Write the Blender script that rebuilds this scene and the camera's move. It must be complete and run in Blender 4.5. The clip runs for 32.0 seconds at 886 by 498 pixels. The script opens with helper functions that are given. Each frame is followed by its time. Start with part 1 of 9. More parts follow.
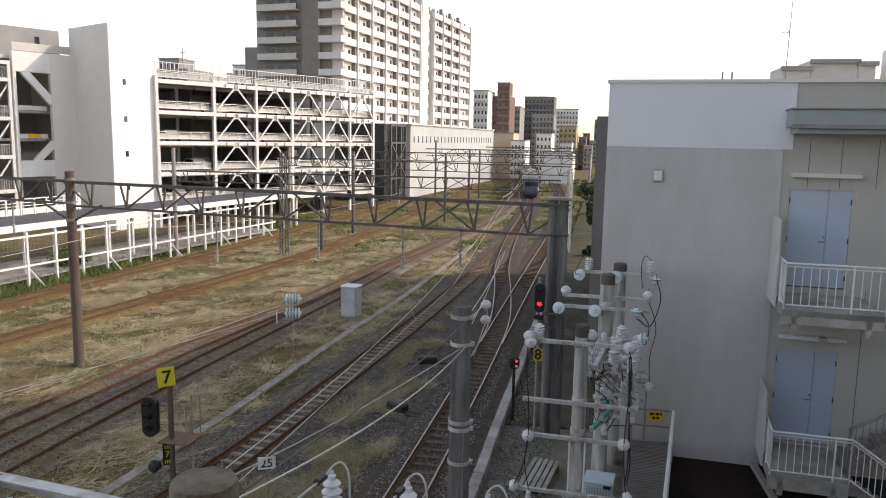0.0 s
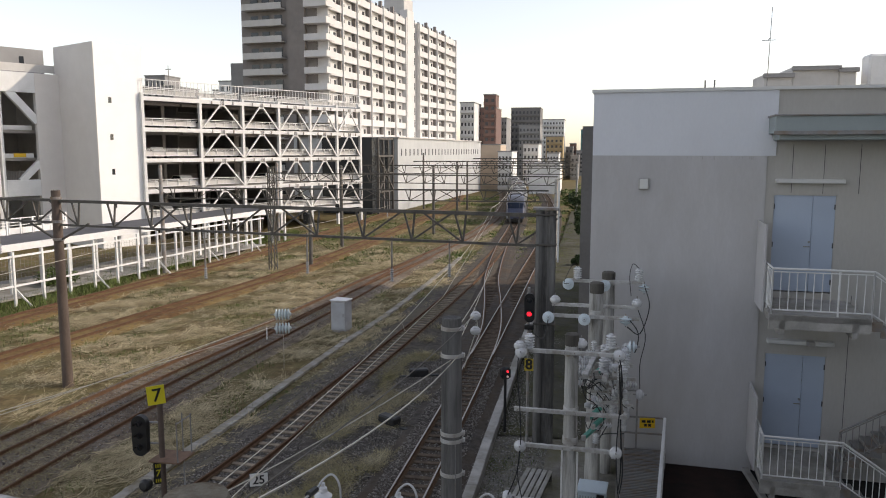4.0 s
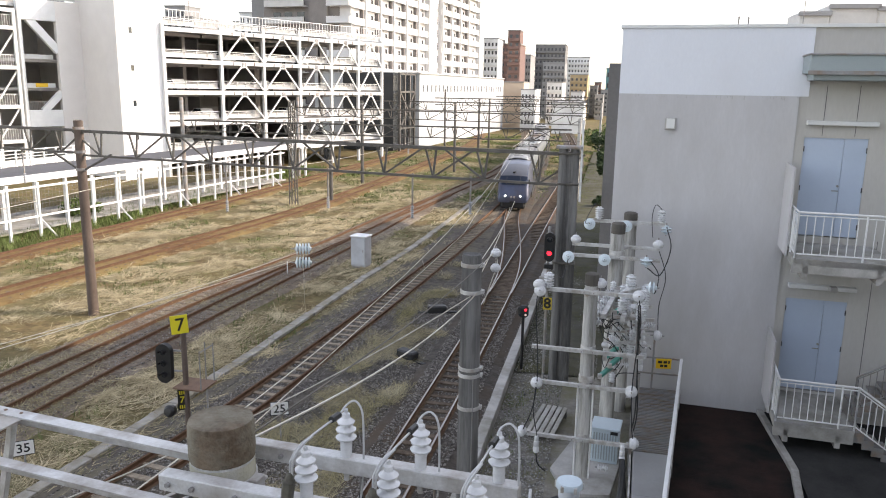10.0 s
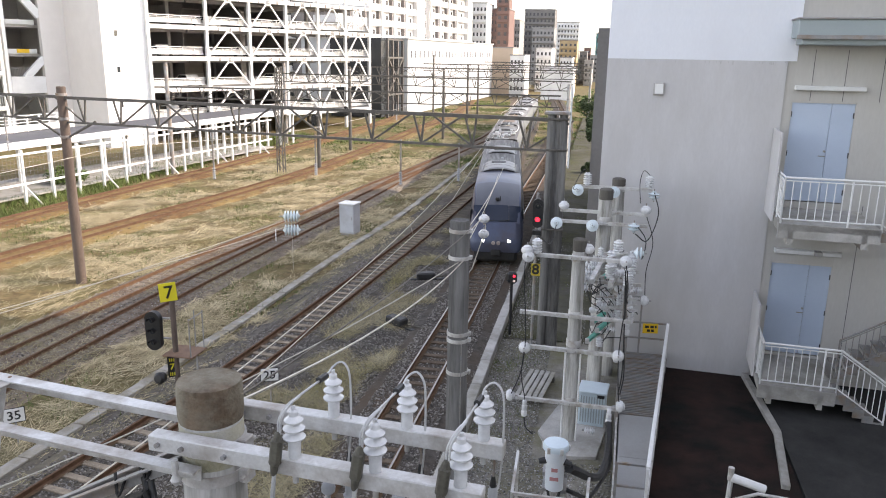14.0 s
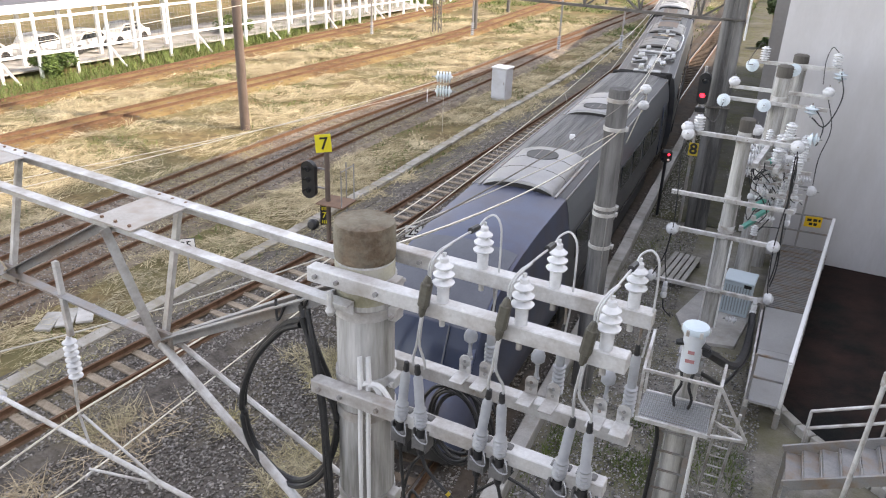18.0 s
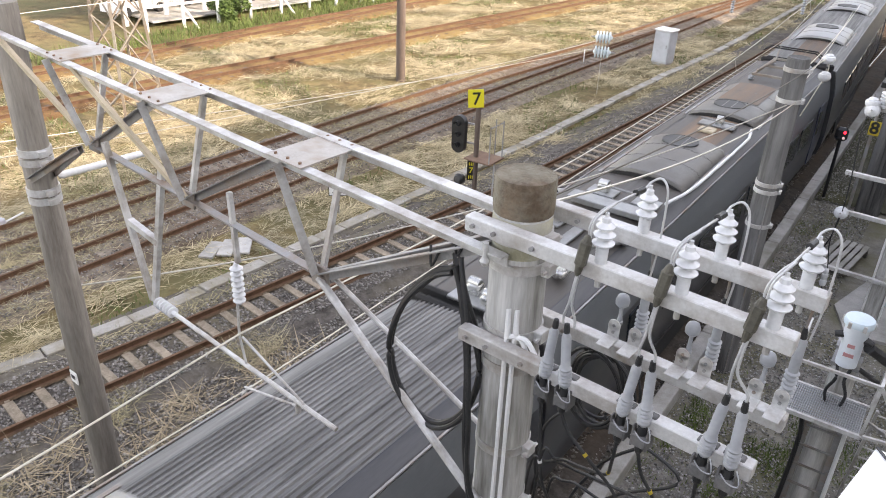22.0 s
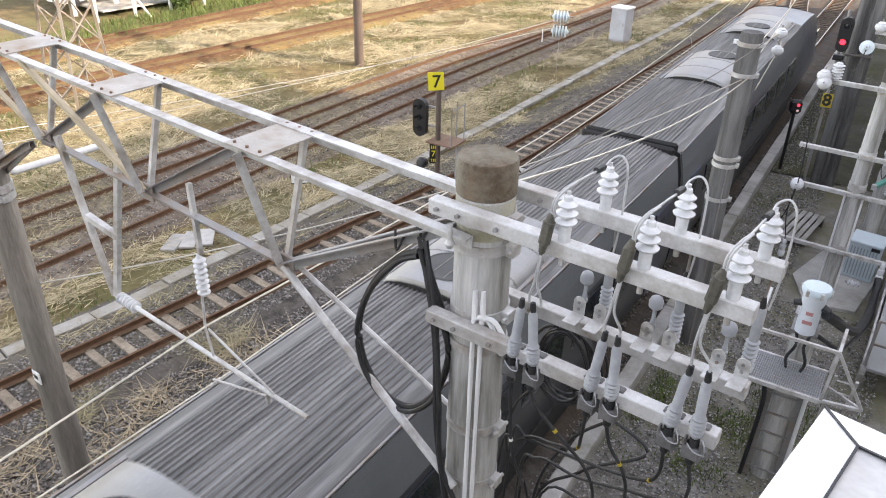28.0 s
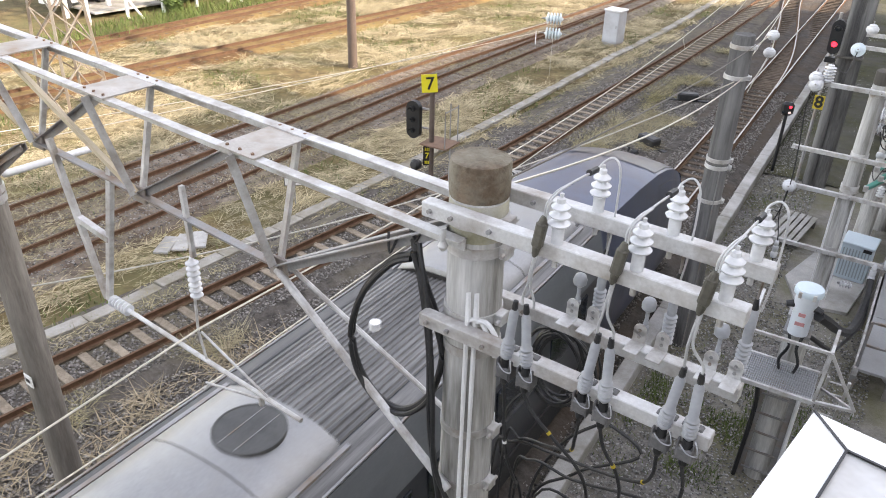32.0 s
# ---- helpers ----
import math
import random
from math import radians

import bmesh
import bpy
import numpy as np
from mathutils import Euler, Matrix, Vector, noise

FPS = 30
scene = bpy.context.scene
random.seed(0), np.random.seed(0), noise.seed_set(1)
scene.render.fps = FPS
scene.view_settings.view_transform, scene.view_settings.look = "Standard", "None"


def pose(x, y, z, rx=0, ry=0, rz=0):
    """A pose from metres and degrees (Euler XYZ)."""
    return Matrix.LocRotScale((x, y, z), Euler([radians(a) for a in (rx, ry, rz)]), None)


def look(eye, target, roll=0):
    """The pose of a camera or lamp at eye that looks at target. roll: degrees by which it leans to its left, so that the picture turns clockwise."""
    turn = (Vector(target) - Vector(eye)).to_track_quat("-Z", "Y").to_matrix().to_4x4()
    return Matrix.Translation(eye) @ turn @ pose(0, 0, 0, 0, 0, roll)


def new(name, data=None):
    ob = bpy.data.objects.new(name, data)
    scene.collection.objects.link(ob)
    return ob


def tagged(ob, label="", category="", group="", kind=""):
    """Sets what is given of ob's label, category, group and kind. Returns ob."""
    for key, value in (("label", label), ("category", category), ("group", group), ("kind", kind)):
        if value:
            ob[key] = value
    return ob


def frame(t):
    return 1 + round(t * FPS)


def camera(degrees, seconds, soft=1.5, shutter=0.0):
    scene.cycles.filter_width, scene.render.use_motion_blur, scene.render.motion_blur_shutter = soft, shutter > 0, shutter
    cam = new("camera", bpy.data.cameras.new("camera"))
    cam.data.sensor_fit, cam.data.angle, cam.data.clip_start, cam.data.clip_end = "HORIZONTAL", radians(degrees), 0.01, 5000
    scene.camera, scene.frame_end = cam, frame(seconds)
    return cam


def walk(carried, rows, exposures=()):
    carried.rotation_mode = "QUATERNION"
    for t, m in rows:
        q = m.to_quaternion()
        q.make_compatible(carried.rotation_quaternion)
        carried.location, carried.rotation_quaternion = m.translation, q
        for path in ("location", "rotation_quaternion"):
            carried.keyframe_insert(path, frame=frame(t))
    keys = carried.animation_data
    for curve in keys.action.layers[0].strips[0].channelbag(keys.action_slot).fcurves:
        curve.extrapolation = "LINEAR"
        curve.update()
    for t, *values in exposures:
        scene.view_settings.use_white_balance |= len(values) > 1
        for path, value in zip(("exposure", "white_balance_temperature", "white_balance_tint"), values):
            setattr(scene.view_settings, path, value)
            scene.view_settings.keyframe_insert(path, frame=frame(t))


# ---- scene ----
cam = camera(60.5, 32.0, soft=1.0, shutter=0.3)
PATH = [
    (0.0, 0.002, 0.009, 10.465, 81.68, -1.01, 11.90),
    (0.5, -0.000, -0.007, 10.480, 81.66, -0.75, 11.76),
    (1.0, 0.007, -0.012, 10.478, 81.54, -0.31, 11.57),
    (1.5, 0.017, -0.005, 10.490, 81.55, -0.06, 11.30),
    (2.0, 0.015, 0.016, 10.484, 82.21, 0.25, 10.88),
    (2.5, 0.035, 0.008, 10.476, 82.94, 0.45, 10.53),
    (3.0, 0.040, -0.030, 10.473, 82.95, 0.27, 10.71),
    (3.5, 0.033, -0.048, 10.471, 82.77, 0.23, 10.83),
    (5.5, 0.034, -0.012, 10.469, 82.36, -1.23, 11.13),
    (6.0, 0.024, -0.029, 10.472, 82.43, -1.27, 10.98),
    (6.5, 0.009, -0.045, 10.449, 82.45, -1.29, 10.90),
    (7.0, 0.012, -0.048, 10.436, 81.92, -1.33, 11.01),
    (7.5, 0.016, -0.022, 10.429, 81.36, -1.13, 11.05),
    (8.0, 0.009, -0.014, 10.419, 80.64, -1.30, 11.81),
    (8.5, -0.008, -0.007, 10.412, 78.53, -1.15, 14.02),
    (9.0, -0.020, 0.021, 10.403, 78.16, -1.01, 14.54),
    (9.5, -0.014, 0.004, 10.411, 78.23, -0.93, 13.46),
    (10.0, -0.015, 0.002, 10.409, 77.96, -0.92, 12.59),
    (10.5, -0.015, 0.007, 10.412, 77.96, -0.94, 12.42),
    (11.0, -0.016, 0.016, 10.401, 77.53, -0.88, 12.49),
    (11.5, -0.010, 0.014, 10.398, 77.02, -0.82, 12.31),
    (12.0, -0.006, 0.007, 10.403, 76.87, -0.81, 12.15),
    (12.5, -0.005, 0.008, 10.404, 76.65, -0.81, 11.90),
    (13.0, 0.000, 0.000, 10.400, 76.37, -0.80, 11.83),
    (13.5, 0.008, -0.006, 10.402, 75.99, -0.71, 11.70),
    (14.0, 0.015, -0.023, 10.382, 75.53, -0.88, 11.75),
    (14.5, 0.008, -0.020, 10.360, 74.71, -0.96, 11.97),
    (16.5, -0.042, 0.044, 10.295, 71.46, -1.32, 14.94),
    (17.0, -0.061, 0.034, 10.272, 69.27, -1.45, 17.24),
    (17.5, -0.065, 0.036, 10.270, 67.25, -1.28, 20.37),
    (18.0, -0.083, 0.026, 10.258, 65.45, -1.93, 23.46),
    (18.5, -0.090, 0.034, 10.250, 64.83, -1.73, 24.49),
    (19.0, -0.101, 0.022, 10.233, 63.58, -4.08, 27.53),
    (19.5, -0.118, -0.077, 10.236, 60.11, -8.65, 40.82),
    (20.0, -0.152, -0.054, 10.230, 58.36, -5.55, 45.39),
    (20.5, -0.156, -0.050, 10.214, 59.59, -3.38, 38.72),
    (21.0, -0.164, -0.048, 10.216, 60.78, -2.19, 35.88),
    (21.5, -0.175, -0.044, 10.215, 61.35, -1.94, 35.17),
    (22.0, -0.180, -0.047, 10.218, 62.06, -1.92, 34.99),
    (22.5, -0.174, -0.046, 10.213, 61.42, -1.67, 34.27),
    (23.0, -0.174, -0.047, 10.215, 61.09, -1.68, 34.28),
    (23.5, -0.183, -0.049, 10.214, 61.11, -1.63, 34.53),
    (24.0, -0.189, -0.048, 10.213, 61.37, -1.66, 35.40),
    (24.5, -0.191, -0.050, 10.215, 61.33, -1.46, 35.99),
    (26.5, -0.180, -0.056, 10.218, 61.23, -0.57, 35.09),
    (27.0, -0.175, -0.053, 10.221, 61.16, -0.71, 33.69),
    (27.5, -0.172, -0.044, 10.219, 61.02, -1.07, 32.14),
    (28.0, -0.171, -0.049, 10.219, 60.93, -1.34, 31.74),
    (28.5, -0.167, -0.047, 10.222, 60.94, -1.38, 31.35),
    (29.0, -0.165, -0.046, 10.221, 61.08, -1.46, 31.23),
    (29.5, -0.171, -0.050, 10.223, 61.17, -1.50, 31.42),
    (30.0, -0.171, -0.049, 10.221, 61.11, -1.55, 31.64),
    (30.5, -0.173, -0.050, 10.221, 61.18, -1.39, 31.66),
    (31.0, -0.166, -0.045, 10.222, 61.23, -1.16, 31.18),
    (31.5, -0.167, -0.044, 10.219, 61.16, -1.28, 31.15),
    (32.0, -0.169, -0.044, 10.220, 61.09, -1.47, 31.29),
]
EXPOSURES = [(0, 0.84, 7250, 15), (1.5, 0.8, 7250, 15), (3, 0.62, 7200, 15), (7, 0.62, 7200, 15), (9, 1.44, 7200, 15), (13, 1.77, 7200, 16), (16.5, 2.14, 7400, 17), (20, 2.35, 7650, 17), (32, 2.36, 7600, 16)]
walk(cam, [(r[0], pose(*r[1:])) for r in PATH], EXPOSURES)

# ---- light ----
SUN_AZ, SUN_EL = 76.0, 31.0          # degrees from +y towards +x, and above the horizon
world = bpy.data.worlds.new("sky")
scene.world = world
world.use_nodes = True
wn = world.node_tree
sky = wn.nodes.new("ShaderNodeTexSky")
sky.sky_type = "NISHITA"
sky.sun_disc = False
sky.sun_elevation = radians(SUN_EL)
sky.sun_rotation = radians(SUN_AZ)
sky.air_density, sky.dust_density, sky.ozone_density = 1.0, 0.8, 1.1
wn.nodes["Background"].inputs[1].default_value = 0.15
pale = wn.nodes.new("ShaderNodeHueSaturation")       # thin haze: a paler sky
pale.inputs["Saturation"].default_value = 0.6
wn.links.new(sky.outputs[0], pale.inputs["Color"])
wn.links.new(pale.outputs[0], wn.nodes["Background"].inputs[0])
sun = new("sun", bpy.data.lights.new("sun", "SUN"))
sun.data.energy, sun.data.angle, sun.data.color = 1.68, radians(1.2), (1.0, 0.93, 0.82)
sd = Vector((math.sin(radians(SUN_AZ)) * math.cos(radians(SUN_EL)), math.cos(radians(SUN_AZ)) * math.cos(radians(SUN_EL)), math.sin(radians(SUN_EL))))
sun.matrix_world = look(sd * 60, (0, 0, 0))


# ---- materials ----
def surf(name, c1, c2, scale=2.0, rough=0.7, metal=0.0, bump=0.15, fine=40.0, c3=None, s3=0.35, amt3=0.5, stretch=(1, 1, 1), spec=0.5, island=0.0):
    """Two colours mixed by a coarse and a fine noise, a third for stains, and a bump of the fine noise."""
    m = bpy.data.materials.new(name)
    m.use_nodes = True
    nt = m.node_tree
    N, L = nt.nodes, nt.links
    b = N["Principled BSDF"]
    b.inputs["Roughness"].default_value = rough
    b.inputs["Metallic"].default_value = metal
    b.inputs["Specular IOR Level"].default_value = spec
    tc = N.new("ShaderNodeTexCoord")
    oi = N.new("ShaderNodeObjectInfo")
    off = N.new("ShaderNodeVectorMath")
    off.operation = "MULTIPLY_ADD"
    comb = N.new("ShaderNodeCombineXYZ")
    for i in range(3):
        L.new(oi.outputs["Random"], comb.inputs[i])
    L.new(comb.outputs[0], off.inputs[0])
    off.inputs[1].default_value = (37.0, 53.0, 71.0)
    L.new(tc.outputs["Object"], off.inputs[2])
    mp = N.new("ShaderNodeMapping")
    mp.inputs["Scale"].default_value = stretch
    L.new(off.outputs[0], mp.inputs[0])

    def noise_at(sc, detail=4.0):
        n = N.new("ShaderNodeTexNoise")
        n.inputs["Scale"].default_value = sc
        n.inputs["Detail"].default_value = detail
        n.inputs["Roughness"].default_value = 0.65
        L.new(mp.outputs[0], n.inputs["Vector"])
        return n

    n1, n2 = noise_at(scale), noise_at(fine, 2.0)
    add = N.new("ShaderNodeMath")
    add.operation = "MULTIPLY_ADD"
    L.new(n2.outputs[0], add.inputs[0])
    add.inputs[1].default_value = 0.45
    L.new(n1.outputs[0], add.inputs[2])
    r = N.new("ShaderNodeMapRange")
    r.inputs["From Min"].default_value, r.inputs["From Max"].default_value = 0.5, 0.95
    L.new(add.outputs[0], r.inputs["Value"])
    mix = N.new("ShaderNodeMix")
    mix.data_type = "RGBA"
    mix.inputs["A"].default_value, mix.inputs["B"].default_value = (*c1, 1), (*c2, 1)
    L.new(r.outputs[0], mix.inputs["Factor"])
    col = mix.outputs["Result"]
    if c3:
        n3 = noise_at(s3, 5.0)
        r3 = N.new("ShaderNodeMapRange")
        r3.inputs["From Min"].default_value, r3.inputs["From Max"].default_value = 0.52 - 0.3 * amt3, 0.72
        L.new(n3.outputs[0], r3.inputs["Value"])
        m3 = N.new("ShaderNodeMix")
        m3.data_type = "RGBA"
        L.new(r3.outputs[0], m3.inputs["Factor"])
        L.new(col, m3.inputs["A"])
        m3.inputs["B"].default_value = (*c3, 1)
        col = m3.outputs["Result"]
    if island:
        geo = N.new("ShaderNodeNewGeometry")
        hs = N.new("ShaderNodeHueSaturation")
        rr = N.new("ShaderNodeMapRange")
        rr.inputs["To Min"].default_value, rr.inputs["To Max"].default_value = 1 - island, 1 + island
        L.new(geo.outputs["Random Per Island"], rr.inputs["Value"])
        L.new(rr.outputs[0], hs.inputs["Value"])
        L.new(col, hs.inputs["Color"])
        col = hs.outputs[0]
    L.new(col, b.inputs["Base Color"])
    rr = N.new("ShaderNodeMapRange")
    rr.inputs["To Min"].default_value, rr.inputs["To Max"].default_value = max(rough - 0.1, 0.02), min(rough + 0.12, 1)
    L.new(n1.outputs[0], rr.inputs["Value"])
    L.new(rr.outputs[0], b.inputs["Roughness"])
    if bump:
        bp = N.new("ShaderNodeBump")
        bp.inputs["Strength"].default_value = bump
        bp.inputs["Distance"].default_value = 0.02
        L.new(n2.outputs[0], bp.inputs["Height"])
        L.new(bp.outputs[0], b.inputs["Normal"])
    return m


def glow(name, colour, power):
    m = bpy.data.materials.new(name)
    m.use_nodes = True
    b = m.node_tree.nodes["Principled BSDF"]
    b.inputs["Base Color"].default_value = (*colour, 1)
    b.inputs["Emission Color"].default_value = (*colour, 1)
    b.inputs["Emission Strength"].default_value = power
    return m


def plain(name, colour, rough=0.5, metal=0.0):
    m = bpy.data.materials.new(name)
    m.use_nodes = True
    b = m.node_tree.nodes["Principled BSDF"]
    b.inputs["Base Color"].default_value = (*colour, 1)
    b.inputs["Roughness"].default_value = rough
    b.inputs["Metallic"].default_value = metal
    return m


M = {}
M["earth"] = surf("dry_earth", (0.07, 0.05, 0.026), (0.235, 0.175, 0.088), 1.6, 0.95, 0, 0.9, 8, c3=(0.118, 0.112, 0.05), s3=0.42, amt3=0.45, spec=0.12)
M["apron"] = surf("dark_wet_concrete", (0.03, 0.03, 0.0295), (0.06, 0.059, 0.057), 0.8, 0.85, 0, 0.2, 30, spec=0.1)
M["portal"] = surf("dull_portal_steel", (0.075, 0.068, 0.06), (0.16, 0.148, 0.132), 3.0, 0.75, 0.2, 0.1, 30)
M["taupe"] = surf("taupe_tiles", (0.20, 0.18, 0.168), (0.26, 0.235, 0.22), 0.6, 0.8, 0, 0.05, 8)
M["park_steel"] = surf("grey_white_steel", (0.60, 0.595, 0.585), (0.72, 0.715, 0.705), 1.0, 0.55, 0, 0.05, 20)
M["teal_far"] = surf("teal_facade", (0.08, 0.2, 0.22), (0.12, 0.26, 0.28), 0.5, 0.8, 0, 0.05, 8)
M["straw_pale"] = surf("bleached_straw", (0.312, 0.25, 0.138), (0.61, 0.52, 0.34), 0.9, 0.9, 0, 0.0, 9, island=0.4, spec=0.2)
M["straw_tan"] = surf("tan_straw", (0.24, 0.185, 0.115), (0.46, 0.38, 0.26), 0.8, 0.9, 0, 0.0, 9, island=0.45, spec=0.2)
M["straw"] = surf("dry_straw", (0.24, 0.2, 0.115), (0.47, 0.41, 0.275), 0.8, 0.9, 0, 0.0, 9, c3=(0.27, 0.24, 0.105), s3=0.3, amt3=0.35, island=0.45, spec=0.2)
M["ballast"] = surf("grey_ballast", (0.045, 0.039, 0.033), (0.155, 0.138, 0.12), 3.0, 0.95, 0, 1.0, 16, c3=(0.15, 0.13, 0.09), s3=0.3, amt3=0.25, spec=0.12)
M["ballast_dark"] = surf("dark_ballast", (0.042, 0.037, 0.033), (0.125, 0.112, 0.098), 3.0, 0.95, 0, 1.0, 14, c3=(0.095, 0.07, 0.05), s3=0.4, amt3=0.4, spec=0.12)
M["ballast_rust"] = surf("rusty_ballast", (0.085, 0.048, 0.024), (0.185, 0.112, 0.055), 2.4, 0.95, 0, 0.9, 14, c3=(0.24, 0.175, 0.075), s3=0.3, amt3=0.35, spec=0.12)
M["stone"] = surf("ballast_stones", (0.095, 0.086, 0.077), (0.32, 0.295, 0.268), 6.0, 0.95, 0, 0.3, 60, island=0.55, spec=0.15)
M["stone_pale"] = surf("grey_gravel", (0.16, 0.152, 0.142), (0.42, 0.405, 0.385), 6.0, 0.95, 0, 0.3, 60, island=0.6, spec=0.15)
M["rail"] = surf("rusty_rail", (0.1, 0.058, 0.038), (0.19, 0.112, 0.07), 5.0, 0.75, 0.2, 0.2, 60, spec=0.12)
M["rail_dust"] = surf("rail_dust", (0.075, 0.05, 0.032), (0.16, 0.108, 0.068), 4.0, 0.95, 0, 0.8, 20, spec=0.1)
M["rail_top"] = surf("polished_rail", (0.24, 0.22, 0.2), (0.4, 0.375, 0.35), 8.0, 0.4, 1.0, 0.03, 60)
M["sleeper"] = surf("pale_sleeper", (0.16, 0.13, 0.095), (0.38, 0.315, 0.24), 3.0, 0.9, 0, 0.4, 30, spec=0.1)
M["sleeper_dark"] = surf("brown_sleeper", (0.07, 0.052, 0.04), (0.2, 0.155, 0.115), 3.0, 0.9, 0, 0.4, 30, spec=0.12)
M["concrete"] = surf("pole_concrete", (0.40, 0.39, 0.365), (0.66, 0.65, 0.62), 3.0, 0.85, 0, 0.3, 45, c3=(0.15, 0.142, 0.122), s3=5.0, amt3=0.4, stretch=(1, 1, 0.1), spec=0.3)
M["concrete_dark"] = surf("weathered_concrete", (0.105, 0.097, 0.085), (0.205, 0.19, 0.167), 2.0, 0.85, 0, 0.3, 40, c3=(0.075, 0.068, 0.06), s3=2.0, amt3=0.35, stretch=(1, 1, 0.12), spec=0.2)
M["concrete_pale"] = surf("pale_concrete", (0.33, 0.32, 0.30), (0.52, 0.5, 0.47), 1.5, 0.85, 0, 0.3, 35, c3=(0.2, 0.19, 0.15), s3=0.7, amt3=0.35)
M["trough"] = surf("stained_trough_concrete", (0.27, 0.255, 0.225), (0.43, 0.41, 0.375), 1.5, 0.9, 0, 0.4, 30, c3=(0.2, 0.17, 0.11), s3=0.9, amt3=0.35, spec=0.15)
M["cap"] = surf("mossy_cap", (0.07, 0.05, 0.034), (0.185, 0.14, 0.098), 5.0, 0.95, 0, 0.9, 26, c3=(0.25, 0.235, 0.185), s3=4.0, amt3=0.45, spec=0.15)
M["galv"] = surf("galvanised_steel", (0.50, 0.495, 0.48), (0.69, 0.685, 0.67), 4.0, 0.55, 0.3, 0.08, 50, c3=(0.29, 0.25, 0.21), s3=3.2, amt3=0.34)
M["galv_dull"] = surf("dull_steel", (0.25, 0.25, 0.25), (0.40, 0.39, 0.38), 4.0, 0.6, 0.4, 0.08, 50, c3=(0.25, 0.17, 0.11), s3=2.0, amt3=0.2)
M["rust"] = surf("rust_steel", (0.16, 0.09, 0.055), (0.3, 0.19, 0.13), 4.0, 0.8, 0.1, 0.2, 40)
M["tower_grey"] = surf("grey_brown_steel", (0.2, 0.18, 0.15), (0.36, 0.33, 0.28), 3.0, 0.6, 0.2, 0.1, 40, c3=(0.17, 0.11, 0.07), s3=1.5, amt3=0.4)
M["tan_steel"] = surf("tan_painted_steel", (0.42, 0.35, 0.24), (0.56, 0.48, 0.35), 3.0, 0.6, 0.1, 0.1, 40)
M["porcelain"] = surf("white_porcelain", (0.58, 0.585, 0.59), (0.74, 0.745, 0.75), 5.0, 0.2, 0, 0.0, 20)
M["porcelain_grey"] = surf("grey_polymer", (0.27, 0.28, 0.292), (0.385, 0.395, 0.405), 3.0, 0.4, 0, 0.0, 20)
M["glass_ins"] = surf("pale_blue_insulator", (0.55, 0.63, 0.66), (0.70, 0.77, 0.80), 3.0, 0.15, 0, 0.0, 20)
M["rubber"] = surf("black_rubber", (0.012, 0.012, 0.013), (0.03, 0.03, 0.03), 5.0, 0.5, 0, 0.05, 40)
M["sleeve"] = surf("brown_sleeve", (0.06, 0.055, 0.042), (0.125, 0.115, 0.09), 5.0, 0.6, 0, 0.05, 40)
M["wire"] = surf("bright_wire", (0.5, 0.47, 0.4), (0.68, 0.64, 0.56), 5.0, 0.45, 0.5, 0.0, 40)
M["wire_dark"] = surf("dark_wire", (0.10, 0.09, 0.075), (0.18, 0.16, 0.13), 5.0, 0.6, 0.3, 0.0, 40)
M["white_wall"] = surf("white_wall", (0.72, 0.72, 0.71), (0.82, 0.82, 0.81), 0.5, 0.8, 0, 0.1, 12, c3=(0.62, 0.62, 0.6), s3=0.2, amt3=0.3)
M["tower_white"] = surf("bright_white_cladding", (0.84, 0.84, 0.83), (0.88, 0.88, 0.87), 0.5, 0.7, 0, 0.04, 12)
M["hall_grey"] = surf("pale_grey_sheet_wall", (0.44, 0.45, 0.45), (0.53, 0.54, 0.54), 0.5, 0.75, 0, 0.05, 12, stretch=(1, 1, 0.3))
M["apt_white"] = surf("warm_grey_tiles", (0.60, 0.585, 0.57), (0.68, 0.665, 0.65), 0.5, 0.8, 0, 0.05, 12)
M["tan_wall"] = surf("tan_wall", (0.72, 0.68, 0.64), (0.78, 0.74, 0.70), 0.5, 0.85, 0, 0.1, 12)
M["white_steel"] = surf("white_painted_steel", (0.7, 0.7, 0.69), (0.82, 0.82, 0.81), 2.0, 0.5, 0, 0.05, 30)
M["blue_paint"] = surf("pale_blue_paint", (0.75, 0.77, 0.82), (0.81, 0.83, 0.88), 0.5, 0.75, 0, 0.08, 14, c3=(0.70, 0.71, 0.75), s3=0.25, amt3=0.3, stretch=(1, 1, 0.4))
M["grey_wall"] = surf("grey_render", (0.53, 0.52, 0.525), (0.62, 0.61, 0.615), 0.5, 0.85, 0, 0.12, 14, c3=(0.47, 0.455, 0.44), s3=0.3, amt3=0.35, stretch=(1, 1, 0.3))
M["beige_wall"] = surf("beige_render", (0.48, 0.465, 0.435), (0.57, 0.555, 0.525), 0.6, 0.85, 0, 0.12, 14, c3=(0.43, 0.41, 0.375), s3=0.3, amt3=0.3, stretch=(1, 1, 0.25))
M["door_blue"] = surf("pale_blue_door", (0.42, 0.50, 0.62), (0.47, 0.55, 0.67), 0.6, 0.45, 0, 0.03, 30)
M["canopy"] = surf("grey_green_sheet", (0.30, 0.35, 0.36), (0.36, 0.41, 0.42), 0.7, 0.5, 0.2, 0.05, 30)
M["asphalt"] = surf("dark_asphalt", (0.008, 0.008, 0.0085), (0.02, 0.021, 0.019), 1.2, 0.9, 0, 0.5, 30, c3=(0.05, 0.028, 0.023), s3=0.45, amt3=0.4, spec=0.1)
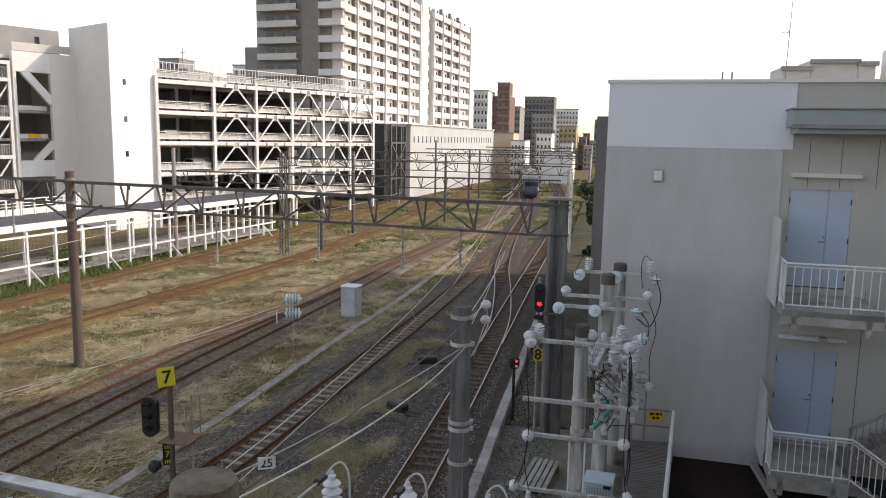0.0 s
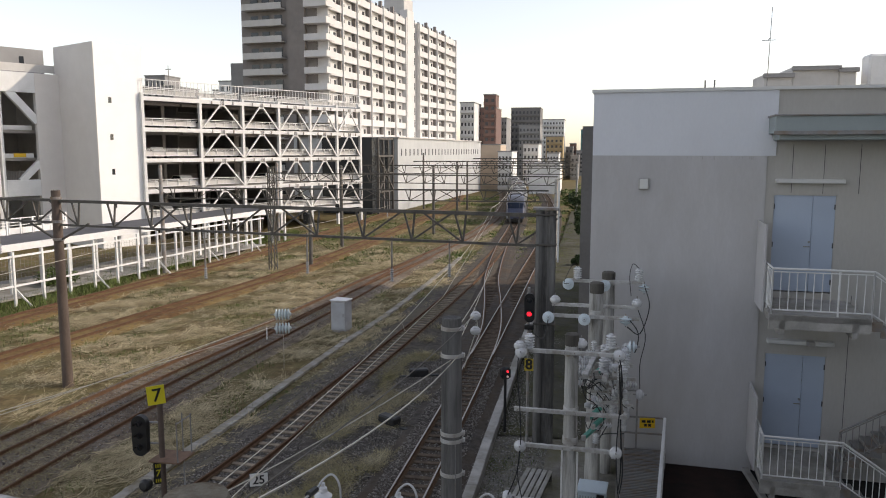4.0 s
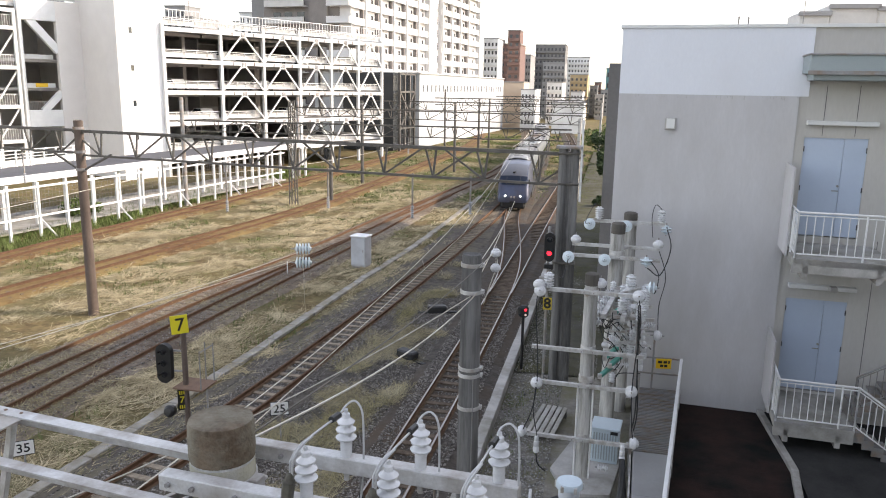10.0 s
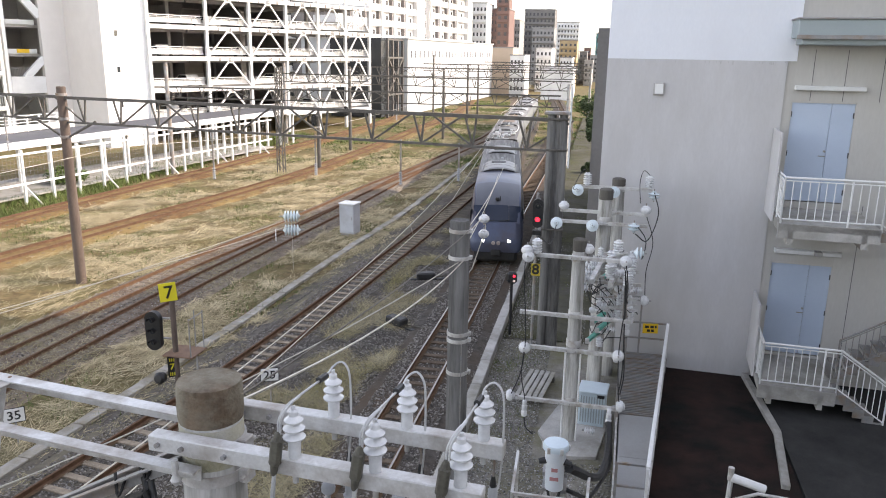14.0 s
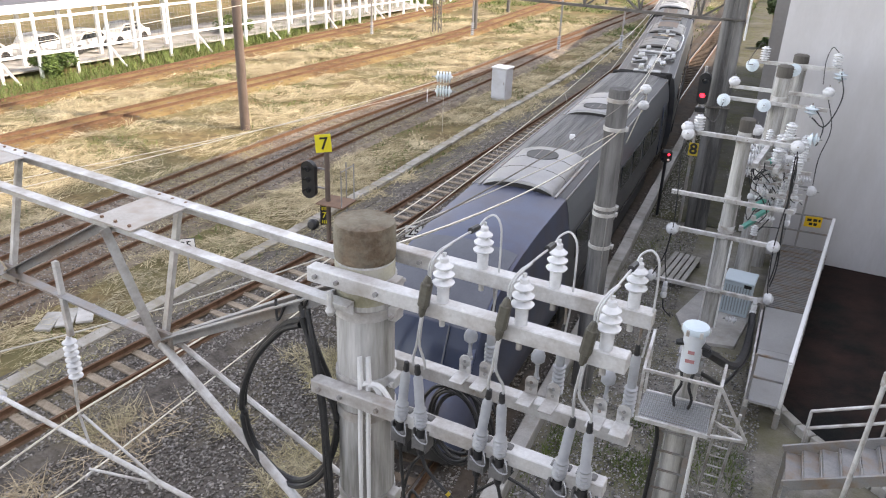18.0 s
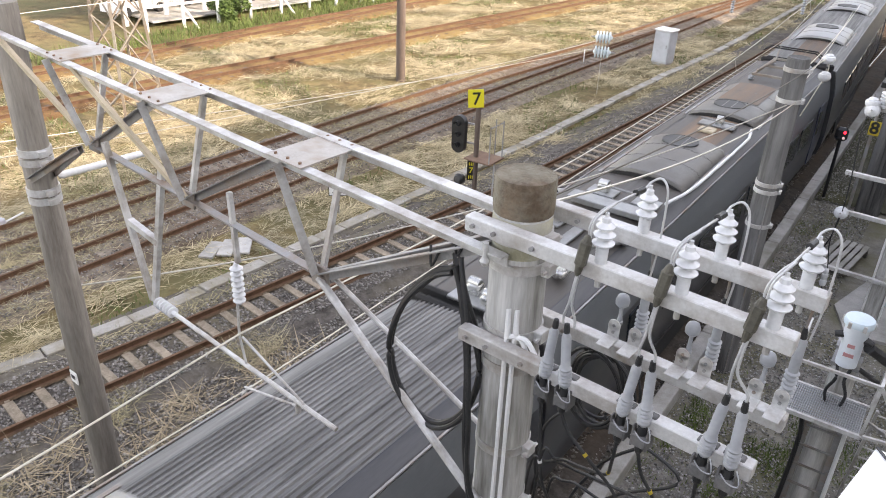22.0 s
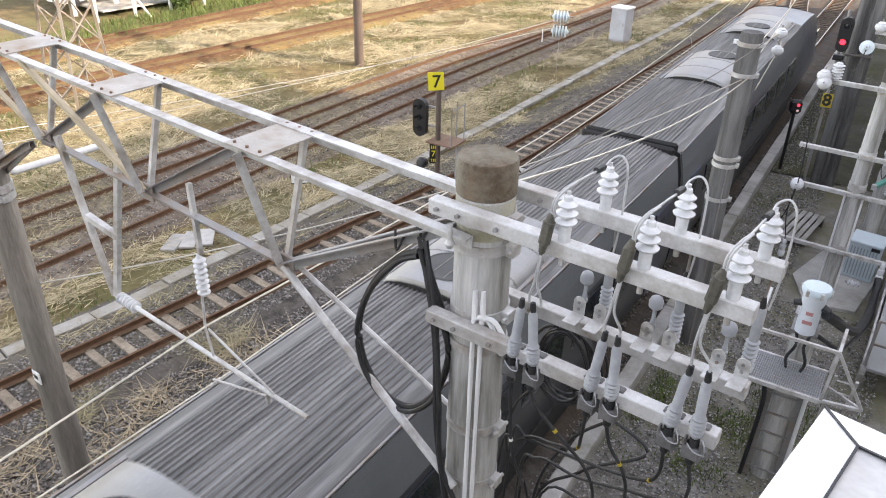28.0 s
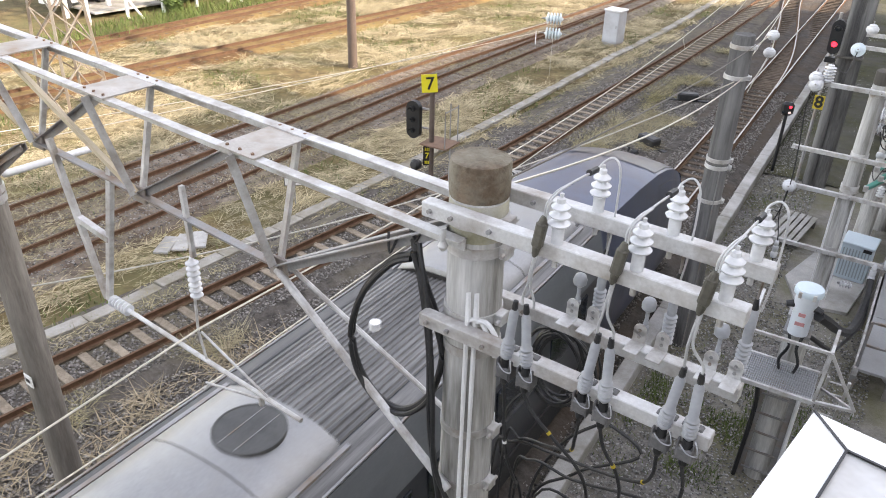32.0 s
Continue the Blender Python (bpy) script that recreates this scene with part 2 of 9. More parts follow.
M["deck_dark"] = surf("dark_deck", (0.06, 0.062, 0.068), (0.10, 0.10, 0.11), 1.0, 0.8, 0, 0.2, 30)
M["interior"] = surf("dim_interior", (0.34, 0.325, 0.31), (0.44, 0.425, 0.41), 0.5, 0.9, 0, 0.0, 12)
M["parapet"] = surf("grey_parapet", (0.50, 0.485, 0.465), (0.60, 0.585, 0.56), 0.8, 0.7, 0.1, 0.05, 20)
M["brick_red"] = surf("red_brick_far", (0.17, 0.105, 0.09), (0.22, 0.14, 0.12), 0.5, 0.9, 0, 0.1, 8)
M["grey_far"] = surf("grey_facade", (0.26, 0.255, 0.25), (0.33, 0.325, 0.32), 0.4, 0.85, 0, 0.05, 8)
M["dark_far"] = surf("dark_facade", (0.15, 0.145, 0.14), (0.21, 0.2, 0.195), 0.4, 0.85, 0, 0.05, 8)
M["ochre_far"] = surf("ochre_facade", (0.40, 0.30, 0.17), (0.48, 0.37, 0.22), 0.4, 0.85, 0, 0.05, 8)
M["peach_far"] = surf("peach_facade", (0.55, 0.44, 0.33), (0.63, 0.51, 0.4), 0.4, 0.85, 0, 0.05, 8)
M["window"] = plain("window_glass", (0.03, 0.035, 0.04), 0.08)
# paler than the near glass: distance haze is put into the colour
M["far_window"] = plain("dusty_far_glass", (0.07, 0.072, 0.078), 0.2)
M["leaf"] = surf("green_leaf", (0.05, 0.09, 0.018), (0.12, 0.17, 0.04), 1.0, 0.7, 0, 0.0, 9, island=0.4)
M["leaf_dark"] = surf("dark_leaf", (0.02, 0.04, 0.012), (0.05, 0.08, 0.025), 1.0, 0.7, 0, 0.0, 9, island=0.4)
M["grass"] = surf("green_grass", (0.06, 0.095, 0.02), (0.15, 0.19, 0.05), 0.6, 0.85, 0, 0.0, 9, island=0.35)
M["bark"] = surf("bark", (0.07, 0.05, 0.035), (0.14, 0.1, 0.075), 3.0, 0.9, 0, 0.4, 30)
M["yellow"] = plain("yellow_sign", (0.72, 0.62, 0.03), 0.5)
# yellow darkened by the shade on the number sign; tape uses it too
M["amber"] = plain("weathered_yellow_sign", (0.5, 0.37, 0.03), 0.6)
M["orange"] = plain("amber_sign", (0.75, 0.47, 0.02), 0.5)
M["black"] = plain("black_paint", (0.012, 0.012, 0.013), 0.45)
M["white"] = plain("white_paint", (0.75, 0.75, 0.73), 0.5)
M["red_on"] = glow("red_signal_lit", (1.0, 0.02, 0.04), 1.2)
M["green_plastic"] = surf("turquoise_tape", (0.08, 0.33, 0.26), (0.13, 0.42, 0.33), 3.0, 0.45, 0, 0.0, 20)
M["cubicle"] = surf("pale_blue_cubicle", (0.50, 0.59, 0.64), (0.58, 0.67, 0.72), 1.5, 0.5, 0, 0.03, 20)
M["lens"] = plain("signal_lens", (0.02, 0.025, 0.03), 0.1)


# ---- building helpers ----
def thing(name, m, label="", category="", group="", kind=""):
    ob = new(name)
    ob.matrix_basis = m
    ob.empty_display_size = 0.3
    return tagged(ob, label, category, group, kind)


def mesh_of(name, bm, material, smooth=False):
    me = bpy.data.meshes.new(name)
    bm.to_mesh(me)
    bm.free()
    me.materials.append(material)
    if smooth:
        me.shade_smooth()
        me.set_sharp_from_angle(angle=radians(40))
    return me


def part(name, bm, material, parent, label="", smooth=False):
    ob = new(name, mesh_of(name, bm, material, smooth))
    ob.parent = parent
    if label:
        ob["label"] = label
    return ob


def solid(name, bm, material, label, category, kind="", m=None, smooth=False, group=""):
    ob = new(name, mesh_of(name, bm, material, smooth))
    if m is not None:
        ob.matrix_basis = m
    return tagged(ob, label, category, group, kind)


def B():
    return bmesh.new()


def box(bm, c, s, m=None, bevel=0.0):
    """A box of size s about c, turned by m after it is placed."""
    t = Matrix.Translation(c) @ Matrix.Diagonal((*s, 1))
    if m is not None:
        t = m @ t
    r = bmesh.ops.create_cube(bm, size=1.0, matrix=t)
    if bevel:
        edges = list({e for v in r["verts"] for e in v.link_edges})
        bmesh.ops.bevel(bm, geom=edges, offset=bevel, segments=1, affect="EDGES")
    return bm


def along(p, q):
    p, q = Vector(p), Vector(q)
    d = q - p
    up = "Y" if abs(d.normalized().z) > 0.999 else "Z"
    rot = d.to_track_quat("X", up).to_matrix().to_4x4()
    return Matrix.Translation((p + q) / 2) @ rot, d.length


def bar(bm, p, q, w, h=None, bevel=0.0):
    """A square bar from p to q: w across, h high."""
    m, n = along(p, q)
    return box(bm, (0, 0, 0), (n, w, h or w), m, bevel)


def angle_bar(bm, p, q, w, t=0.008, flip=1):
    """An L-shaped steel section from p to q."""
    m, n = along(p, q)
    box(bm, (0, 0, 0), (n, w, t), m)
    box(bm, (0, flip * (w / 2 - t / 2), -w / 2), (n, t, w), m)
    return bm


def rod(bm, p, q, r, r2=None, seg=10, caps=True):
    p, q = Vector(p), Vector(q)
    d = q - p
    rot = d.to_track_quat("Z", "Y").to_matrix().to_4x4()
    bmesh.ops.create_cone(bm, cap_ends=caps, segments=seg, radius1=r, radius2=r if r2 is None else r2, depth=d.length,
                          matrix=Matrix.Translation((p + q) / 2) @ rot)
    return bm


def lathe(bm, prof, seg=16, m=None):
    """Turns a profile of (radius, height) about z."""
    m = m or Matrix()
    rings = []
    for r, z in prof:
        if r <= 1e-6:
            rings.append([bm.verts.new(m @ Vector((0, 0, z)))])
        else:
            rings.append([bm.verts.new(m @ Vector((r * math.cos(2 * math.pi * i / seg), r * math.sin(2 * math.pi * i / seg), z))) for i in range(seg)])
    for a, b in zip(rings, rings[1:]):
        for i in range(seg):
            j = (i + 1) % seg
            if len(a) == 1 and len(b) > 1:
                bm.faces.new((a[0], b[j], b[i]))
            elif len(b) == 1 and len(a) > 1:
                bm.faces.new((a[i], a[j], b[0]))
            elif len(a) > 1:
                bm.faces.new((a[i], a[j], b[j], b[i]))
    for ring, turn in ((rings[0], True), (rings[-1], False)):
        if len(ring) > 1:
            bm.faces.new(ring[::-1] if turn else ring)
    return bm


def sweep(bm, pts, r, seg=6):
    """A round cable through points."""
    pts = [Vector(p) for p in pts]
    rings = []
    for i, p in enumerate(pts):
        d = (pts[min(i + 1, len(pts) - 1)] - pts[max(i - 1, 0)]).normalized()
        side = d.cross(Vector((0, 0, 1)))
        side = Vector((1, 0, 0)) if side.length < 1e-3 else side.normalized()
        up = side.cross(d)
        rings.append([bm.verts.new(p + r * (math.cos(a) * side + math.sin(a) * up)) for a in (2 * math.pi * k / seg for k in range(seg))])
    for a, b in zip(rings, rings[1:]):
        for i in range(seg):
            j = (i + 1) % seg
            bm.faces.new((a[i], a[j], b[j], b[i]))
    bm.faces.new(rings[0][::-1])
    bm.faces.new(rings[-1])
    return bm


def smooth_path(pts, n=8):
    """Points of a Catmull-Rom curve through pts."""
    P = [Vector(p) for p in pts]
    P = [2 * P[0] - P[1]] + P + [2 * P[-1] - P[-2]]
    out = []
    for i in range(1, len(P) - 2):
        a, b, c, d = P[i - 1:i + 3]
        for k in range(n):
            t = k / n
            out.append(0.5 * (2 * b + (c - a) * t + (2 * a - 5 * b + 4 * c - d) * t * t + (3 * b - a - 3 * c + d) * t ** 3))
    return out + [P[-2]]


def sag(p, q, drop, n=12):
    p, q = Vector(p), Vector(q)
    return [p.lerp(q, i / n) - Vector((0, 0, drop * 4 * (i / n) * (1 - i / n))) for i in range(n + 1)]


def curve_x(knots):
    """x as a smooth function of y, through knots (y, x)."""
    ys, xs = [k[0] for k in knots], [k[1] for k in knots]

    def f(y):
        if y <= ys[0]:
            return xs[0] + (y - ys[0]) * (xs[1] - xs[0]) / (ys[1] - ys[0])
        if y >= ys[-1]:
            return xs[-1] + (y - ys[-1]) * (xs[-1] - xs[-2]) / (ys[-1] - ys[-2])
        i = max(k for k in range(len(ys) - 1) if ys[k] <= y)

        def slope(k):
            a, b = max(k - 1, 0), min(k + 1, len(ys) - 1)
            return (xs[b] - xs[a]) / (ys[b] - ys[a])
        h = ys[i + 1] - ys[i]
        t = (y - ys[i]) / h
        return (2 * t**3 - 3 * t**2 + 1) * xs[i] + (t**3 - 2 * t**2 + t) * h * slope(i) + (3 * t**2 - 2 * t**3) * xs[i + 1] + (t**3 - t**2) * h * slope(i + 1)
    return f


def from_arrays(name, verts, faces, material, smooth=False):
    me = bpy.data.meshes.new(name)
    me.from_pydata(verts, [], faces)
    me.materials.append(material)
    if smooth:
        me.shade_smooth()
    return new(name, me)


def digits(body, size, material, parent, m, name="lettering", bold=0.012):
    """Flat text turned into a mesh part."""
    cu = bpy.data.curves.new(name, "FONT")
    cu.body, cu.size, cu.align_x, cu.align_y, cu.extrude, cu.offset = body, size, "CENTER", "CENTER", 0.002, size * bold
    tmp = new(name, cu)
    me = bpy.data.meshes.new_from_object(tmp.evaluated_get(bpy.context.evaluated_depsgraph_get()))
    bpy.data.objects.remove(tmp)
    me.materials.clear()
    me.materials.append(material)
    ob = new(name, me)
    ob.parent = parent
    ob.matrix_basis = m
    return ob


M["mast_brown"] = surf("brown_stained_concrete", (0.085, 0.062, 0.05), (0.16, 0.12, 0.098), 2.0, 0.85, 0, 0.25, 40, stretch=(1, 1, 0.25))
M["cabinet_grey"] = surf("grey_painted_cabinet", (0.42, 0.44, 0.47), (0.5, 0.52, 0.55), 1.5, 0.5, 0, 0.03, 20, c3=(0.36, 0.36, 0.37), s3=0.9, amt3=0.3)
M["white_on"] = glow("white_signal_lit", (1.0, 0.75, 0.7), 0.05)
M["stage_rust"] = surf("rusty_stage", (0.14, 0.085, 0.06), (0.24, 0.15, 0.10), 4.0, 0.85, 0.1, 0.2, 40)
M["faded_red"] = plain("faded_red_print", (0.42, 0.2, 0.2), 0.6)
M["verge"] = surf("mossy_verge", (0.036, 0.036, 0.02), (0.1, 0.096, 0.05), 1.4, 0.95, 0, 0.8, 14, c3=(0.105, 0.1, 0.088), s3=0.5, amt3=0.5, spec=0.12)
M["post_dark"] = surf("dark_streaked_concrete", (0.06, 0.058, 0.056), (0.15, 0.146, 0.14), 2.0, 0.9, 0, 0.3, 40, c3=(0.26, 0.255, 0.245), s3=2.6, amt3=0.25, stretch=(1, 1, 0.1), spec=0.2)
M["ballast_siding"] = surf("brown_siding_ballast", (0.115, 0.096, 0.076), (0.3, 0.255, 0.205), 3.0, 0.95, 0, 1.0, 13, c3=(0.095, 0.066, 0.045), s3=0.4, amt3=0.35, spec=0.12)
M["moss"] = surf("yellow_moss", (0.3, 0.28, 0.19), (0.45, 0.43, 0.32), 6.0, 0.95, 0, 0.4, 50, c3=(0.42, 0.41, 0.38), s3=4.0, amt3=0.4, spec=0.1)
M["can_white"] = surf("pale_blue_white_can", (0.56, 0.6, 0.64), (0.66, 0.7, 0.74), 2.0, 0.35, 0, 0.02, 20)
M["deck_plate"] = surf("pale_deck_plate", (0.30, 0.30, 0.295), (0.40, 0.40, 0.395), 1.2, 0.75, 0.1, 0.1, 25, c3=(0.24, 0.235, 0.225), s3=0.6, amt3=0.4)
M["mast_grey"] = surf("grey_brown_concrete", (0.17, 0.15, 0.128), (0.36, 0.328, 0.285), 3.5, 0.85, 0, 0.25, 40, c3=(0.12, 0.11, 0.095), s3=2.0, amt3=0.3, stretch=(1, 1, 0.12), spec=0.2)

# ---- ground ----
X_MAIN = curve_x([(-90, -16.2), (-60, -11.05), (-30, -7.54), (-10, -6.1), (4, -5.52), (20, -5.29), (34, -5.27), (43, -5.5), (52, -6.5), (62.5, -7.9), (81, -9.3), (100, -10.2), (120, -11.2), (138, -12.6), (170, -16), (220, -23.5), (300, -39)])
X_B = curve_x([(30, -5.27), (60, -5.25), (90, -5.2), (120, -6.0), (150, -7.6), (200, -12.5), (300, -26)])
X_A = curve_x([(-60, -30), (-30, -21.2), (-10, -16.7), (0, -14.7), (5.5, -13.75), (12, -12.75), (21, -11.5), (30, -10.85), (40, -10.25), (52, -9.75), (65, -9.4), (84, -9.45)])
X_C = curve_x([(-40, -20.2), (10, -18.45), (26, -18.15), (39.5, -17.5), (50, -16.95), (62, -16.6), (74, -15.9)])
X_D = curve_x([(-40, -24.5), (11, -21.2), (31, -20.0), (43, -18.75), (50, -18.2), (59, -17.6), (70.6, -16.3), (101, -14.3), (140, -15.7), (200, -22.5), (300, -40)])
X_E = curve_x([(-40, -40), (32, -29.6), (45, -27.8), (58, -26.1), (70, -25.5), (94, -25.4), (150, -27), (250, -41)])
X_F = curve_x([(-40, -41), (39, -35.8), (44, -35.6), (59.5, -34.4), (70, -33.9), (120, -33.5), (200, -40)])
X_TROUGH = curve_x([(-30, -22.5), (0, -16.9), (6.5, -15.4), (9, -14.95), (21, -14.05), (28, -13.7), (37.7, -13.4), (47, -12.9), (60, -12.7), (75, -12.6)])
GROUND = -0.32

gx = sorted({*range(-60, 21, 2), *[-3000, -1500, -800, -450, -280, -180, -120, -90, -75, 30, 45, 70, 110, 180, 300, 600, 1500, 3000]})
gy = sorted({*range(-30, 131, 2), *[-3000, -1200, -500, -200, -100, -60, 140, 155, 175, 200, 240, 300, 400, 600, 1000, 2000, 4000]})
verts, faces = [], []
for y in gy:
    for x in gx:
        h = 0.05 * noise.noise((x * 0.2, y * 0.2, 0)) if abs(x) < 70 and -40 < y < 140 else 0
        verts.append((x, y, GROUND + h))
w = len(gx)
for j in range(len(gy) - 1):
    for i in range(w - 1):
        faces.append((j * w + i, j * w + i + 1, (j + 1) * w + i + 1, (j + 1) * w + i))
ground = from_arrays("ground", verts, faces, M["earth"], True)
tagged(ground, "dry straw-covered railway yard ground with green patches", "ground", kind="structure")


def ribbon(bm, fx, y0, y1, offs, step=2.0):
    """A strip along x = fx(y), with a cross profile of (offset, height)."""
    n = max(2, int((y1 - y0) / step) + 1)
    rows = []
    for k in range(n):
        y = y0 + (y1 - y0) * k / (n - 1)
        s = (fx(y + 0.5) - fx(y - 0.5))
        c = 1 / math.sqrt(1 + s * s)
        rows.append([bm.verts.new((fx(y) + o * c, y - o * s * c, z)) for o, z in offs])
    for a, b in zip(rows, rows[1:]):
        for i in range(len(offs) - 1):
            bm.faces.new((a[i], a[i + 1], b[i + 1], b[i]))
    return bm


# wide gravel field between the two nearest tracks
bm = B()
ys = [-30 + 2 * k for k in range(64)]
rows = [[bm.verts.new((X_A(min(y, 84)) - 2.3, y, -0.31)), bm.verts.new((X_A(min(y, 84)) - 1.9, y, -0.235)), bm.verts.new(((X_A(min(y, 84)) - 5.3) / 2, y, -0.245)), bm.verts.new((-3.45, y, -0.235))] for y in ys]
for a, b in zip(rows, rows[1:]):
    for i in range(3):
        bm.faces.new((a[i], a[i + 1], b[i + 1], b[i]))
solid("gravel_bed", bm, M["ballast"], "dark grey ballast between the running tracks", "ballast", "structure")

RAIL = [(-0.062, -0.15), (-0.062, -0.138), (-0.012, -0.125), (-0.012, -0.04), (-0.034, -0.03), (-0.034, -0.003), (-0.028, 0.0), (0.028, 0.0), (0.034, -0.003), (0.034, -0.03), (0.012, -0.04), (0.012, -0.125), (0.062, -0.138), (0.062, -0.15)]


def sleeper_mesh(material):
    bm = B()
    box(bm, (0, 0, -0.215), (2.05, 0.21, 0.13), bevel=0.012)
    for s in (-1, 1):
        for k in (-1, 1):
            box(bm, (s * 0.566 + k * 0.1, 0, -0.145), (0.05, 0.1, 0.02))
    return mesh_of("sleeper", bm, material)


def track(label, fx, y0, y1, bed, sleeper, near, spacing=0.62, shiny=False, bed_w=1.55, lift=0.0, band=False):
    """A track with ballast bed, two rails and its sleepers; those between near[0] and near[1] are objects of their own."""
    root = thing("railway_track", Matrix(), label, "railway track", "yard tracks")
    bm = B()
    ribbon(bm, fx, y0, y1, [(-bed_w - 0.25, -0.33), (-bed_w, -0.21), (-bed_w * 0.75, -0.147), (-0.66, -0.143), (-0.5, -0.2 + lift), (0, -0.212 + lift), (0.5, -0.2 + lift), (0.66, -0.143), (bed_w * 0.75, -0.147), (bed_w, -0.21), (bed_w + 0.25, -0.33)])
    part("ballast_bed", bm, bed, root)
    for s in (-1, 1):
        bm = B()
        ribbon(bm, fx, y0, y1, [(s * 0.566 + o, z) for o, z in RAIL])
        r = part("rail", bm, M["rail"], root, "rust-brown steel rail")
        if band:
            bm = B()
            ribbon(bm, fx, y0, y1, [(s * 0.566 + o, z) for o, z in ((-0.13, -0.158), (-0.1, -0.139), (0.1, -0.137), (0.13, -0.15))])
            part("rust_band", bm, M["rail_dust"], root, "rust-brown dust along the rail foot")
        bm = B()
        ribbon(bm, fx, y0, y1, [(s * 0.566 - 0.03, 0.0015), (s * 0.566 + 0.03, 0.0015)])
        part("rail_head", bm, M["rail_top"] if shiny else M["rail"], r, "worn running surface")
    me = sleeper_mesh(sleeper)
    rest_v, rest_f = [], []
    base = [tuple(v.co) for v in me.vertices]
    fs = [tuple(p.vertices) for p in me.polygons]
    y = y0 + 0.3
    while y < y1:
        a = -math.atan(fx(y + 0.5) - fx(y - 0.5)) + random.uniform(-0.01, 0.01)
        m = Matrix.Translation((fx(y), y, random.uniform(-0.008, 0.004))) @ Matrix.Rotation(a, 4, "Z")
        if near and near[0] < y < near[1]:
            ob = new("sleeper", me)
            ob.parent = root
            ob.matrix_basis = m
        else:
            k = len(rest_v)
            rest_v += [tuple(m @ Vector(v)) for v in base]
            rest_f += [tuple(i + k for i in f) for f in fs]
        y += spacing
    if rest_v:
        ob = from_arrays("sleeper_row", rest_v, rest_f, sleeper)
        ob.parent = root
        ob["kind"] = "stuff"
    return root


track("track with pale weathered sleepers and rusty rails", X_A, -30, 84, M["ballast"], M["sleeper"], (2, 48), band=True)
track("main line with brown sleepers and polished rails", X_MAIN, -95, 300, M["ballast_dark"], M["sleeper_dark"], (14, 64), shiny=True, band=True)
track("straight running line with brown sleepers beside the wall", X_B, 38, 300, M["ballast_dark"], M["sleeper_dark"], None, shiny=True)
track("dark rusty siding in straw", X_C, -40, 74, M["ballast_siding"], M["sleeper_dark"], (5, 45), 0.66, lift=0.05, bed_w=1.2)
track("dark rusty siding beside the straw strip", X_D, -40, 300, M["ballast_siding"], M["sleeper_dark"], (5, 45), 0.66, lift=0.05, bed_w=1.2)
track("brown rusted siding in the sun", X_E, -40, 250, M["ballast_rust"], M["sleeper_dark"], None, 0.7, lift=0.062, bed_w=1.2)
track("orange-brown rusted siding along the white fence", X_F, -40, 200, M["ballast_rust"], M["sleeper_dark"], None, 0.7, lift=0.062, bed_w=1.2)

# cable trough: separate concrete lids
trough = thing("cable_trough", Matrix(), "pale concrete cable trough with separate lids in the straw", "cable trough", kind="structure")
bm = B()
box(bm, (0, 0, -0.24), (0.4, 0.98, 0.14), bevel=0.015)
lid = mesh_of("trough_lid", bm, M["trough"])
y = -6.0
while y < 75:
    a = -math.atan(X_TROUGH(y + 0.5) - X_TROUGH(y - 0.5))
    ob = new("trough_lid", lid)
    ob.parent = trough
    ob.matrix_basis = Matrix.Translation((X_TROUGH(y) + random.uniform(-0.02, 0.02), y, random.uniform(-0.03, 0.02))) @ Matrix.Rotation(a + random.uniform(-0.03, 0.03), 4, "Z")
    y += 1.0

# low concrete wall beside the main line
bm = B()
y = -20.0
while y < 62:
    box(bm, (-3.33 + random.uniform(-0.01, 0.01), y + 0.99, -0.05), (0.34, 1.97, 0.62), bevel=0.02)
    y += 2.0
solid("concrete_kerb_wall", bm, M["concrete_pale"], "low pale concrete kerb wall beside the main line", "kerb", "structure")

# soil bank on the far side of the kerb
bm = B()
rows = []
for k in range(70):
    y = -20 + k * 1.5
    rows.append([bm.verts.new((x, y, z + 0.05 * noise.noise((x, y * 0.6, 3)))) for x, z in ((-3.2, -0.1), (-2.4, -0.06), (-1.2, -0.04), (0.2, -0.03), (1.6, -0.07), (8.0, -0.16))])
for a, b in zip(rows, rows[1:]):
    for i in range(5):
        bm.faces.new((a[i], a[i + 1], b[i + 1], b[i]))
solid("soil_bank", bm, surf("dark_soil", (0.12, 0.11, 0.095), (0.3, 0.28, 0.25), 2.6, 0.95, 0, 0.9, 24, c3=(0.15, 0.14, 0.07), s3=0.6, amt3=0.4), "dark gravelly soil with moss beside the switchgear", "soil", "structure", smooth=True)

# dark paved yard at the foot of the building, its curved kerb and the apron by the stairs
def slab_of(pts, z0, z1):
    bm = B()
    lo = [bm.verts.new((x, y, z0)) for x, y in pts]
    hi = [bm.verts.new((x, y, z1)) for x, y in pts]
    bm.faces.new(lo[::-1])
    bm.faces.new(hi)
    for i in range(len(pts)):
        k = (i + 1) % len(pts)
        bm.faces.new((lo[i], lo[k], hi[k], hi[i]))
    bmesh.ops.recalc_face_normals(bm, faces=bm.faces[:])
    return bm


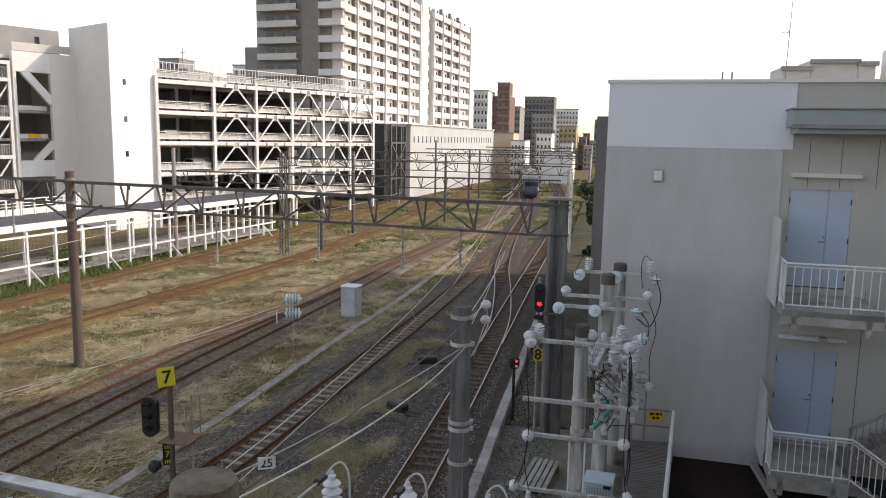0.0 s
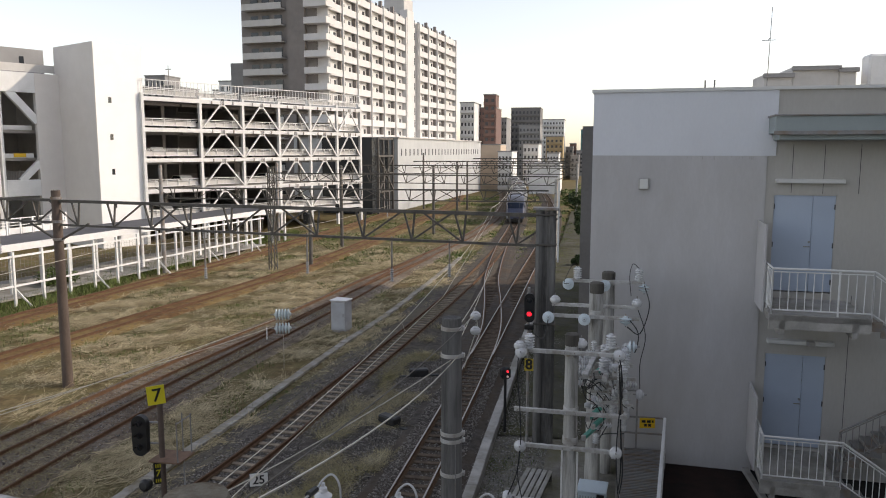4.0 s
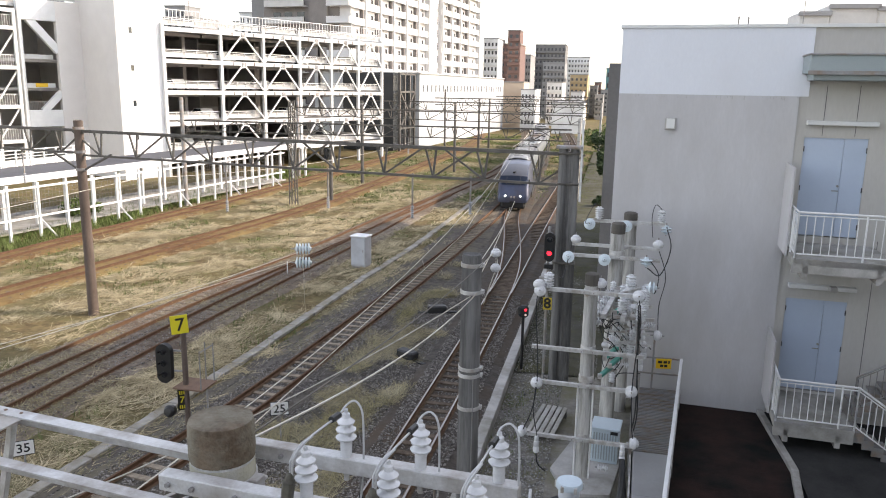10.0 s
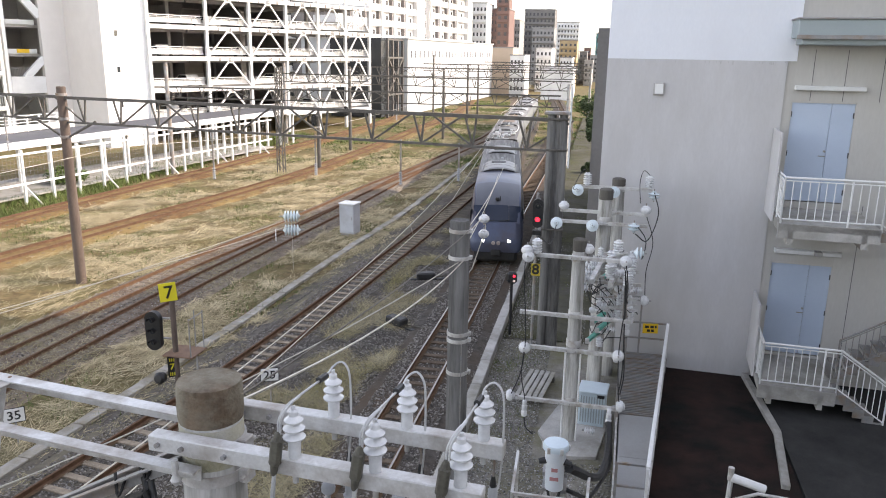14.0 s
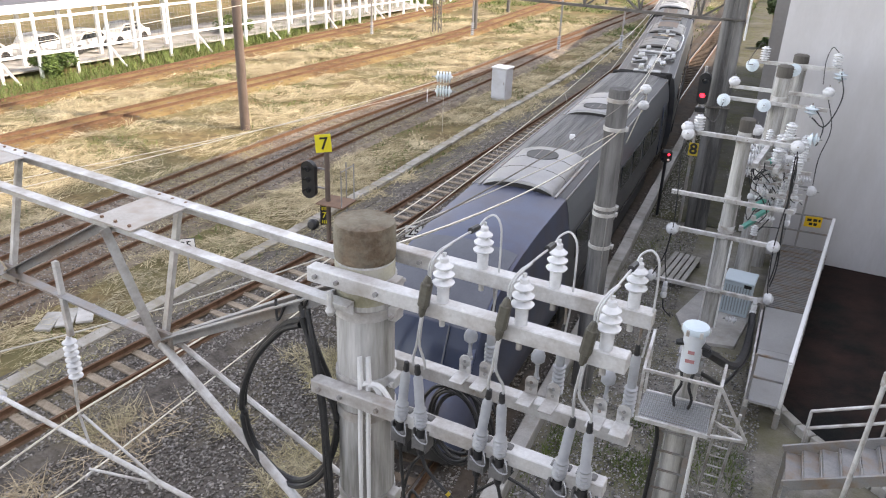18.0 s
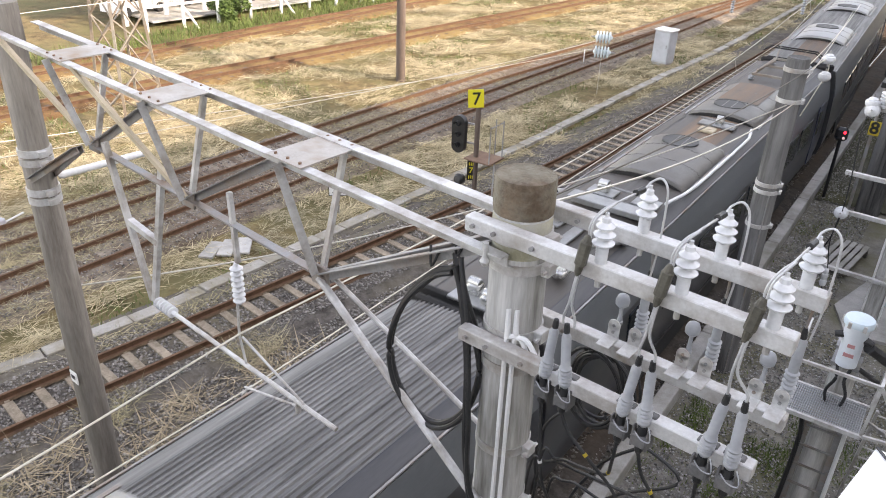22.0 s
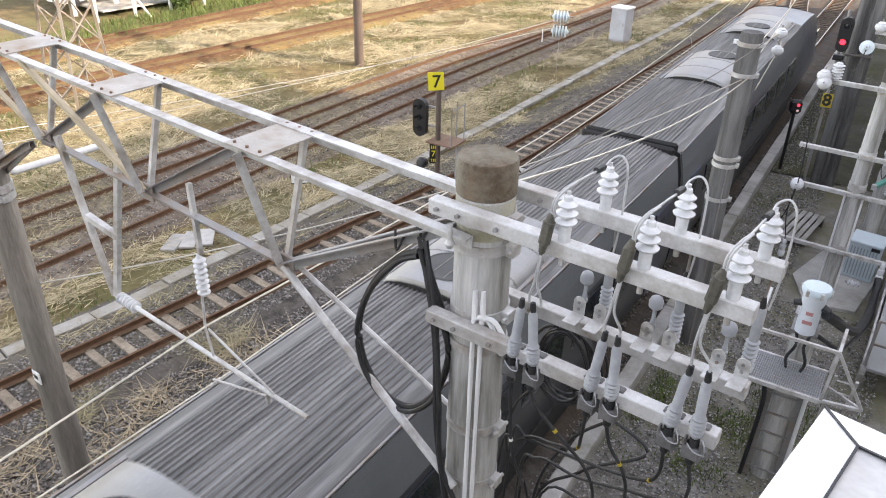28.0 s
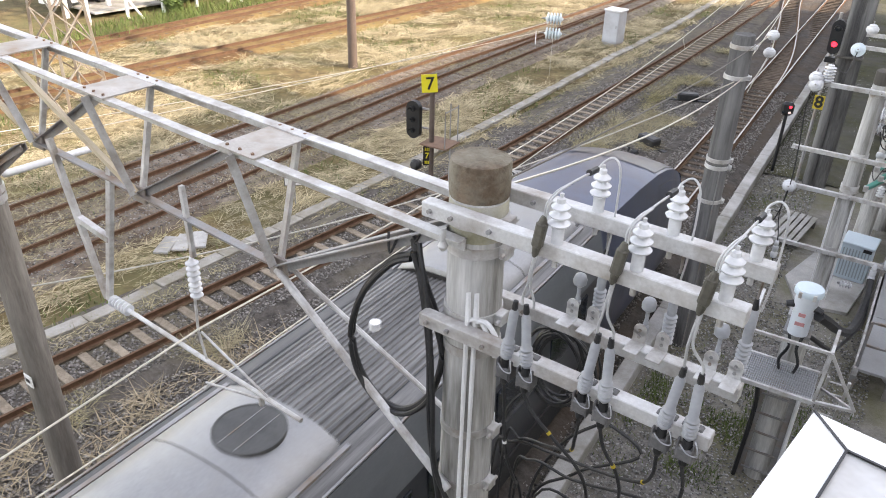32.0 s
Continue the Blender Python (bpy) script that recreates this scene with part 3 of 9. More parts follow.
solid("paved_yard", slab_of(((1.5, 26.2), (1.5, 16.4), (2.6, 15.2), (4.2, 13.8), (5.0, 12.0), (5.3, 12.0), (5.55, 21.1), (5.2, 26.2)), -0.3, -0.01), M["asphalt"], "dark asphalt yard at the foot of the building", "yard", "structure")
solid("concrete_apron", slab_of(((5.32, 12.0), (14, 12.0), (14, 26.2), (5.22, 26.2), (5.57, 21.1)), -0.3, 0.05), M["apron"], "dark concrete apron beside the stairs", "apron", "structure")
kerb = thing("yard_kerb", Matrix(), "pale curved concrete kerb round the yard", "kerb", kind="structure")
KP = smooth_path([(1.42, 17.4, 0), (1.46, 16.5, 0), (2.0, 15.7, 0), (2.6, 15.1, 0), (3.4, 14.4, 0), (4.3, 13.6, 0), (5.0, 11.8, 0)], 2)
for p, q in zip(KP, KP[1:]):
    bm = B()
    d = (q - p).normalized() * 0.012
    bar(bm, p + d + Vector((0, 0, 0.0)), q - d + Vector((0, 0, 0.0)), 0.2, 0.24, 0.015)
    part("kerb_stone", bm, M["concrete_pale"], kerb)


bm = B()
for p, q in (((5.22, 26.0, 0.03), (5.5, 21.2, 0.03)), ((5.5, 21.2, 0.03), (5.1, 18.2, 0.03))):
    bar(bm, p, q, 0.2, 0.2, 0.015)
part("kerb_strip", bm, M["concrete_pale"], kerb)

M["stain"] = surf("run_off_stain", (0.4, 0.39, 0.38), (0.5, 0.49, 0.48), 6.0, 0.9, 0, 0.0, 20)

# ---- right-hand substation building ----
SUB = Matrix.Translation((0.08, 25.64, 0)) @ Matrix.Rotation(radians(-4), 4, "Z")
sub = thing("substation_building", SUB, "grey and pale blue rendered substation with blue doors and landings", "building")


def wall_rect(x0, x1, z0, z1, y0, y1, bm=None):
    bm = bm or B()
    return box(bm, ((x0 + x1) / 2, (y0 + y1) / 2, (z0 + z1) / 2), (x1 - x0, y1 - y0, z1 - z0))


part("wall_lower", wall_rect(0, 5.35, -0.4, 10.3, 0, 0.4), M["grey_wall"], sub, "grey rendered wall")
part("wall_upper", wall_rect(0, 5.6, 10.3, 12.32, -0.004, 0.4), M["blue_paint"], sub, "pale blue painted upper wall")
for x0, x1, z0, z1 in ((5.35, 5.6, -0.4, 10.3), (7.42, 20, -0.4, 12.32), (5.6, 7.42, -0.4, 0.95), (5.6, 7.42, 4.06, 6.03), (5.6, 7.42, 9.14, 12.32)):
    part("wall_panel", wall_rect(x0, x1, z0, z1, 0.04, 0.44), M["beige_wall"], sub, "beige stained wall round the doors")
for x, z, h in ((6.1, 9.9, 1.5), (7.0, 9.9, 1.5), (8.0, 9.9, 1.5), (9.3, 9.9, 1.5), (8.0, 3.5, 5.0)):
    bm = B()
    box(bm, (x, 0.036, z), (0.014, 0.012, h))
    part("wall_crack", bm, M["deck_dark"], sub, "thin dark joint in the wall")
hr3 = random.Random(4)
bm = B()
for k in range(26):
    x_ = 0.3 + 5.0 * hr3.random()
    l_ = hr3.uniform(0.02, 0.13)
    box(bm, (x_, -0.002, 10.29 - l_ / 2), (hr3.uniform(0.008, 0.03), 0.002, l_))
part("run_stain", bm, M["stain"], sub, "grey run-off streaks under the paint line")
part("side_wall", wall_rect(0, 0.4, -0.4, 12.3, 0.4, 36), M["grey_wall"], sub)
part("back_wall", wall_rect(0.4, 20, -0.4, 12.3, 35.6, 36), M["grey_wall"], sub)
part("end_wall", wall_rect(19.6, 20, -0.4, 12.3, 0.5, 35.6), M["grey_wall"], sub)
part("roof", wall_rect(0.4, 19.6, 12.0, 12.2, 0.4, 35.6), M["concrete_pale"], sub)
bm = wall_rect(-0.06, 20, 12.32, 12.42, -0.06, 0.45)
wall_rect(-0.06, 0.45, 12.32, 12.42, 0.45, 36, bm)
part("coping", bm, M["white"], sub, "thin pale coping along the parapet")
part("side_annex", wall_rect(-1.0, -0.02, -0.4, 11.5, 8.0, 36), M["dark_far"], sub, "dark grey annex strip")
bm = B()
box(bm, (1.66, -0.05, 9.39), (0.34, 0.1, 0.40), bevel=0.03)
vent = part("wall_vent", bm, M["interior"], sub, "small square wall vent")
bm = B()
box(bm, (1.66, -0.104, 9.39), (0.25, 0.01, 0.31), bevel=0.004)
part("vent_cover", bm, M["white"], vent)
# canopy
bm = B()
box(bm, (9.0, -0.62, 11.22), (7.3, 1.25, 0.52), bevel=0.02)
box(bm, (9.04, -0.56, 10.87), (7.1, 1.1, 0.2), bevel=0.02)
can = part("canopy", bm, M["canopy"], sub, "grey-green sheet-metal canopy over the doors")
bm = B()
box(bm, (9.0, -0.66, 11.49), (7.4, 1.3, 0.05), bevel=0.01)
box(bm, (9.0, -1.27, 10.98), (7.36, 0.05, 0.12), bevel=0.01)
part("canopy_edge", bm, M["galv_dull"], can)


def sub_door(z0):
    bm = B()
    box(bm, (6.16, 0.12, z0 + 1.555), (1.17, 0.05, 3.05), bevel=0.006)
    box(bm, (7.075, 0.12, z0 + 1.555), (0.64, 0.05, 3.05), bevel=0.006)
    d = part("door", bm, M["door_blue"], sub, "pale blue steel double door")
    bm = B()
    box(bm, (6.51, 0.1, z0 + 3.08), (1.84, 0.1, 0.06))
    box(bm, (5.6, 0.1, z0 + 1.55), (0.05, 0.1, 3.1))
    box(bm, (7.42, 0.1, z0 + 1.55), (0.05, 0.1, 3.1))
    part("door_frame", bm, M["beige_wall"], d)
    bm = B()
    box(bm, (6.64, 0.07, z0 + 1.45), (0.2, 0.03, 0.03), bevel=0.006)
    rod(bm, (6.7, 0.04, z0 + 1.6), (6.7, 0.1, z0 + 1.6), 0.035)
    part("door_handle", bm, M["galv_dull"], d)
    for x in (5.64, 7.38):
        for dz in (0.35, 1.5, 2.7):
            bm = B()
            box(bm, (x, 0.075, z0 + dz), (0.035, 0.03, 0.16))
            part("hinge", bm, M["deck_dark"], d)
    bm = B()
    box(bm, (6.6, -0.08, z0 + 3.5), (1.95, 0.26, 0.13), bevel=0.015)
    part("rain_hood", bm, M["white_wall"], sub, "thin concrete rain hood")


sub_door(0.95)
sub_door(6.03)


def railing(parent, pts, h, name, gap=0.2, mat="white_steel"):
    """Bar railing on a polyline of floor points: rails, posts and balusters, each a part."""
    up = Vector((0, 0, h))
    bm = B()
    sweep(bm, [Vector(p) + up for p in pts], 0.032, 8)
    r = part(name, bm, M[mat], parent, "pale painted bar railing")
    for z, rr in ((0.12, 0.022), (h * 0.93, 0.018)):
        bm = B()
        sweep(bm, [Vector(p) + Vector((0, 0, z)) for p in pts], rr, 6)
        part("rail", bm, M[mat], r)
    for p, q in zip(pts, pts[1:]):
        p, q = Vector(p), Vector(q)
        n = max(1, int((q - p).length / gap))
        for i in range(n + 1):
            a = p.lerp(q, i / n)
            bm = B()
            if i % 8 == 0 or i == n:
                rod(bm, a - Vector((0, 0, 0.1)), a + up, 0.028, seg=6)
                part("post", bm, M[mat], r)
            else:
                rod(bm, a + Vector((0, 0, 0.12)), a + up * 0.93, 0.014, seg=5)
                part("baluster", bm, M[mat], r)


def landing(z, x1, down, dx):
    out = -2.7
    bm = B()
    box(bm, ((5.25 + x1) / 2, out / 2, z - 0.11), (x1 - 5.25, -out, 0.2), bevel=0.02)
    box(bm, ((5.25 + x1) / 2, out + 0.06, z - 0.22), (x1 - 5.25, 0.12, 0.42))
    for x in (5.6, x1 - 0.4):
        box(bm, (x, out / 2, z - 0.4), (0.15, -out, 0.4))
    ld = part("landing", bm, M["concrete_pale"], sub, "concrete landing slab")
    railing(sub, [(5.3, -0.1, z), (5.3, out + 0.06, z), (x1, out + 0.06, z)], 1.3, "landing_railing")
    n = int(down / 0.18)
    bm = B()
    for i in range(n):
        box(bm, (x1 + dx * (i + 0.5) * 0.27, out + 0.62, z - (i + 0.5) * 0.18 - 0.1), (0.29, 1.1, 0.05))
        box(bm, (x1 + dx * (i + 0.5) * 0.27, out + 0.08, z - (i + 0.5) * 0.18 - 0.14), (0.3, 0.06, 0.28))
    part("stair_flight", bm, M["galv_dull"], sub, "steel stair flight")
    railing(sub, [(x1, out + 0.06, z), (x1 + dx * n * 0.27, out + 0.06, z - n * 0.18)], 1.3, "stair_railing")


landing(0.9, 7.4, 1.0, 1)
bm = B()
for i in range(14):
    box(bm, (7.6 + (i + 0.5) * 0.29, -0.75, 0.95 + (i + 0.5) * 0.18), (0.3, 1.2, 0.05))
    box(bm, (7.6 + (i + 0.5) * 0.29, -1.38, 0.9 + (i + 0.5) * 0.18), (0.31, 0.06, 0.3))
part("stair_flight", bm, M["galv_dull"], sub, "steel flight rising from the lower landing")
railing(sub, [(7.6, -1.4, 0.95), (11.6, -1.4, 3.45)], 1.15, "stair_railing", mat="galv_dull")
landing(5.85, 7.9, 3.0, 1)
bm = B()
box(bm, (5.2, -0.9, 7.0), (0.05, 1.7, 2.6))
part("side_screen", bm, M["grey_wall"], sub, "grey side screen of the landing")
bm = B()
box(bm, (5.2, -0.9, 1.9), (0.05, 1.7, 2.3))
part("side_screen", bm, M["grey_wall"], sub, "grey side screen of the landing")
bm = B()
box(bm, (6.75, -0.9, 4.62), (0.2, 0.3, 0.14), bevel=0.01)
part("lamp_bracket", bm, M["interior"], sub)

# unseen block added behind and beside the camera to shade the near yard
bm = B()
box(bm, (27, -1.75, 11.5), (26, 71.5, 24.0))
solid("station_wing", bm, M["beige_wall"], "unseen block added to shade the near yard", "building", "structure")
bm = B()
box(bm, (0, -6, 4.3), (18, 9.0, 9.2))
solid("footbridge_base", bm, M["beige_wall"], "plain wall below the viewing place", "building", "structure")

# roof plant on the substation roof
far_roof = thing("roof_plant_room", Matrix(), "grey stepped plant room on the flat roof", "plant room")
for x0, x1, y0, y1, z1 in ((11.5, 13.3, 56, 60, 15.65), (13.3, 16.2, 56, 60, 16.1), (16.2, 17.3, 56, 60, 15.95)):
    bm = B()
    box(bm, ((x0 + x1) / 2, (y0 + y1) / 2, (12.2 + z1) / 2), (x1 - x0, y1 - y0, z1 - 12.2), bevel=0.08)
    w_ = part("wall", bm, M["parapet"], far_roof)
    bm = B()
    box(bm, ((x0 + x1) / 2, y0 - 0.1, z1 - 0.15), (x1 - x0 + 0.2, 0.3, 0.3), bevel=0.03)
    part("eave", bm, M["grey_far"], w_)
bm = B()
box(bm, (19.0, 57.4, 14.4), (1.6, 1.6, 5.0), bevel=0.15)
part("tank", bm, M["white_wall"], far_roof, "pale roof tank")
aer = thing("roof_aerial", SUB @ Matrix.Translation((5.62, 3.0, 12.2)), "thin rod aerial on the flat roof", "aerial")
bm = B()
rod(bm, (0, 0, 0), (0.06, 0, 3.1), 0.016, 0.009, 6)
part("mast", bm, M["galv_dull"], aer)
bm = B()
rod(bm, (-0.22, 0, 2.0), (0.22, 0, 2.0), 0.012, seg=5)
rod(bm, (0, -0.15, 2.05), (0.0, 0.2, 2.0), 0.012, seg=5)
part("crossbar", bm, M["galv_dull"], aer)
for x in (3.55, 3.85):
    st = thing("roof_stub", SUB @ Matrix.Translation((x, 2.0, 12.2)), "short vent pipe on the flat roof", "pipe", "roof pipes")
    bm = B()
    rod(bm, (0, 0, 0), (0, 0, 0.62), 0.03, seg=6)
    part("pipe", bm, M["galv_dull"], st)

# ---- multi-storey car park ----
PARK = Matrix.Translation((-49.9, 79.0, 0)) @ Matrix.Rotation(radians(63.6), 4, "Z")
park = thing("car_park", PARK, "white steel multi-storey car park with braced open facade", "car park")
BAYS = [0, 7.6, 13.9, 19.8, 25.4, 30.6, 35.5]
LEVELS = [2.2, 5.75, 9.3, 12.8, 16.3]
for x in BAYS:
    bm = B()
    box(bm, (x, 0, 8.3), (0.34, 0.38, 17.2))
    part("column", bm, M["park_steel"], park)
for z in LEVELS:
    bm = B()
    box(bm, (17.75, -0.05, z), (35.6, 0.3, 0.46))
    part("edge_beam", bm, M["park_steel"], park)
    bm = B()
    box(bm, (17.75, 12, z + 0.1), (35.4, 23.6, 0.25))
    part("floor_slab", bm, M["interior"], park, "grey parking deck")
    for a, b in zip(BAYS, BAYS[1:]):
        bm = B()
        box(bm, ((a + b) / 2, 0.55, z + 0.78), (b - a - 0.5, 0.03, 0.5))
        p = part("parapet_panel", bm, M["parapet"], park, "grey mesh parapet panel")
        for zz, hh in ((1.3, 0.08), (1.1, 0.05), (0.52, 0.1)):
            bm = B()
            box(bm, ((a + b) / 2, 0.4, z + zz), (b - a - 0.4, 0.08, hh))
            part("panel_rail", bm, M["park_steel"], p)
        for i in range(1, 5):
            bm = B()
            box(bm, (a + (b - a) * i / 5, 0.44, z + 0.9), (0.06, 0.07, 0.85))
            part("rail_post", bm, M["park_steel"], p)
for z in LEVELS[:-1]:
    for a, b in zip(BAYS[1:], BAYS[2:]):
        c = (a + b) / 2
        for s, e in ((a + 0.2, c - 0.25), (b - 0.2, c + 0.25)):
            bm = B()
            bar(bm, (s, -0.12, z + 0.35), (e, -0.12, z + 3.2), 0.16, 0.18)
            part("brace", bm, M["park_steel"], park)
        bm = B()
        box(bm, (c, -0.13, z + 3.2), (0.9, 0.1, 0.34))
        gs = part("gusset", bm, M["park_steel"], park)
        for i in (-1, 0, 1):
            bm = B()
            box(bm, (c + 0.2 * i, -0.22, z + 3.42), (0.07, 0.08, 0.5))
            part("hanger", bm, M["galv_dull"], gs)
        for i in (1, 3):
            bm = B()
            box(bm, (a + (b - a) * i / 4, -0.26, z + 3.45), (0.12, 0.08, 0.42))
            part("bracket", bm, M["galv_dull"], park)
bm = B()
for i in range(72):
    box(bm, (i * 0.5, 0.1, 17.6), (0.05, 0.05, 1.7))
box(bm, (17.75, 0.1, 18.45), (35.6, 0.07, 0.07))
box(bm, (17.75, 0.1, 17.4), (35.6, 0.05, 0.05))
part("roof_fence", bm, M["park_steel"], park, "white roof-edge fence")
for z in LEVELS:
    bm = B()
    box(bm, (17.75, 23.8, z + 0.45), (35.8, 0.3, 1.3))
    part("rear_parapet", bm, M["park_steel"], park)
    bm = B()
    box(bm, (35.55, 12, z + 0.45), (0.2, 23.4, 1.1))
    part("side_parapet", bm, M["park_steel"], park)
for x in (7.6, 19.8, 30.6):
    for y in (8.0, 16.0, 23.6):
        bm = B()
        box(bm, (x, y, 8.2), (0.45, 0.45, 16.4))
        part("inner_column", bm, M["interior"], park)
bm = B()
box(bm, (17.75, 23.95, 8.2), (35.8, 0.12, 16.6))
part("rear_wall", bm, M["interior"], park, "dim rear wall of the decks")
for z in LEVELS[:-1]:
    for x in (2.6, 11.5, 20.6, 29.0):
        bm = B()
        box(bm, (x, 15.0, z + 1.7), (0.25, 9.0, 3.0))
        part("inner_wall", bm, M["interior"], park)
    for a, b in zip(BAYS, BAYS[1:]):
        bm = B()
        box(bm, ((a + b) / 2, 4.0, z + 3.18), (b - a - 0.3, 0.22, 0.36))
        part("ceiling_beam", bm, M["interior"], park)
# dimly seen parked cars inside
bm = B()
prof = [(-2.0, 0.3), (-2.0, 0.75), (-1.2, 0.85), (-0.7, 1.4), (0.8, 1.42), (1.5, 0.9), (2.0, 0.8), (2.0, 0.3)]
a = [bm.verts.new((x, -0.8, z)) for x, z in prof]
b = [bm.verts.new((x, 0.8, z)) for x, z in prof]
for i in range(len(prof)):
    j = (i + 1) % len(prof)
    bm.faces.new((a[i], a[j], b[j], b[i]))
bm.faces.new(a[::-1])
bm.faces.new(b)
car_me = mesh_of("body", bm, M["white_steel"])
tyres = []
for x in (-1.3, 1.3):
    for y in (-0.78, 0.78):
        bm = B()
        rod(bm, (x, y - 0.09, 0.32), (x, y + 0.09, 0.32), 0.32, seg=12)
        tyres.append(mesh_of("tyre", bm, M["rubber"]))
panes = []
for y in (-0.805, 0.805):
    bm = B()
    v = [bm.verts.new((x, y + e, z)) for e in (-0.01, 0.01) for x, z in ((-1.05, 0.9), (-0.62, 1.32), (0.7, 1.34), (1.25, 0.92))]
    for f in ((0, 1, 2, 3), (7, 6, 5, 4), (0, 4, 5, 1), (1, 5, 6, 2), (2, 6, 7, 3), (3, 7, 4, 0)):
        bm.faces.new([v[i] for i in f])
    panes.append(mesh_of("window", bm, M["window"]))


def parked_car(m):
    c = thing("parked_car", m, "pale car parked on the open deck", "car", "parked cars")
    for me in (car_me, *tyres, *panes):
        o = new(me.name, me)
        o.parent = c


for z, x in ((2.33, 5), (2.33, 10.5), (5.9, 8), (5.9, 21), (9.45, 4.0), (9.45, 17), (12.95, 11), (12.95, 23), (2.33, 28)):
    parked_car(PARK @ Matrix.Translation((x, 4.2 + (x % 3) * 0.3, z)) @ Matrix.Rotation(radians(90), 4, "Z"))

# stair tower beside it
tw = thing("stair_tower", PARK @ Matrix.Translation((-5.2, 0.3, 0)), "tall plain white stair tower with tiny windows", "tower")
bm = B()
box(bm, (2.8, 4.3, 10.8), (5.6, 8.6, 22.4))
part("wall", bm, M["tower_white"], tw)
# thin sheet paints the tower's less lit end a darker tan
bm = B()
box(bm, (-0.02, 4.3, 10.8), (0.03, 8.62, 22.42))
part("shaded_cladding", bm, M["tan_wall"], tw, "tan end face, its lesser light put into the colour")
for z in (4.4, 8.1, 11.9, 15.9):
    bm = B()
    box(bm, (1.6, -0.02, z), (0.34, 0.05, 0.62))
    part("window", bm, M["window"], tw)

# ramp block: framed opening with corner braces, open steel bays beside it, set-back roof house
rp = thing("ramp_block", PARK @ Matrix.Translation((0, 8.0, 0)), "pale concrete ramp block with a braced framed opening", "ramp building")
for nm, x0, x1, z0, z1 in (("pier", -7.93, -4.9, -0.3, 18.9), ("lintel", -11.9, -7.93, 16.75, 18.9), ("sill_beam", -11.55, -7.93, 5.4, 7.2), ("side_column", -11.9, -11.55, -0.3, 16.75)):
    bm = B()
    box(bm, ((x0 + x1) / 2, 0.3, (z0 + z1) / 2), (x1 - x0, 0.6, z1 - z0), bevel=0.03)
    part(nm, bm, M["white_wall"] if nm != "pier" else M["tan_wall"], rp)
for p, q, w_ in (((-10.75, 0.3, 16.9), (-7.8, 0.3, 13.6), 0.8), ((-7.8, 0.3, 9.1), (-9.9, 0.3, 7.05), 0.7)):
    bm = B()
    bar(bm, p, q, 0.5, w_)
    part("diagonal_brace", bm, M["white_wall"], rp)
for z in (9.85, 12.95):
    bm = B()
    box(bm, (-9.75, 1.6, z), (3.7, 0.4, 0.5))
    part("inner_beam", bm, M["white_wall"], rp)
    bm = B()
    box(bm, (-12.5, 6.2, z - 0.4), (12.0, 8.8, 0.3))
    part("ramp_slab", bm, M["parapet"], rp)
bm = B()
box(bm, (-9.4, 1.36, 9.9), (1.3, 0.06, 0.42))
part("height_sign", bm, M["orange"], rp, "small amber sign")
bm = B()
for k in range(12):
    box(bm, (-11.4 + k * 0.17, 0.5, 7.65), (0.04, 0.04, 0.9))
box(bm, (-10.4, 0.5, 8.1), (2.2, 0.06, 0.06))
part("guard_rail", bm, M["galv_dull"], rp)
bm = B()
box(bm, (-12.5, 10.8, 9.0), (15.2, 0.4, 18.6))
part("back_wall", bm, M["interior"], rp)
bm = B()
box(bm, (-5.3, 5.6, 9.0), (0.3, 10.0, 18.6))
part("inner_side_wall", bm, M["interior"], rp)
bm = B()
box(bm, (-12.4, 5.8, 18.3), (15.0, 10.0, 0.4))
part("roof_slab", bm, M["parapet"], rp)
bm = B()
box(bm, (-8.4, 6.0, 20.2), (6.6, 5.0, 3.4), bevel=0.05)
rh = part("roof_house", bm, M["grey_far"], rp, "grey set-back roof house")
bm = B()
box(bm, (-7.6, 3.47, 20.6), (0.5, 0.06, 0.8))
part("window", bm, M["window"], rh)
bm = B()
for k in range(5):
    box(bm, (-11.6 + k * 1.5, 0.35, 19.4), (0.08, 0.08, 1.0))
box(bm, (-8.6, 0.35, 19.45), (6.2, 0.04, 0.85))
part("roof_parapet", bm, M["parapet"], rp, "grey panelled roof parapet")
for x in (-12.25, -14.7, -17.6, -20.5):
    bm = B()
    box(bm, (x, 0.2, 8.7), (0.3, 0.3, 18.0))
    part("bay_column", bm, M["park_steel"], rp)
for z in (3.9, 7.6, 11.7, 15.8, 17.6):
    bm = B()
    box(bm, (-16.4, 0.15, z), (8.6, 0.26, 0.4))
    part("bay_beam", bm, M["park_steel"], rp)
    if z < 17:
        bm = B()
        for k in range(34):
            box(bm, (-20.4 + k * 0.245, 0.4, z + 0.75), (0.05, 0.05, 1.1))
        box(bm, (-16.4, 0.4, z + 1.32), (8.4, 0.08, 0.08))
        part("bay_railing", bm, M["park_steel"], rp)
        bm = B()
        box(bm, (-16.4, 5.4, z), (8.4, 9.6, 0.25))
        part("bay_slab", bm, M["interior"], rp)
for z in (4.2, 8.0, 12.0):
    for x0, x1 in ((-14.6, -12.3), (-17.5, -14.8)):
        bm = B()
        bar(bm, (x0, 0.3, z), (x1, 0.3, z + 3.4), 0.16)
        part("bay_brace", bm, M["park_steel"], rp)

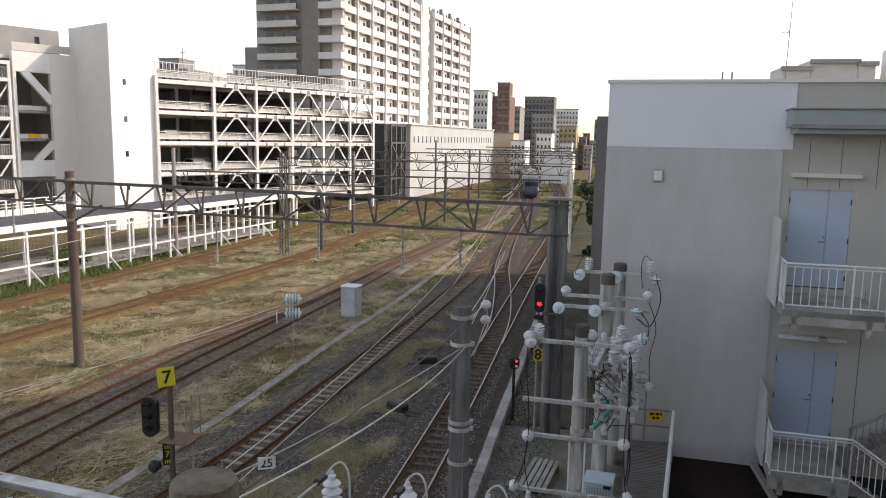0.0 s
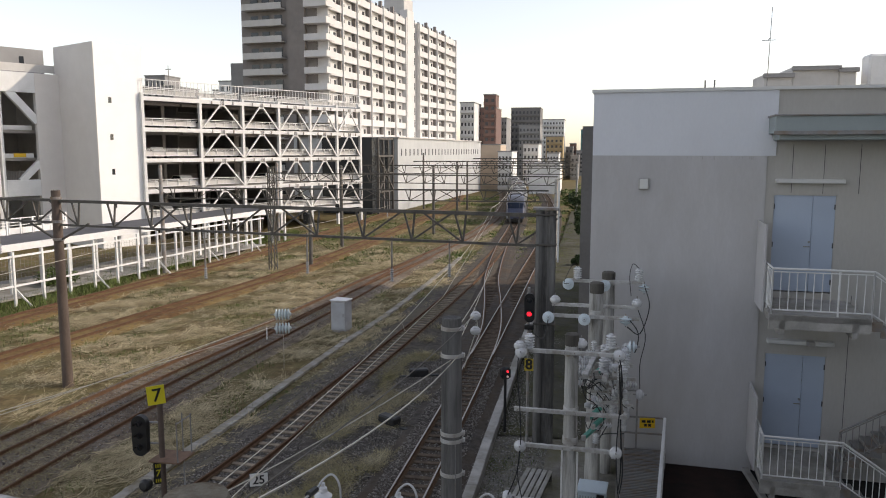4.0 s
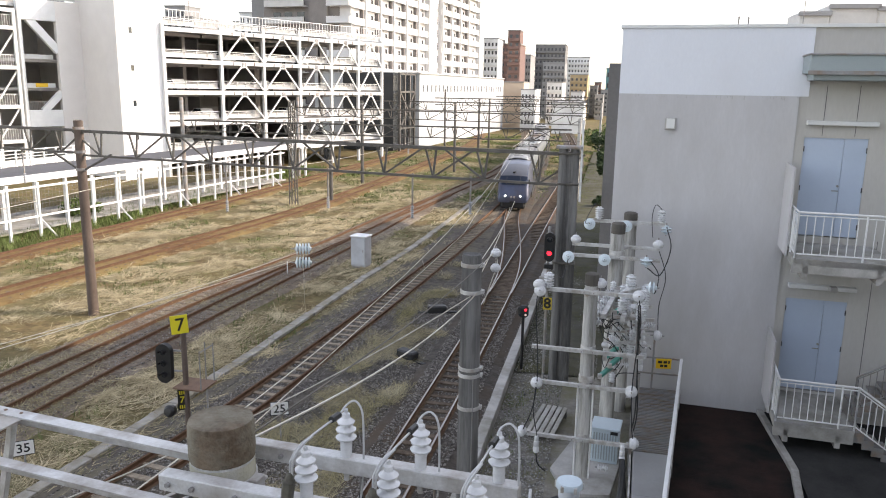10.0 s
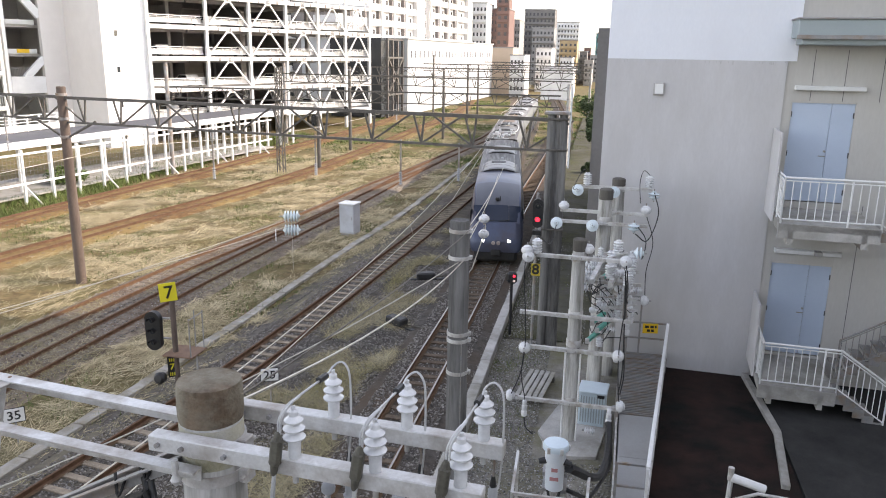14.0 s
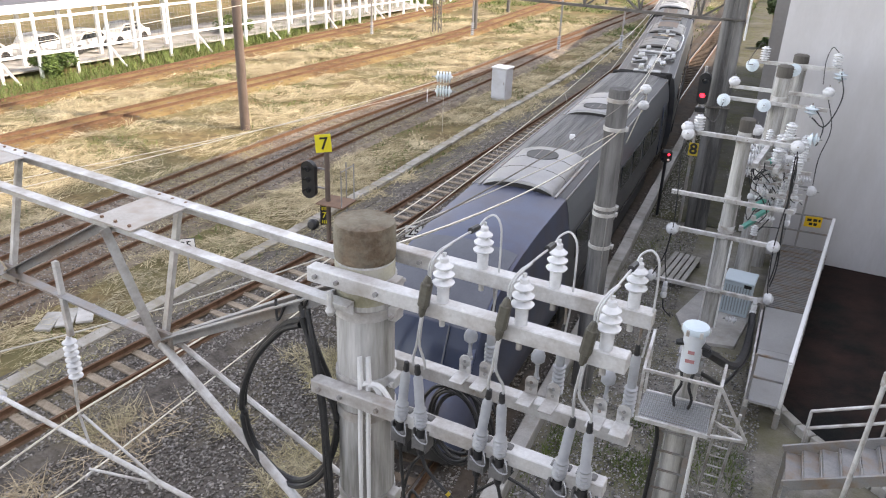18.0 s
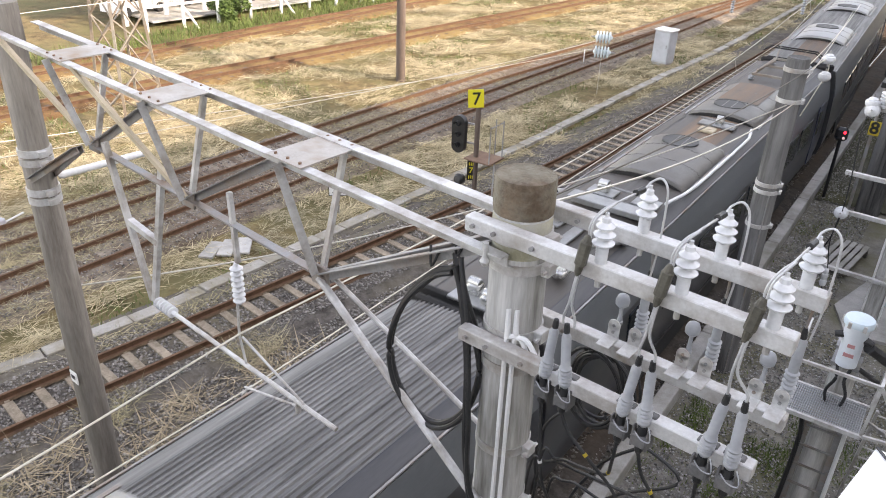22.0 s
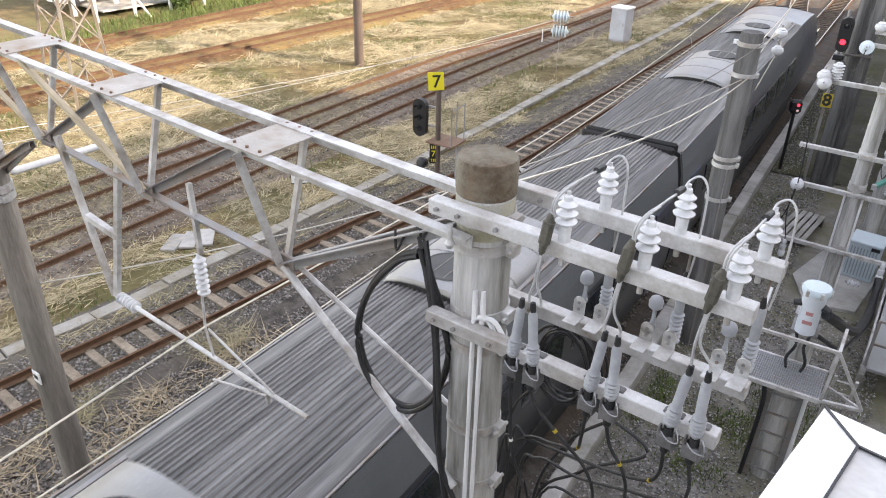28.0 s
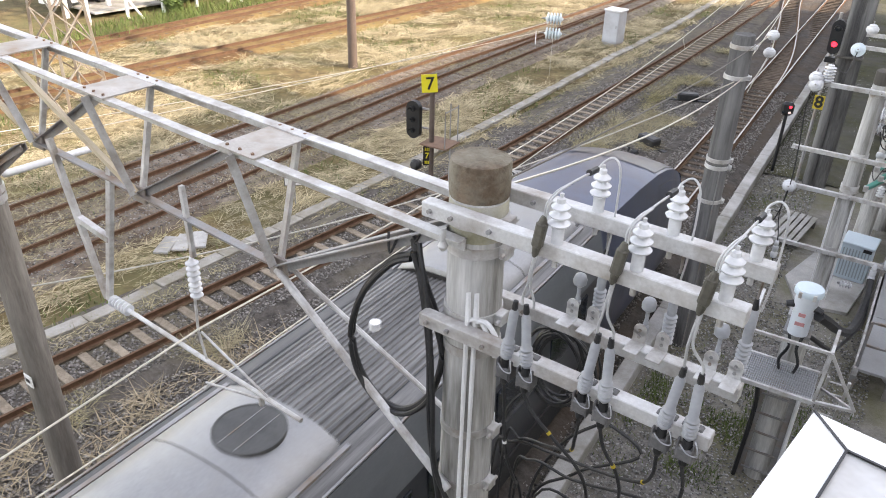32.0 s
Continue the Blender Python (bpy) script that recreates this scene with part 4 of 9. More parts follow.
# raised deck along the yard with white fence below
FDIR = Matrix.Translation((-40.3, 34.0, 0)) @ Matrix.Rotation(radians(82.3), 4, "Z")
deck = thing("raised_deck", FDIR, "dark raised roadway deck with white kerb and posts", "roadway deck")
bm = B()
box(bm, (24, 5.2, 3.45), (62, 6.6, 0.3))
part("deck_slab", bm, M["deck_dark"], deck, "dark asphalt deck")
bm = B()
box(bm, (24, 1.85, 3.55), (62, 0.14, 0.5))
part("deck_kerb", bm, M["white_steel"], deck)
for i in range(22):
    x = -6 + i * 2.75
    bm = B()
    box(bm, (x, 2.6, 1.45), (0.22, 0.22, 3.9))
    part("deck_post", bm, M["white_steel"], deck)
ramp_rail = thing("ramp_railing", FDIR @ Matrix.Translation((0, 0, 3.6)), "white panelled railing curving along the deck's rear edge", "railing")
RC = smooth_path([(-7, 8.55, 0), (-1, 8.55, 0), (5, 8.55, 0), (11, 8.55, 0), (17, 8.55, 0), (22, 8.6, 0), (24.6, 9.0, 0), (25.9, 10.0, 0), (26.3, 11.6, 0)], 4)
for z, r_ in ((1.3, 0.05), (1.0, 0.035), (0.75, 0.035)):
    bm = B()
    sweep(bm, [p + Vector((0, 0, z)) for p in RC], r_, 6)
    part("rail", bm, M["white_steel"], ramp_rail)
for p, q in zip(RC, RC[1:]):
    bm = B()
    box(bm, (p.x, p.y, 0.6), (0.12, 0.12, 1.4))
    part("post", bm, M["white_steel"], ramp_rail)
    bm = B()
    bar(bm, p.lerp(q, 0.1) + Vector((0, 0, 0.3)), p.lerp(q, 0.9) + Vector((0, 0, 0.3)), 0.08, 0.5)
    part("panel", bm, M["white_wall"], ramp_rail)
fence = thing("trackside_fence", FDIR, "white steel fence with mesh panels along the yard", "fence")
for i in range(20):
    x = -6 + i * 2.45
    bm = B()
    box(bm, (x, 0, 1.55), (0.16, 0.16, 3.9))
    part("fence_post", bm, M["white_steel"], fence)
    for z in (1.15, 3.2):
        bm = B()
        box(bm, (x + 1.22, 0, z), (2.3, 0.1, 0.14))
        part("fence_rail", bm, M["white_steel"], fence)
    bm = B()
    for k in range(7):
        box(bm, (x + 0.3 + k * 0.31, 0, 2.15), (0.009, 0.009, 1.95))
    for k in range(6):
        box(bm, (x + 1.22, 0, 1.35 + k * 0.32), (2.3, 0.008, 0.009))
    part("mesh_panel", bm, M["galv_dull"], fence, "thin wire mesh panel")
    if i % 3 == 1:
        bm = B()
        bar(bm, (x + 0.1, 0, 0.9), (x + 0.5, -0.9, -0.3), 0.1)
        part("fence_stay", bm, M["white_steel"], fence)
bm = B()
box(bm, (20, 4.6, 0.0), (50, 7.0, 0.1))
solid("paved_strip", bm, M["concrete_pale"], "pale paved strip under the raised deck", "pavement", "structure", m=FDIR)
for x, y in ((2, 5), (5, 4.4), (9, 5.4), (-2, 5), (-4.5, 4.2)):
    parked_car(FDIR @ Matrix.Translation((x, y, 0.05)) @ Matrix.Rotation(radians(12), 4, "Z"))


# ---- tall apartment block ----
APT = Matrix.Translation((-47.4, 133.9, 0)) @ Matrix.Rotation(radians(82.6), 4, "Z")
apt = thing("apartment_block", APT, "tall white apartment block with rows of balconies", "apartment block")
FL, N_FL = 2.92, 14
bm = B()
box(bm, (39, 9.6, 20.4), (78, 15.6, 40.8))
part("core", bm, M["taupe"], apt)
bm = B()
box(bm, (39, 1.24, 20.4), (77.6, 1.1, 40.6))
part("front_wall", bm, M["apt_white"], apt, "white recessed front wall")
PIL = [0.3, 6.6, 13.2, 19.8, 26.4, 33.0, 39.6, 44.0, 48.4, 55.0, 61.6, 68.2, 77.6]
for k in range(N_FL):
    z = 0.9 + k * FL
    bm = B()
    box(bm, (20.2, 0.3, z), (39.6, 0.8, 0.2))
    box(bm, (20.2, -0.06, z + 0.55), (39.6, 0.12, 1.3))
    part("balcony", bm, M["apt_white"], apt)
    bm = B()
    box(bm, (62.7, 0.3, z), (29.4, 0.8, 0.2))
    box(bm, (62.7, -0.06, z + 0.55), (29.4, 0.12, 1.3))
    part("balcony", bm, M["apt_white"], apt)
    # end wall with its own balconies
    bm = B()
    box(bm, (-0.85, 12.2, z), (1.7, 8.2, 0.2))
    box(bm, (-1.65, 12.2, z + 0.5), (0.12, 8.2, 1.1))
    part("end_balcony", bm, M["parapet"], apt)
    bm = B()
    box(bm, (-0.9, 1.3, z), (1.9, 4.4, 0.2))
    box(bm, (-1.75, 1.3, z + 0.5), (0.12, 4.4, 1.1))
    box(bm, (0.0, -0.95, z + 0.5), (3.6, 0.12, 1.1))
    part("corner_balcony", bm, M["apt_white"], apt)
for x in PIL:
    bm = B()
    box(bm, (x, 0.3, 20.2), (0.3 if x not in (39.6, 44.0) else 0.6, 1.4, 40.4))
    part("pilaster", bm, M["apt_white"], apt)
bm = B()
box(bm, (41.8, 0.4, 21.0), (4.0, 1.8, 42.4))
part("stair_shaft", bm, M["apt_white"], apt)
bm = B()
box(bm, (44.2, 3.4, 42.9), (5.6, 5.0, 5.0), bevel=0.1)
part("lift_house", bm, M["parapet"], apt)
for sx, f in ((1.5, 0.28), (0.8, 0.72)):
    bm = B()
    box(bm, (0, 0, 0.95), (sx, 0.12, 1.7))
    w_me = mesh_of("window", bm, M["far_window"])
    for k in range(N_FL):
        for a, b in zip(PIL, PIL[1:]):
            if a != 39.6:
                o = new("window", w_me)
                o.parent = apt
                o.matrix_basis = Matrix.Translation((a + (b - a) * f, 0.68, 1.25 + k * FL))
# dark party screens between the flats
bm = B()
box(bm, (0, 0.3, 1.9), (0.5, 0.7, 1.6))
w_me = mesh_of("balcony_recess", bm, M["taupe"])
for k in range(N_FL):
    for x in PIL[1:6] + PIL[9:-1]:
        o = new("balcony_recess", w_me)
        o.parent = apt
        o.matrix_basis = Matrix.Translation((x - 0.42, 0.02, 0.9 + k * FL))
bm = B()
box(bm, (0, 0, 0.95), (0.12, 1.5, 1.5))
we_me = mesh_of("window", bm, M["window"])
for k in range(N_FL):
    for y in (9.6, 12.2, 14.6):
        o = new("window", we_me)
        o.parent = apt
        o.matrix_basis = Matrix.Translation((-0.02, y, 1.2 + k * FL))
bm = B()
box(bm, (-0.4, 5.6, 20.4), (0.8, 3.6, 41))
part("end_pier", bm, M["taupe"], apt, "brown-grey end pier")
low = thing("low_block", Matrix.Translation((-64, 142, 0)), "low grey apartment block beside the tall one", "apartment block")
bm = B()
box(bm, (-2, 6, 13.5), (9, 10, 28))
part("wall", bm, M["grey_far"], low)

# ---- long white hall and its dark lattice end ----
HALL = Matrix.Translation((-33.4, 130.8, 0)) @ Matrix.Rotation(radians(85.8), 4, "Z")
M["lattice_glass"] = plain("dark_stair_glass", (0.045, 0.05, 0.055), 0.25)
hall = thing("white_hall", HALL, "long low pale grey hall with a row of slit windows", "hall")
bm = B()
box(bm, (34, 10, 6.2), (68, 20, 12.9))
part("wall", bm, M["hall_grey"], hall)
bm = B()
box(bm, (34, 10, 12.72), (68.6, 20.6, 0.2))
part("roof_edge", bm, M["parapet"], hall)
for i in range(26):
    bm = B()
    box(bm, (2 + i * 2.5, -0.03, 10.1), (0.4, 0.08, 1.2))
    part("slit_window", bm, M["deck_dark"], hall)
lt = thing("lattice_block", HALL @ Matrix.Translation((-8.0, 0.5, 0)), "dark open steel lattice block", "steel structure")
bm = B()
box(bm, (4.0, 6, 6.2), (7.4, 9, 12.8))
part("core", bm, M["lattice_glass"], lt, "dark glazed stair core")
for x in (0, 2.5, 5.0, 7.5):
    bm = B()
    box(bm, (x, 0.3, 6.2), (0.35, 0.35, 12.8))
    part("column", bm, M["portal"], lt)
for z in (3.5, 6.5, 9.5, 12.4):
    bm = B()
    box(bm, (3.75, 0.25, z), (7.6, 0.25, 0.3))
    part("beam", bm, M["portal"], lt)
bm = B()
bar(bm, (0, 0.2, 3.5), (7.5, 0.2, 9.5), 0.25)
bar(bm, (7.5, 0.2, 3.5), (0, 0.2, 9.5), 0.25)
part("cross_brace", bm, M["portal"], lt)


# ---- distant town ----
def far_block(name, label, x0, x1, y, top, mat, rows, cols, depth=14.0):
    """A distant building with its storeys of windows."""
    root = thing(name, Matrix.Translation((x0, y, 0)), label, "building")
    bm = B()
    box(bm, ((x1 - x0) / 2, depth / 2, top / 2 - 0.2), (x1 - x0, depth, top + 0.4))
    part("wall", bm, mat, root)
    bm = B()
    box(bm, ((x1 - x0) / 2, depth / 2, top + 0.15), (x1 - x0 + 0.3, depth + 0.3, 0.3))
    part("roof", bm, M["grey_far"], root)
    if rows:
        cols, rows = cols * 2, rows + 2
        dx, dz = (x1 - x0) / cols, (top - 1.2) / rows
        bm = B()
        box(bm, (0, -0.03, 0), (dx * 0.46, 0.1, dz * 0.42))
        wm = mesh_of("window", bm, M["far_window"])
        for i in range(cols):
            for k in range(rows):
                o = new("window", wm)
                o.parent = root
                o.matrix_basis = Matrix.Translation(((i + 0.5) * dx, 0, 0.6 + (k + 0.55) * dz))
        bm = B()
        for k in range(rows):
            box(bm, ((x1 - x0) / 2, -0.3, 0.6 + k * dz), (x1 - x0, 0.6, 0.16))
            box(bm, ((x1 - x0) / 2, -0.6, 0.6 + k * dz + dz * 0.16), (x1 - x0, 0.08, dz * 0.3))
        part("balcony_line", bm, mat, root)["kind"] = "stuff"
    return root


far_block("white_flats", "white mid-rise flats with balconies", -38.6, -34.4, 226.7, 24.4, M["white_wall"], 8, 2)
far_block("red_flats", "red-brown brick tiled flats", -36.0, -29.2, 237.6, 23.4, M["brick_red"], 8, 3)
far_block("red_flats", "red-brown stair tower of the flats", -33.0, -29.3, 237.0, 27.4, M["brick_red"], 9, 1, 8)
far_block("grey_flats", "narrow grey block of flats far behind the tracks", -31.6, -28.2, 258.2, 21.1, M["grey_far"], 7, 2)
far_block("grey_tower", "dark grey office tower", -30.9, -19.6, 299, 26.6, M["dark_far"], 9, 4)
far_block("grey_office", "grey office block before the tower", -26.4, -18.6, 284, 19.5, M["grey_far"], 6, 3)
far_block("pale_flats", "pale flats with stacked balconies", -21.5, -11.5, 329.5, 23.3, M["white_wall"], 9, 4)
far_block("ochre_block", "ochre yellow office block", -16.2, -10.1, 279.6, 15.3, M["ochre_far"], 5, 2)
far_block("brown_house", "small brown and grey houses", -9.0, -6.4, 330, 13.2, M["brick_red"], 4, 1)
far_block("grey_house", "small grey house with a pale roof", -6.2, -3.3, 326, 10.2, M["grey_far"], 3, 1)
far_block("peach_block", "peach coloured low block", -30.2, -24.5, 210, 11.9, M["peach_far"], 0, 0)
far_block("low_white_block", "low white building far behind the tracks", -23.8, -20.2, 198.6, 10.0, M["white_wall"], 2, 2)
far_block("white_depot", "low white depot shed", -15.0, -7.4, 189.6, 7.1, M["white_wall"], 0, 0)
far_block("rear_flats", "grey stepped flats behind the car park", -122.5, -110.5, 190, 27.4, M["grey_far"], 7, 3)
far_block("rear_flats", "grey roof storey of the flats behind the car park", -120, -114, 192, 30.4, M["grey_far"], 8, 2, 8)
far_block("rear_flats", "pale roof house behind the car park", -97.2, -93.6, 190, 28.4, M["white_wall"], 8, 1)
far_block("rear_flats", "pale low rooftops behind the car park", -100, -90, 192, 26.3, M["white_wall"], 8, 3)
ra = thing("rooftop_aerial", Matrix.Translation((-112, 190.5, 27.6)), "thin steel aerial on a distant roof", "aerial")
bm = B()
rod(bm, (0, 0, 0), (0, 0, 5.4), 0.14, 0.08, 6)
part("mast", bm, M["galv_dull"], ra)
bm = B()
rod(bm, (-0.8, 0, 4.4), (0.8, 0, 4.4), 0.1, seg=5)
part("crossbar", bm, M["galv_dull"], ra)
far_block("white_shop", "low white shops beyond the tracks", -20.0, -15.5, 230, 12.2, M["white_wall"], 3, 2)
far_block("white_shop", "small pale houses beyond the tracks", -14.8, -10.8, 262, 9.4, M["white_wall"], 2, 2)
far_block("brown_house", "brown house beside the far tracks", -9.8, -7.0, 300, 11.6, M["dark_far"], 3, 1)
far_block("grey_house", "pale grey house beside the far tracks", -7.4, -4.4, 285, 8.4, M["grey_far"], 2, 1)
hr2 = random.Random(8)
bm = B()
rows = []
for j, (dy, f) in enumerate(((0, 0.0), (4, 0.6), (10, 0.9), (18, 1.0), (40, 0.2))):
    rows.append([bm.verts.new((-90 + 1.4 * k + hr2.uniform(-0.5, 0.5), 430 + dy + hr2.uniform(-1.5, 1.5), (9 + 7 * noise.noise((k * 0.06, 2, 1)) + 2.6 * noise.noise((k * 0.45, j * 0.9, 5)) + hr2.uniform(-0.7, 0.7)) * f)) for k in range(110)])
for a, b in zip(rows, rows[1:]):
    for k in range(109):
        bm.faces.new((a[k], a[k + 1], b[k + 1], b[k]))
solid("far_woods", bm, M["leaf_dark"], "dark green wooded rise behind the town", "woods", "stuff")
far_block("teal_block", "distant block with a teal upper storey", -4.6, 3.2, 338, 19.2, M["teal_far"], 2, 2)

# ---- near pole with its arms ----
NP = Matrix.Translation((-2.21, 3.86, 0)) @ Matrix.Rotation(radians(-4.8), 4, "Z")
pole = thing("catenary_pole", NP, "stout streaked concrete pole with a brown mossy cap", "pole")
bm = B()
lathe(bm, [(0.222, -0.4), (0.19, 8.2), (0.18, 8.22)], 32)
part("shaft", bm, M["concrete"], pole, smooth=True)
bm = B()
lathe(bm, [(0.18, 8.2), (0.193, 8.205), (0.198, 8.24), (0.197, 8.42), (0.189, 8.445), (0.14, 8.455), (0.06, 8.45), (0, 8.452)], 32)
part("cap", bm, M["cap"], pole, "brown mossy concrete cap", smooth=True)
bm = B()
lathe(bm, [(0.1915, 7.93), (0.1945, 7.94), (0.1935, 8.185), (0.19, 8.19)], 28)
part("moss_ring", bm, M["moss"], pole, "yellow mossy ring below the cap", smooth=True)
for z in (8.06, 7.86, 7.35, 7.08, 6.35, 5.82):
    bm = B()
    lathe(bm, [(0.189, z - 0.035), (0.206, z - 0.035), (0.206, z + 0.035), (0.189, z + 0.035)], 28)
    box(bm, (0.23, 0.0, z), (0.06, 0.1, 0.09), bevel=0.006)
    rod(bm, (0.24, -0.09, z), (0.24, 0.09, z), 0.014, seg=6)
    part("steel_band", bm, M["galv"], pole)
for z, u0, u1, v in ((8.145, -0.23, 1.78, -0.26), (8.145, 0.02, 1.78, 0.26), (7.31, -0.24, 1.76, -0.26), (7.31, 0.02, 1.76, 0.26)):
    bm = B()
    bar(bm, (u0, v, z), (u1, v, z), 0.095, 0.1, bevel=0.006)
    arm = part("cross_arm", bm, M["galv"], pole, "galvanised square cross-arm")
    for u in (u0 + 0.07, 0.0, 0.28):
        bm = B()
        rod(bm, (u, v - 0.07, z), (u, v + 0.07, z), 0.016, seg=6)
        part("bolt", bm, M["galv_dull"], arm)
for k in range(2):
    bm = B()
    sweep(bm, smooth_path([(0.1 + k * 0.05, -0.225 + k * 0.02, -0.3), (0.1 + k * 0.05, -0.225 + k * 0.02, 3.5), (0.1 + k * 0.05, -0.225 + k * 0.02, 7.3), (0.12 + k * 0.05, -0.23 + k * 0.02, 7.4), (0.2 + k * 0.06, -0.2, 7.4), (0.3 + k * 0.1, -0.2, 7.2)], 5), 0.017, 8)
    part("conduit", bm, M["white_steel"], pole, "thin white conduit pipe")
bm = B()
rod(bm, (-0.06, -0.3, 7.93), (-0.06, -0.3, 8.06), 0.02, seg=8)
lathe(bm, [(0.02, 7.9), (0.035, 7.93), (0.02, 7.96)], 10, Matrix.Translation((-0.06, -0.3, 0)))
part("eye_bolt", bm, M["galv"], pole)


def post_insulator(name="line_post_insulator"):
    bm = B()
    lathe(bm, [(0.035, 0), (0.037, 0.1), (0.028, 0.105), (0.06, 0.115), (0.064, 0.125), (0.03, 0.15), (0.03, 0.155), (0.059, 0.166), (0.062, 0.176), (0.028, 0.2), (0.028, 0.205), (0.052, 0.216), (0.054, 0.226), (0.026, 0.25), (0.024, 0.275), (0.012, 0.285), (0.012, 0.305), (0, 0.31)], 20)
    return mesh_of("porcelain", bm, M["porcelain"], True)


M["lead_grey"] = surf("braided_grey_lead", (0.4, 0.4, 0.4), (0.56, 0.56, 0.55), 6.0, 0.5, 0.2, 0.1, 90)
PI = post_insulator()
bm = B()
rod(bm, (0, 0, -0.16), (0, 0, -0.09), 0.018, seg=8)
rod(bm, (0, 0, -0.11), (0, 0, 0), 0.03, seg=8)
PIN = mesh_of("pin", bm, M["galv"])
for v in (-0.26, 0.26):
    for u in (0.70, 1.18, 1.655):
        t = thing("line_post_insulator", NP @ Matrix.Translation((u, v, 8.195)), "white three-shed porcelain insulator on the cross-arm", "insulator", "arm insulators")
        for me in (PI, PIN):
            o = new(me.name, me)
            o.parent = t
# jumper rods between the front and back insulators
for u in (0.70, 1.18, 1.655):
    j = thing("jumper_lead", NP, "grey jumper lead with clamp between insulators", "cable", "jumper leads")
    bm = B()
    sweep(bm, smooth_path([(u - 0.06, -0.33, 8.36), (u - 0.055, -0.325, 8.44), (u - 0.025, -0.28, 8.51), (u, -0.2, 8.53), (u + 0.0, 0.0, 8.515), (u, 0.16, 8.5), (u, 0.26, 8.52), (u + 0.05, 0.28, 8.55), (u + 0.1, 0.27, 8.5), (u + 0.115, 0.26, 8.36), (u + 0.115, 0.25, 8.1), (u + 0.1, 0.24, 7.9)], 6), 0.0068, 8)
    part("lead", bm, M["lead_grey"], j)
    bm = B()
    sweep(bm, smooth_path([(u - 0.045, -0.335, 8.36), (u - 0.035, -0.33, 8.46), (u - 0.005, -0.28, 8.52), (u + 0.012, -0.2, 8.535)], 5), 0.0068, 8)
    part("second_lead", bm, M["lead_grey"], j)
    bm = B()
    rod(bm, (u, 0.06, 8.515), (u, 0.16, 8.505), 0.02, seg=8)
    part("clamp", bm, M["rubber"], j)
    bm = B()
    box(bm, (0, 0, 0), (0.062, 0.056, 0.17), Matrix.Translation((u - 0.072, -0.34, 8.255)) @ Matrix.Rotation(radians(8), 4, "Y"), 0.013)
    lathe(bm, [(0.013, -0.15), (0.02, -0.13), (0.026, -0.075)], 10, Matrix.Translation((u - 0.072, -0.34, 8.255)) @ Matrix.Rotation(radians(8), 4, "Y"))
    lathe(bm, [(0.028, 0.07), (0.022, 0.1), (0.014, 0.12)], 10, Matrix.Translation((u - 0.072, -0.34, 8.255)) @ Matrix.Rotation(radians(8), 4, "Y"))
    part("sleeve", bm, M["sleeve"], j, "brown-grey boxy cable sleeve")
    bm = B()
    for b in (u - 0.155 + 0.012 * (u > 1) + 0.03 * (u > 1.5), u - 0.08 + 0.03 * (u > 1) + 0.035 * (u > 1.5)):
        sweep(bm, smooth_path([(u - 0.085 + 0.1 * (b - u + 0.1), -0.342, 8.12), (u - 0.1 + 0.15 * (b - u + 0.1), -0.34, 8.0), (u - 0.107 + 0.3 * (b - u + 0.1), -0.335, 7.9), (b, -0.315, 7.8), (b, -0.31, 7.74)], 5), 0.0085, 7)
    part("tail", bm, M["lead_grey"], j)


def cable_head(u, lean, run):
    """Grey cable termination on the lower front arm, its thin black cable running to the ground."""
    t = thing("cable_termination", NP @ Matrix.Translation((u, -0.31, 7.3)), "pale grey polymer cable termination with ribbed base", "cable termination", "cable terminations")
    rot = Matrix.Rotation(radians(lean), 4, "Y")
    bm = B()
    lathe(bm, [(0.02, 0.0), (0.036, 0.02), (0.036, 0.03), (0.043, 0.035), (0.036, 0.05), (0.044, 0.06), (0.037, 0.075), (0.045, 0.085), (0.037, 0.1), (0.044, 0.11), (0.036, 0.125), (0.041, 0.14), (0.03, 0.155), (0.03, 0.36), (0.018, 0.385), (0.012, 0.4), (0, 0.41)], 16, rot)
    part("polymer_body", bm, M["porcelain_grey"], t, smooth=True)
    bm = B()
    lathe(bm, [(0.016, 0.38), (0.02, 0.4), (0.016, 0.45), (0, 0.455)], 10, rot)
    part("boot", bm, M["rubber"], t, "black rubber boot")
    bm = B()
    lathe(bm, [(0.018, -0.2), (0.026, -0.18), (0.03, -0.05), (0.028, 0.0)], 12)
    part("gland", bm, M["rubber"], t)
    bm = B()
    box(bm, (0, 0.05, 0.02), (0.12, 0.06, 0.1), bevel=0.008)
    box(bm, (0.046, 0.02, -0.08), (0.014, 0.1, 0.15), bevel=0.004)
    box(bm, (-0.046, 0.02, -0.08), (0.014, 0.1, 0.15), bevel=0.004)
    box(bm, (0, 0.0, -0.1), (0.1, 0.07, 0.09), bevel=0.01)
    part("clamp", bm, M["clamp_dark"], t)
    bm = B()
    sweep(bm, smooth_path([(0.045, -0.03, 0.03), (0.07, -0.06, 0.01), (0.075, -0.065, -0.04), (0.02, -0.055, -0.055), (-0.03, -0.045, -0.02)], 5), 0.004, 6)
    part("earth_lead", bm, M["porcelain_grey"], t, "thin pale earth lead")
    bm = B()
    pts = smooth_path([Vector(p) - Vector((u, -0.31, 7.3)) for p in [(u, -0.31, 7.1)] + run], 7)
    sweep(bm, pts, 0.0115, 8)
    c = part("cable", bm, M["rubber"], t, "thin black power cable")
    bm = B()
    rod(bm, pts[12], pts[12] + (pts[13] - pts[12]).normalized() * 0.022, 0.0145, seg=8)
    part("tape", bm, (M["white"], M["amber"], M["red_tape"])[int(u * 7) % 3], c)


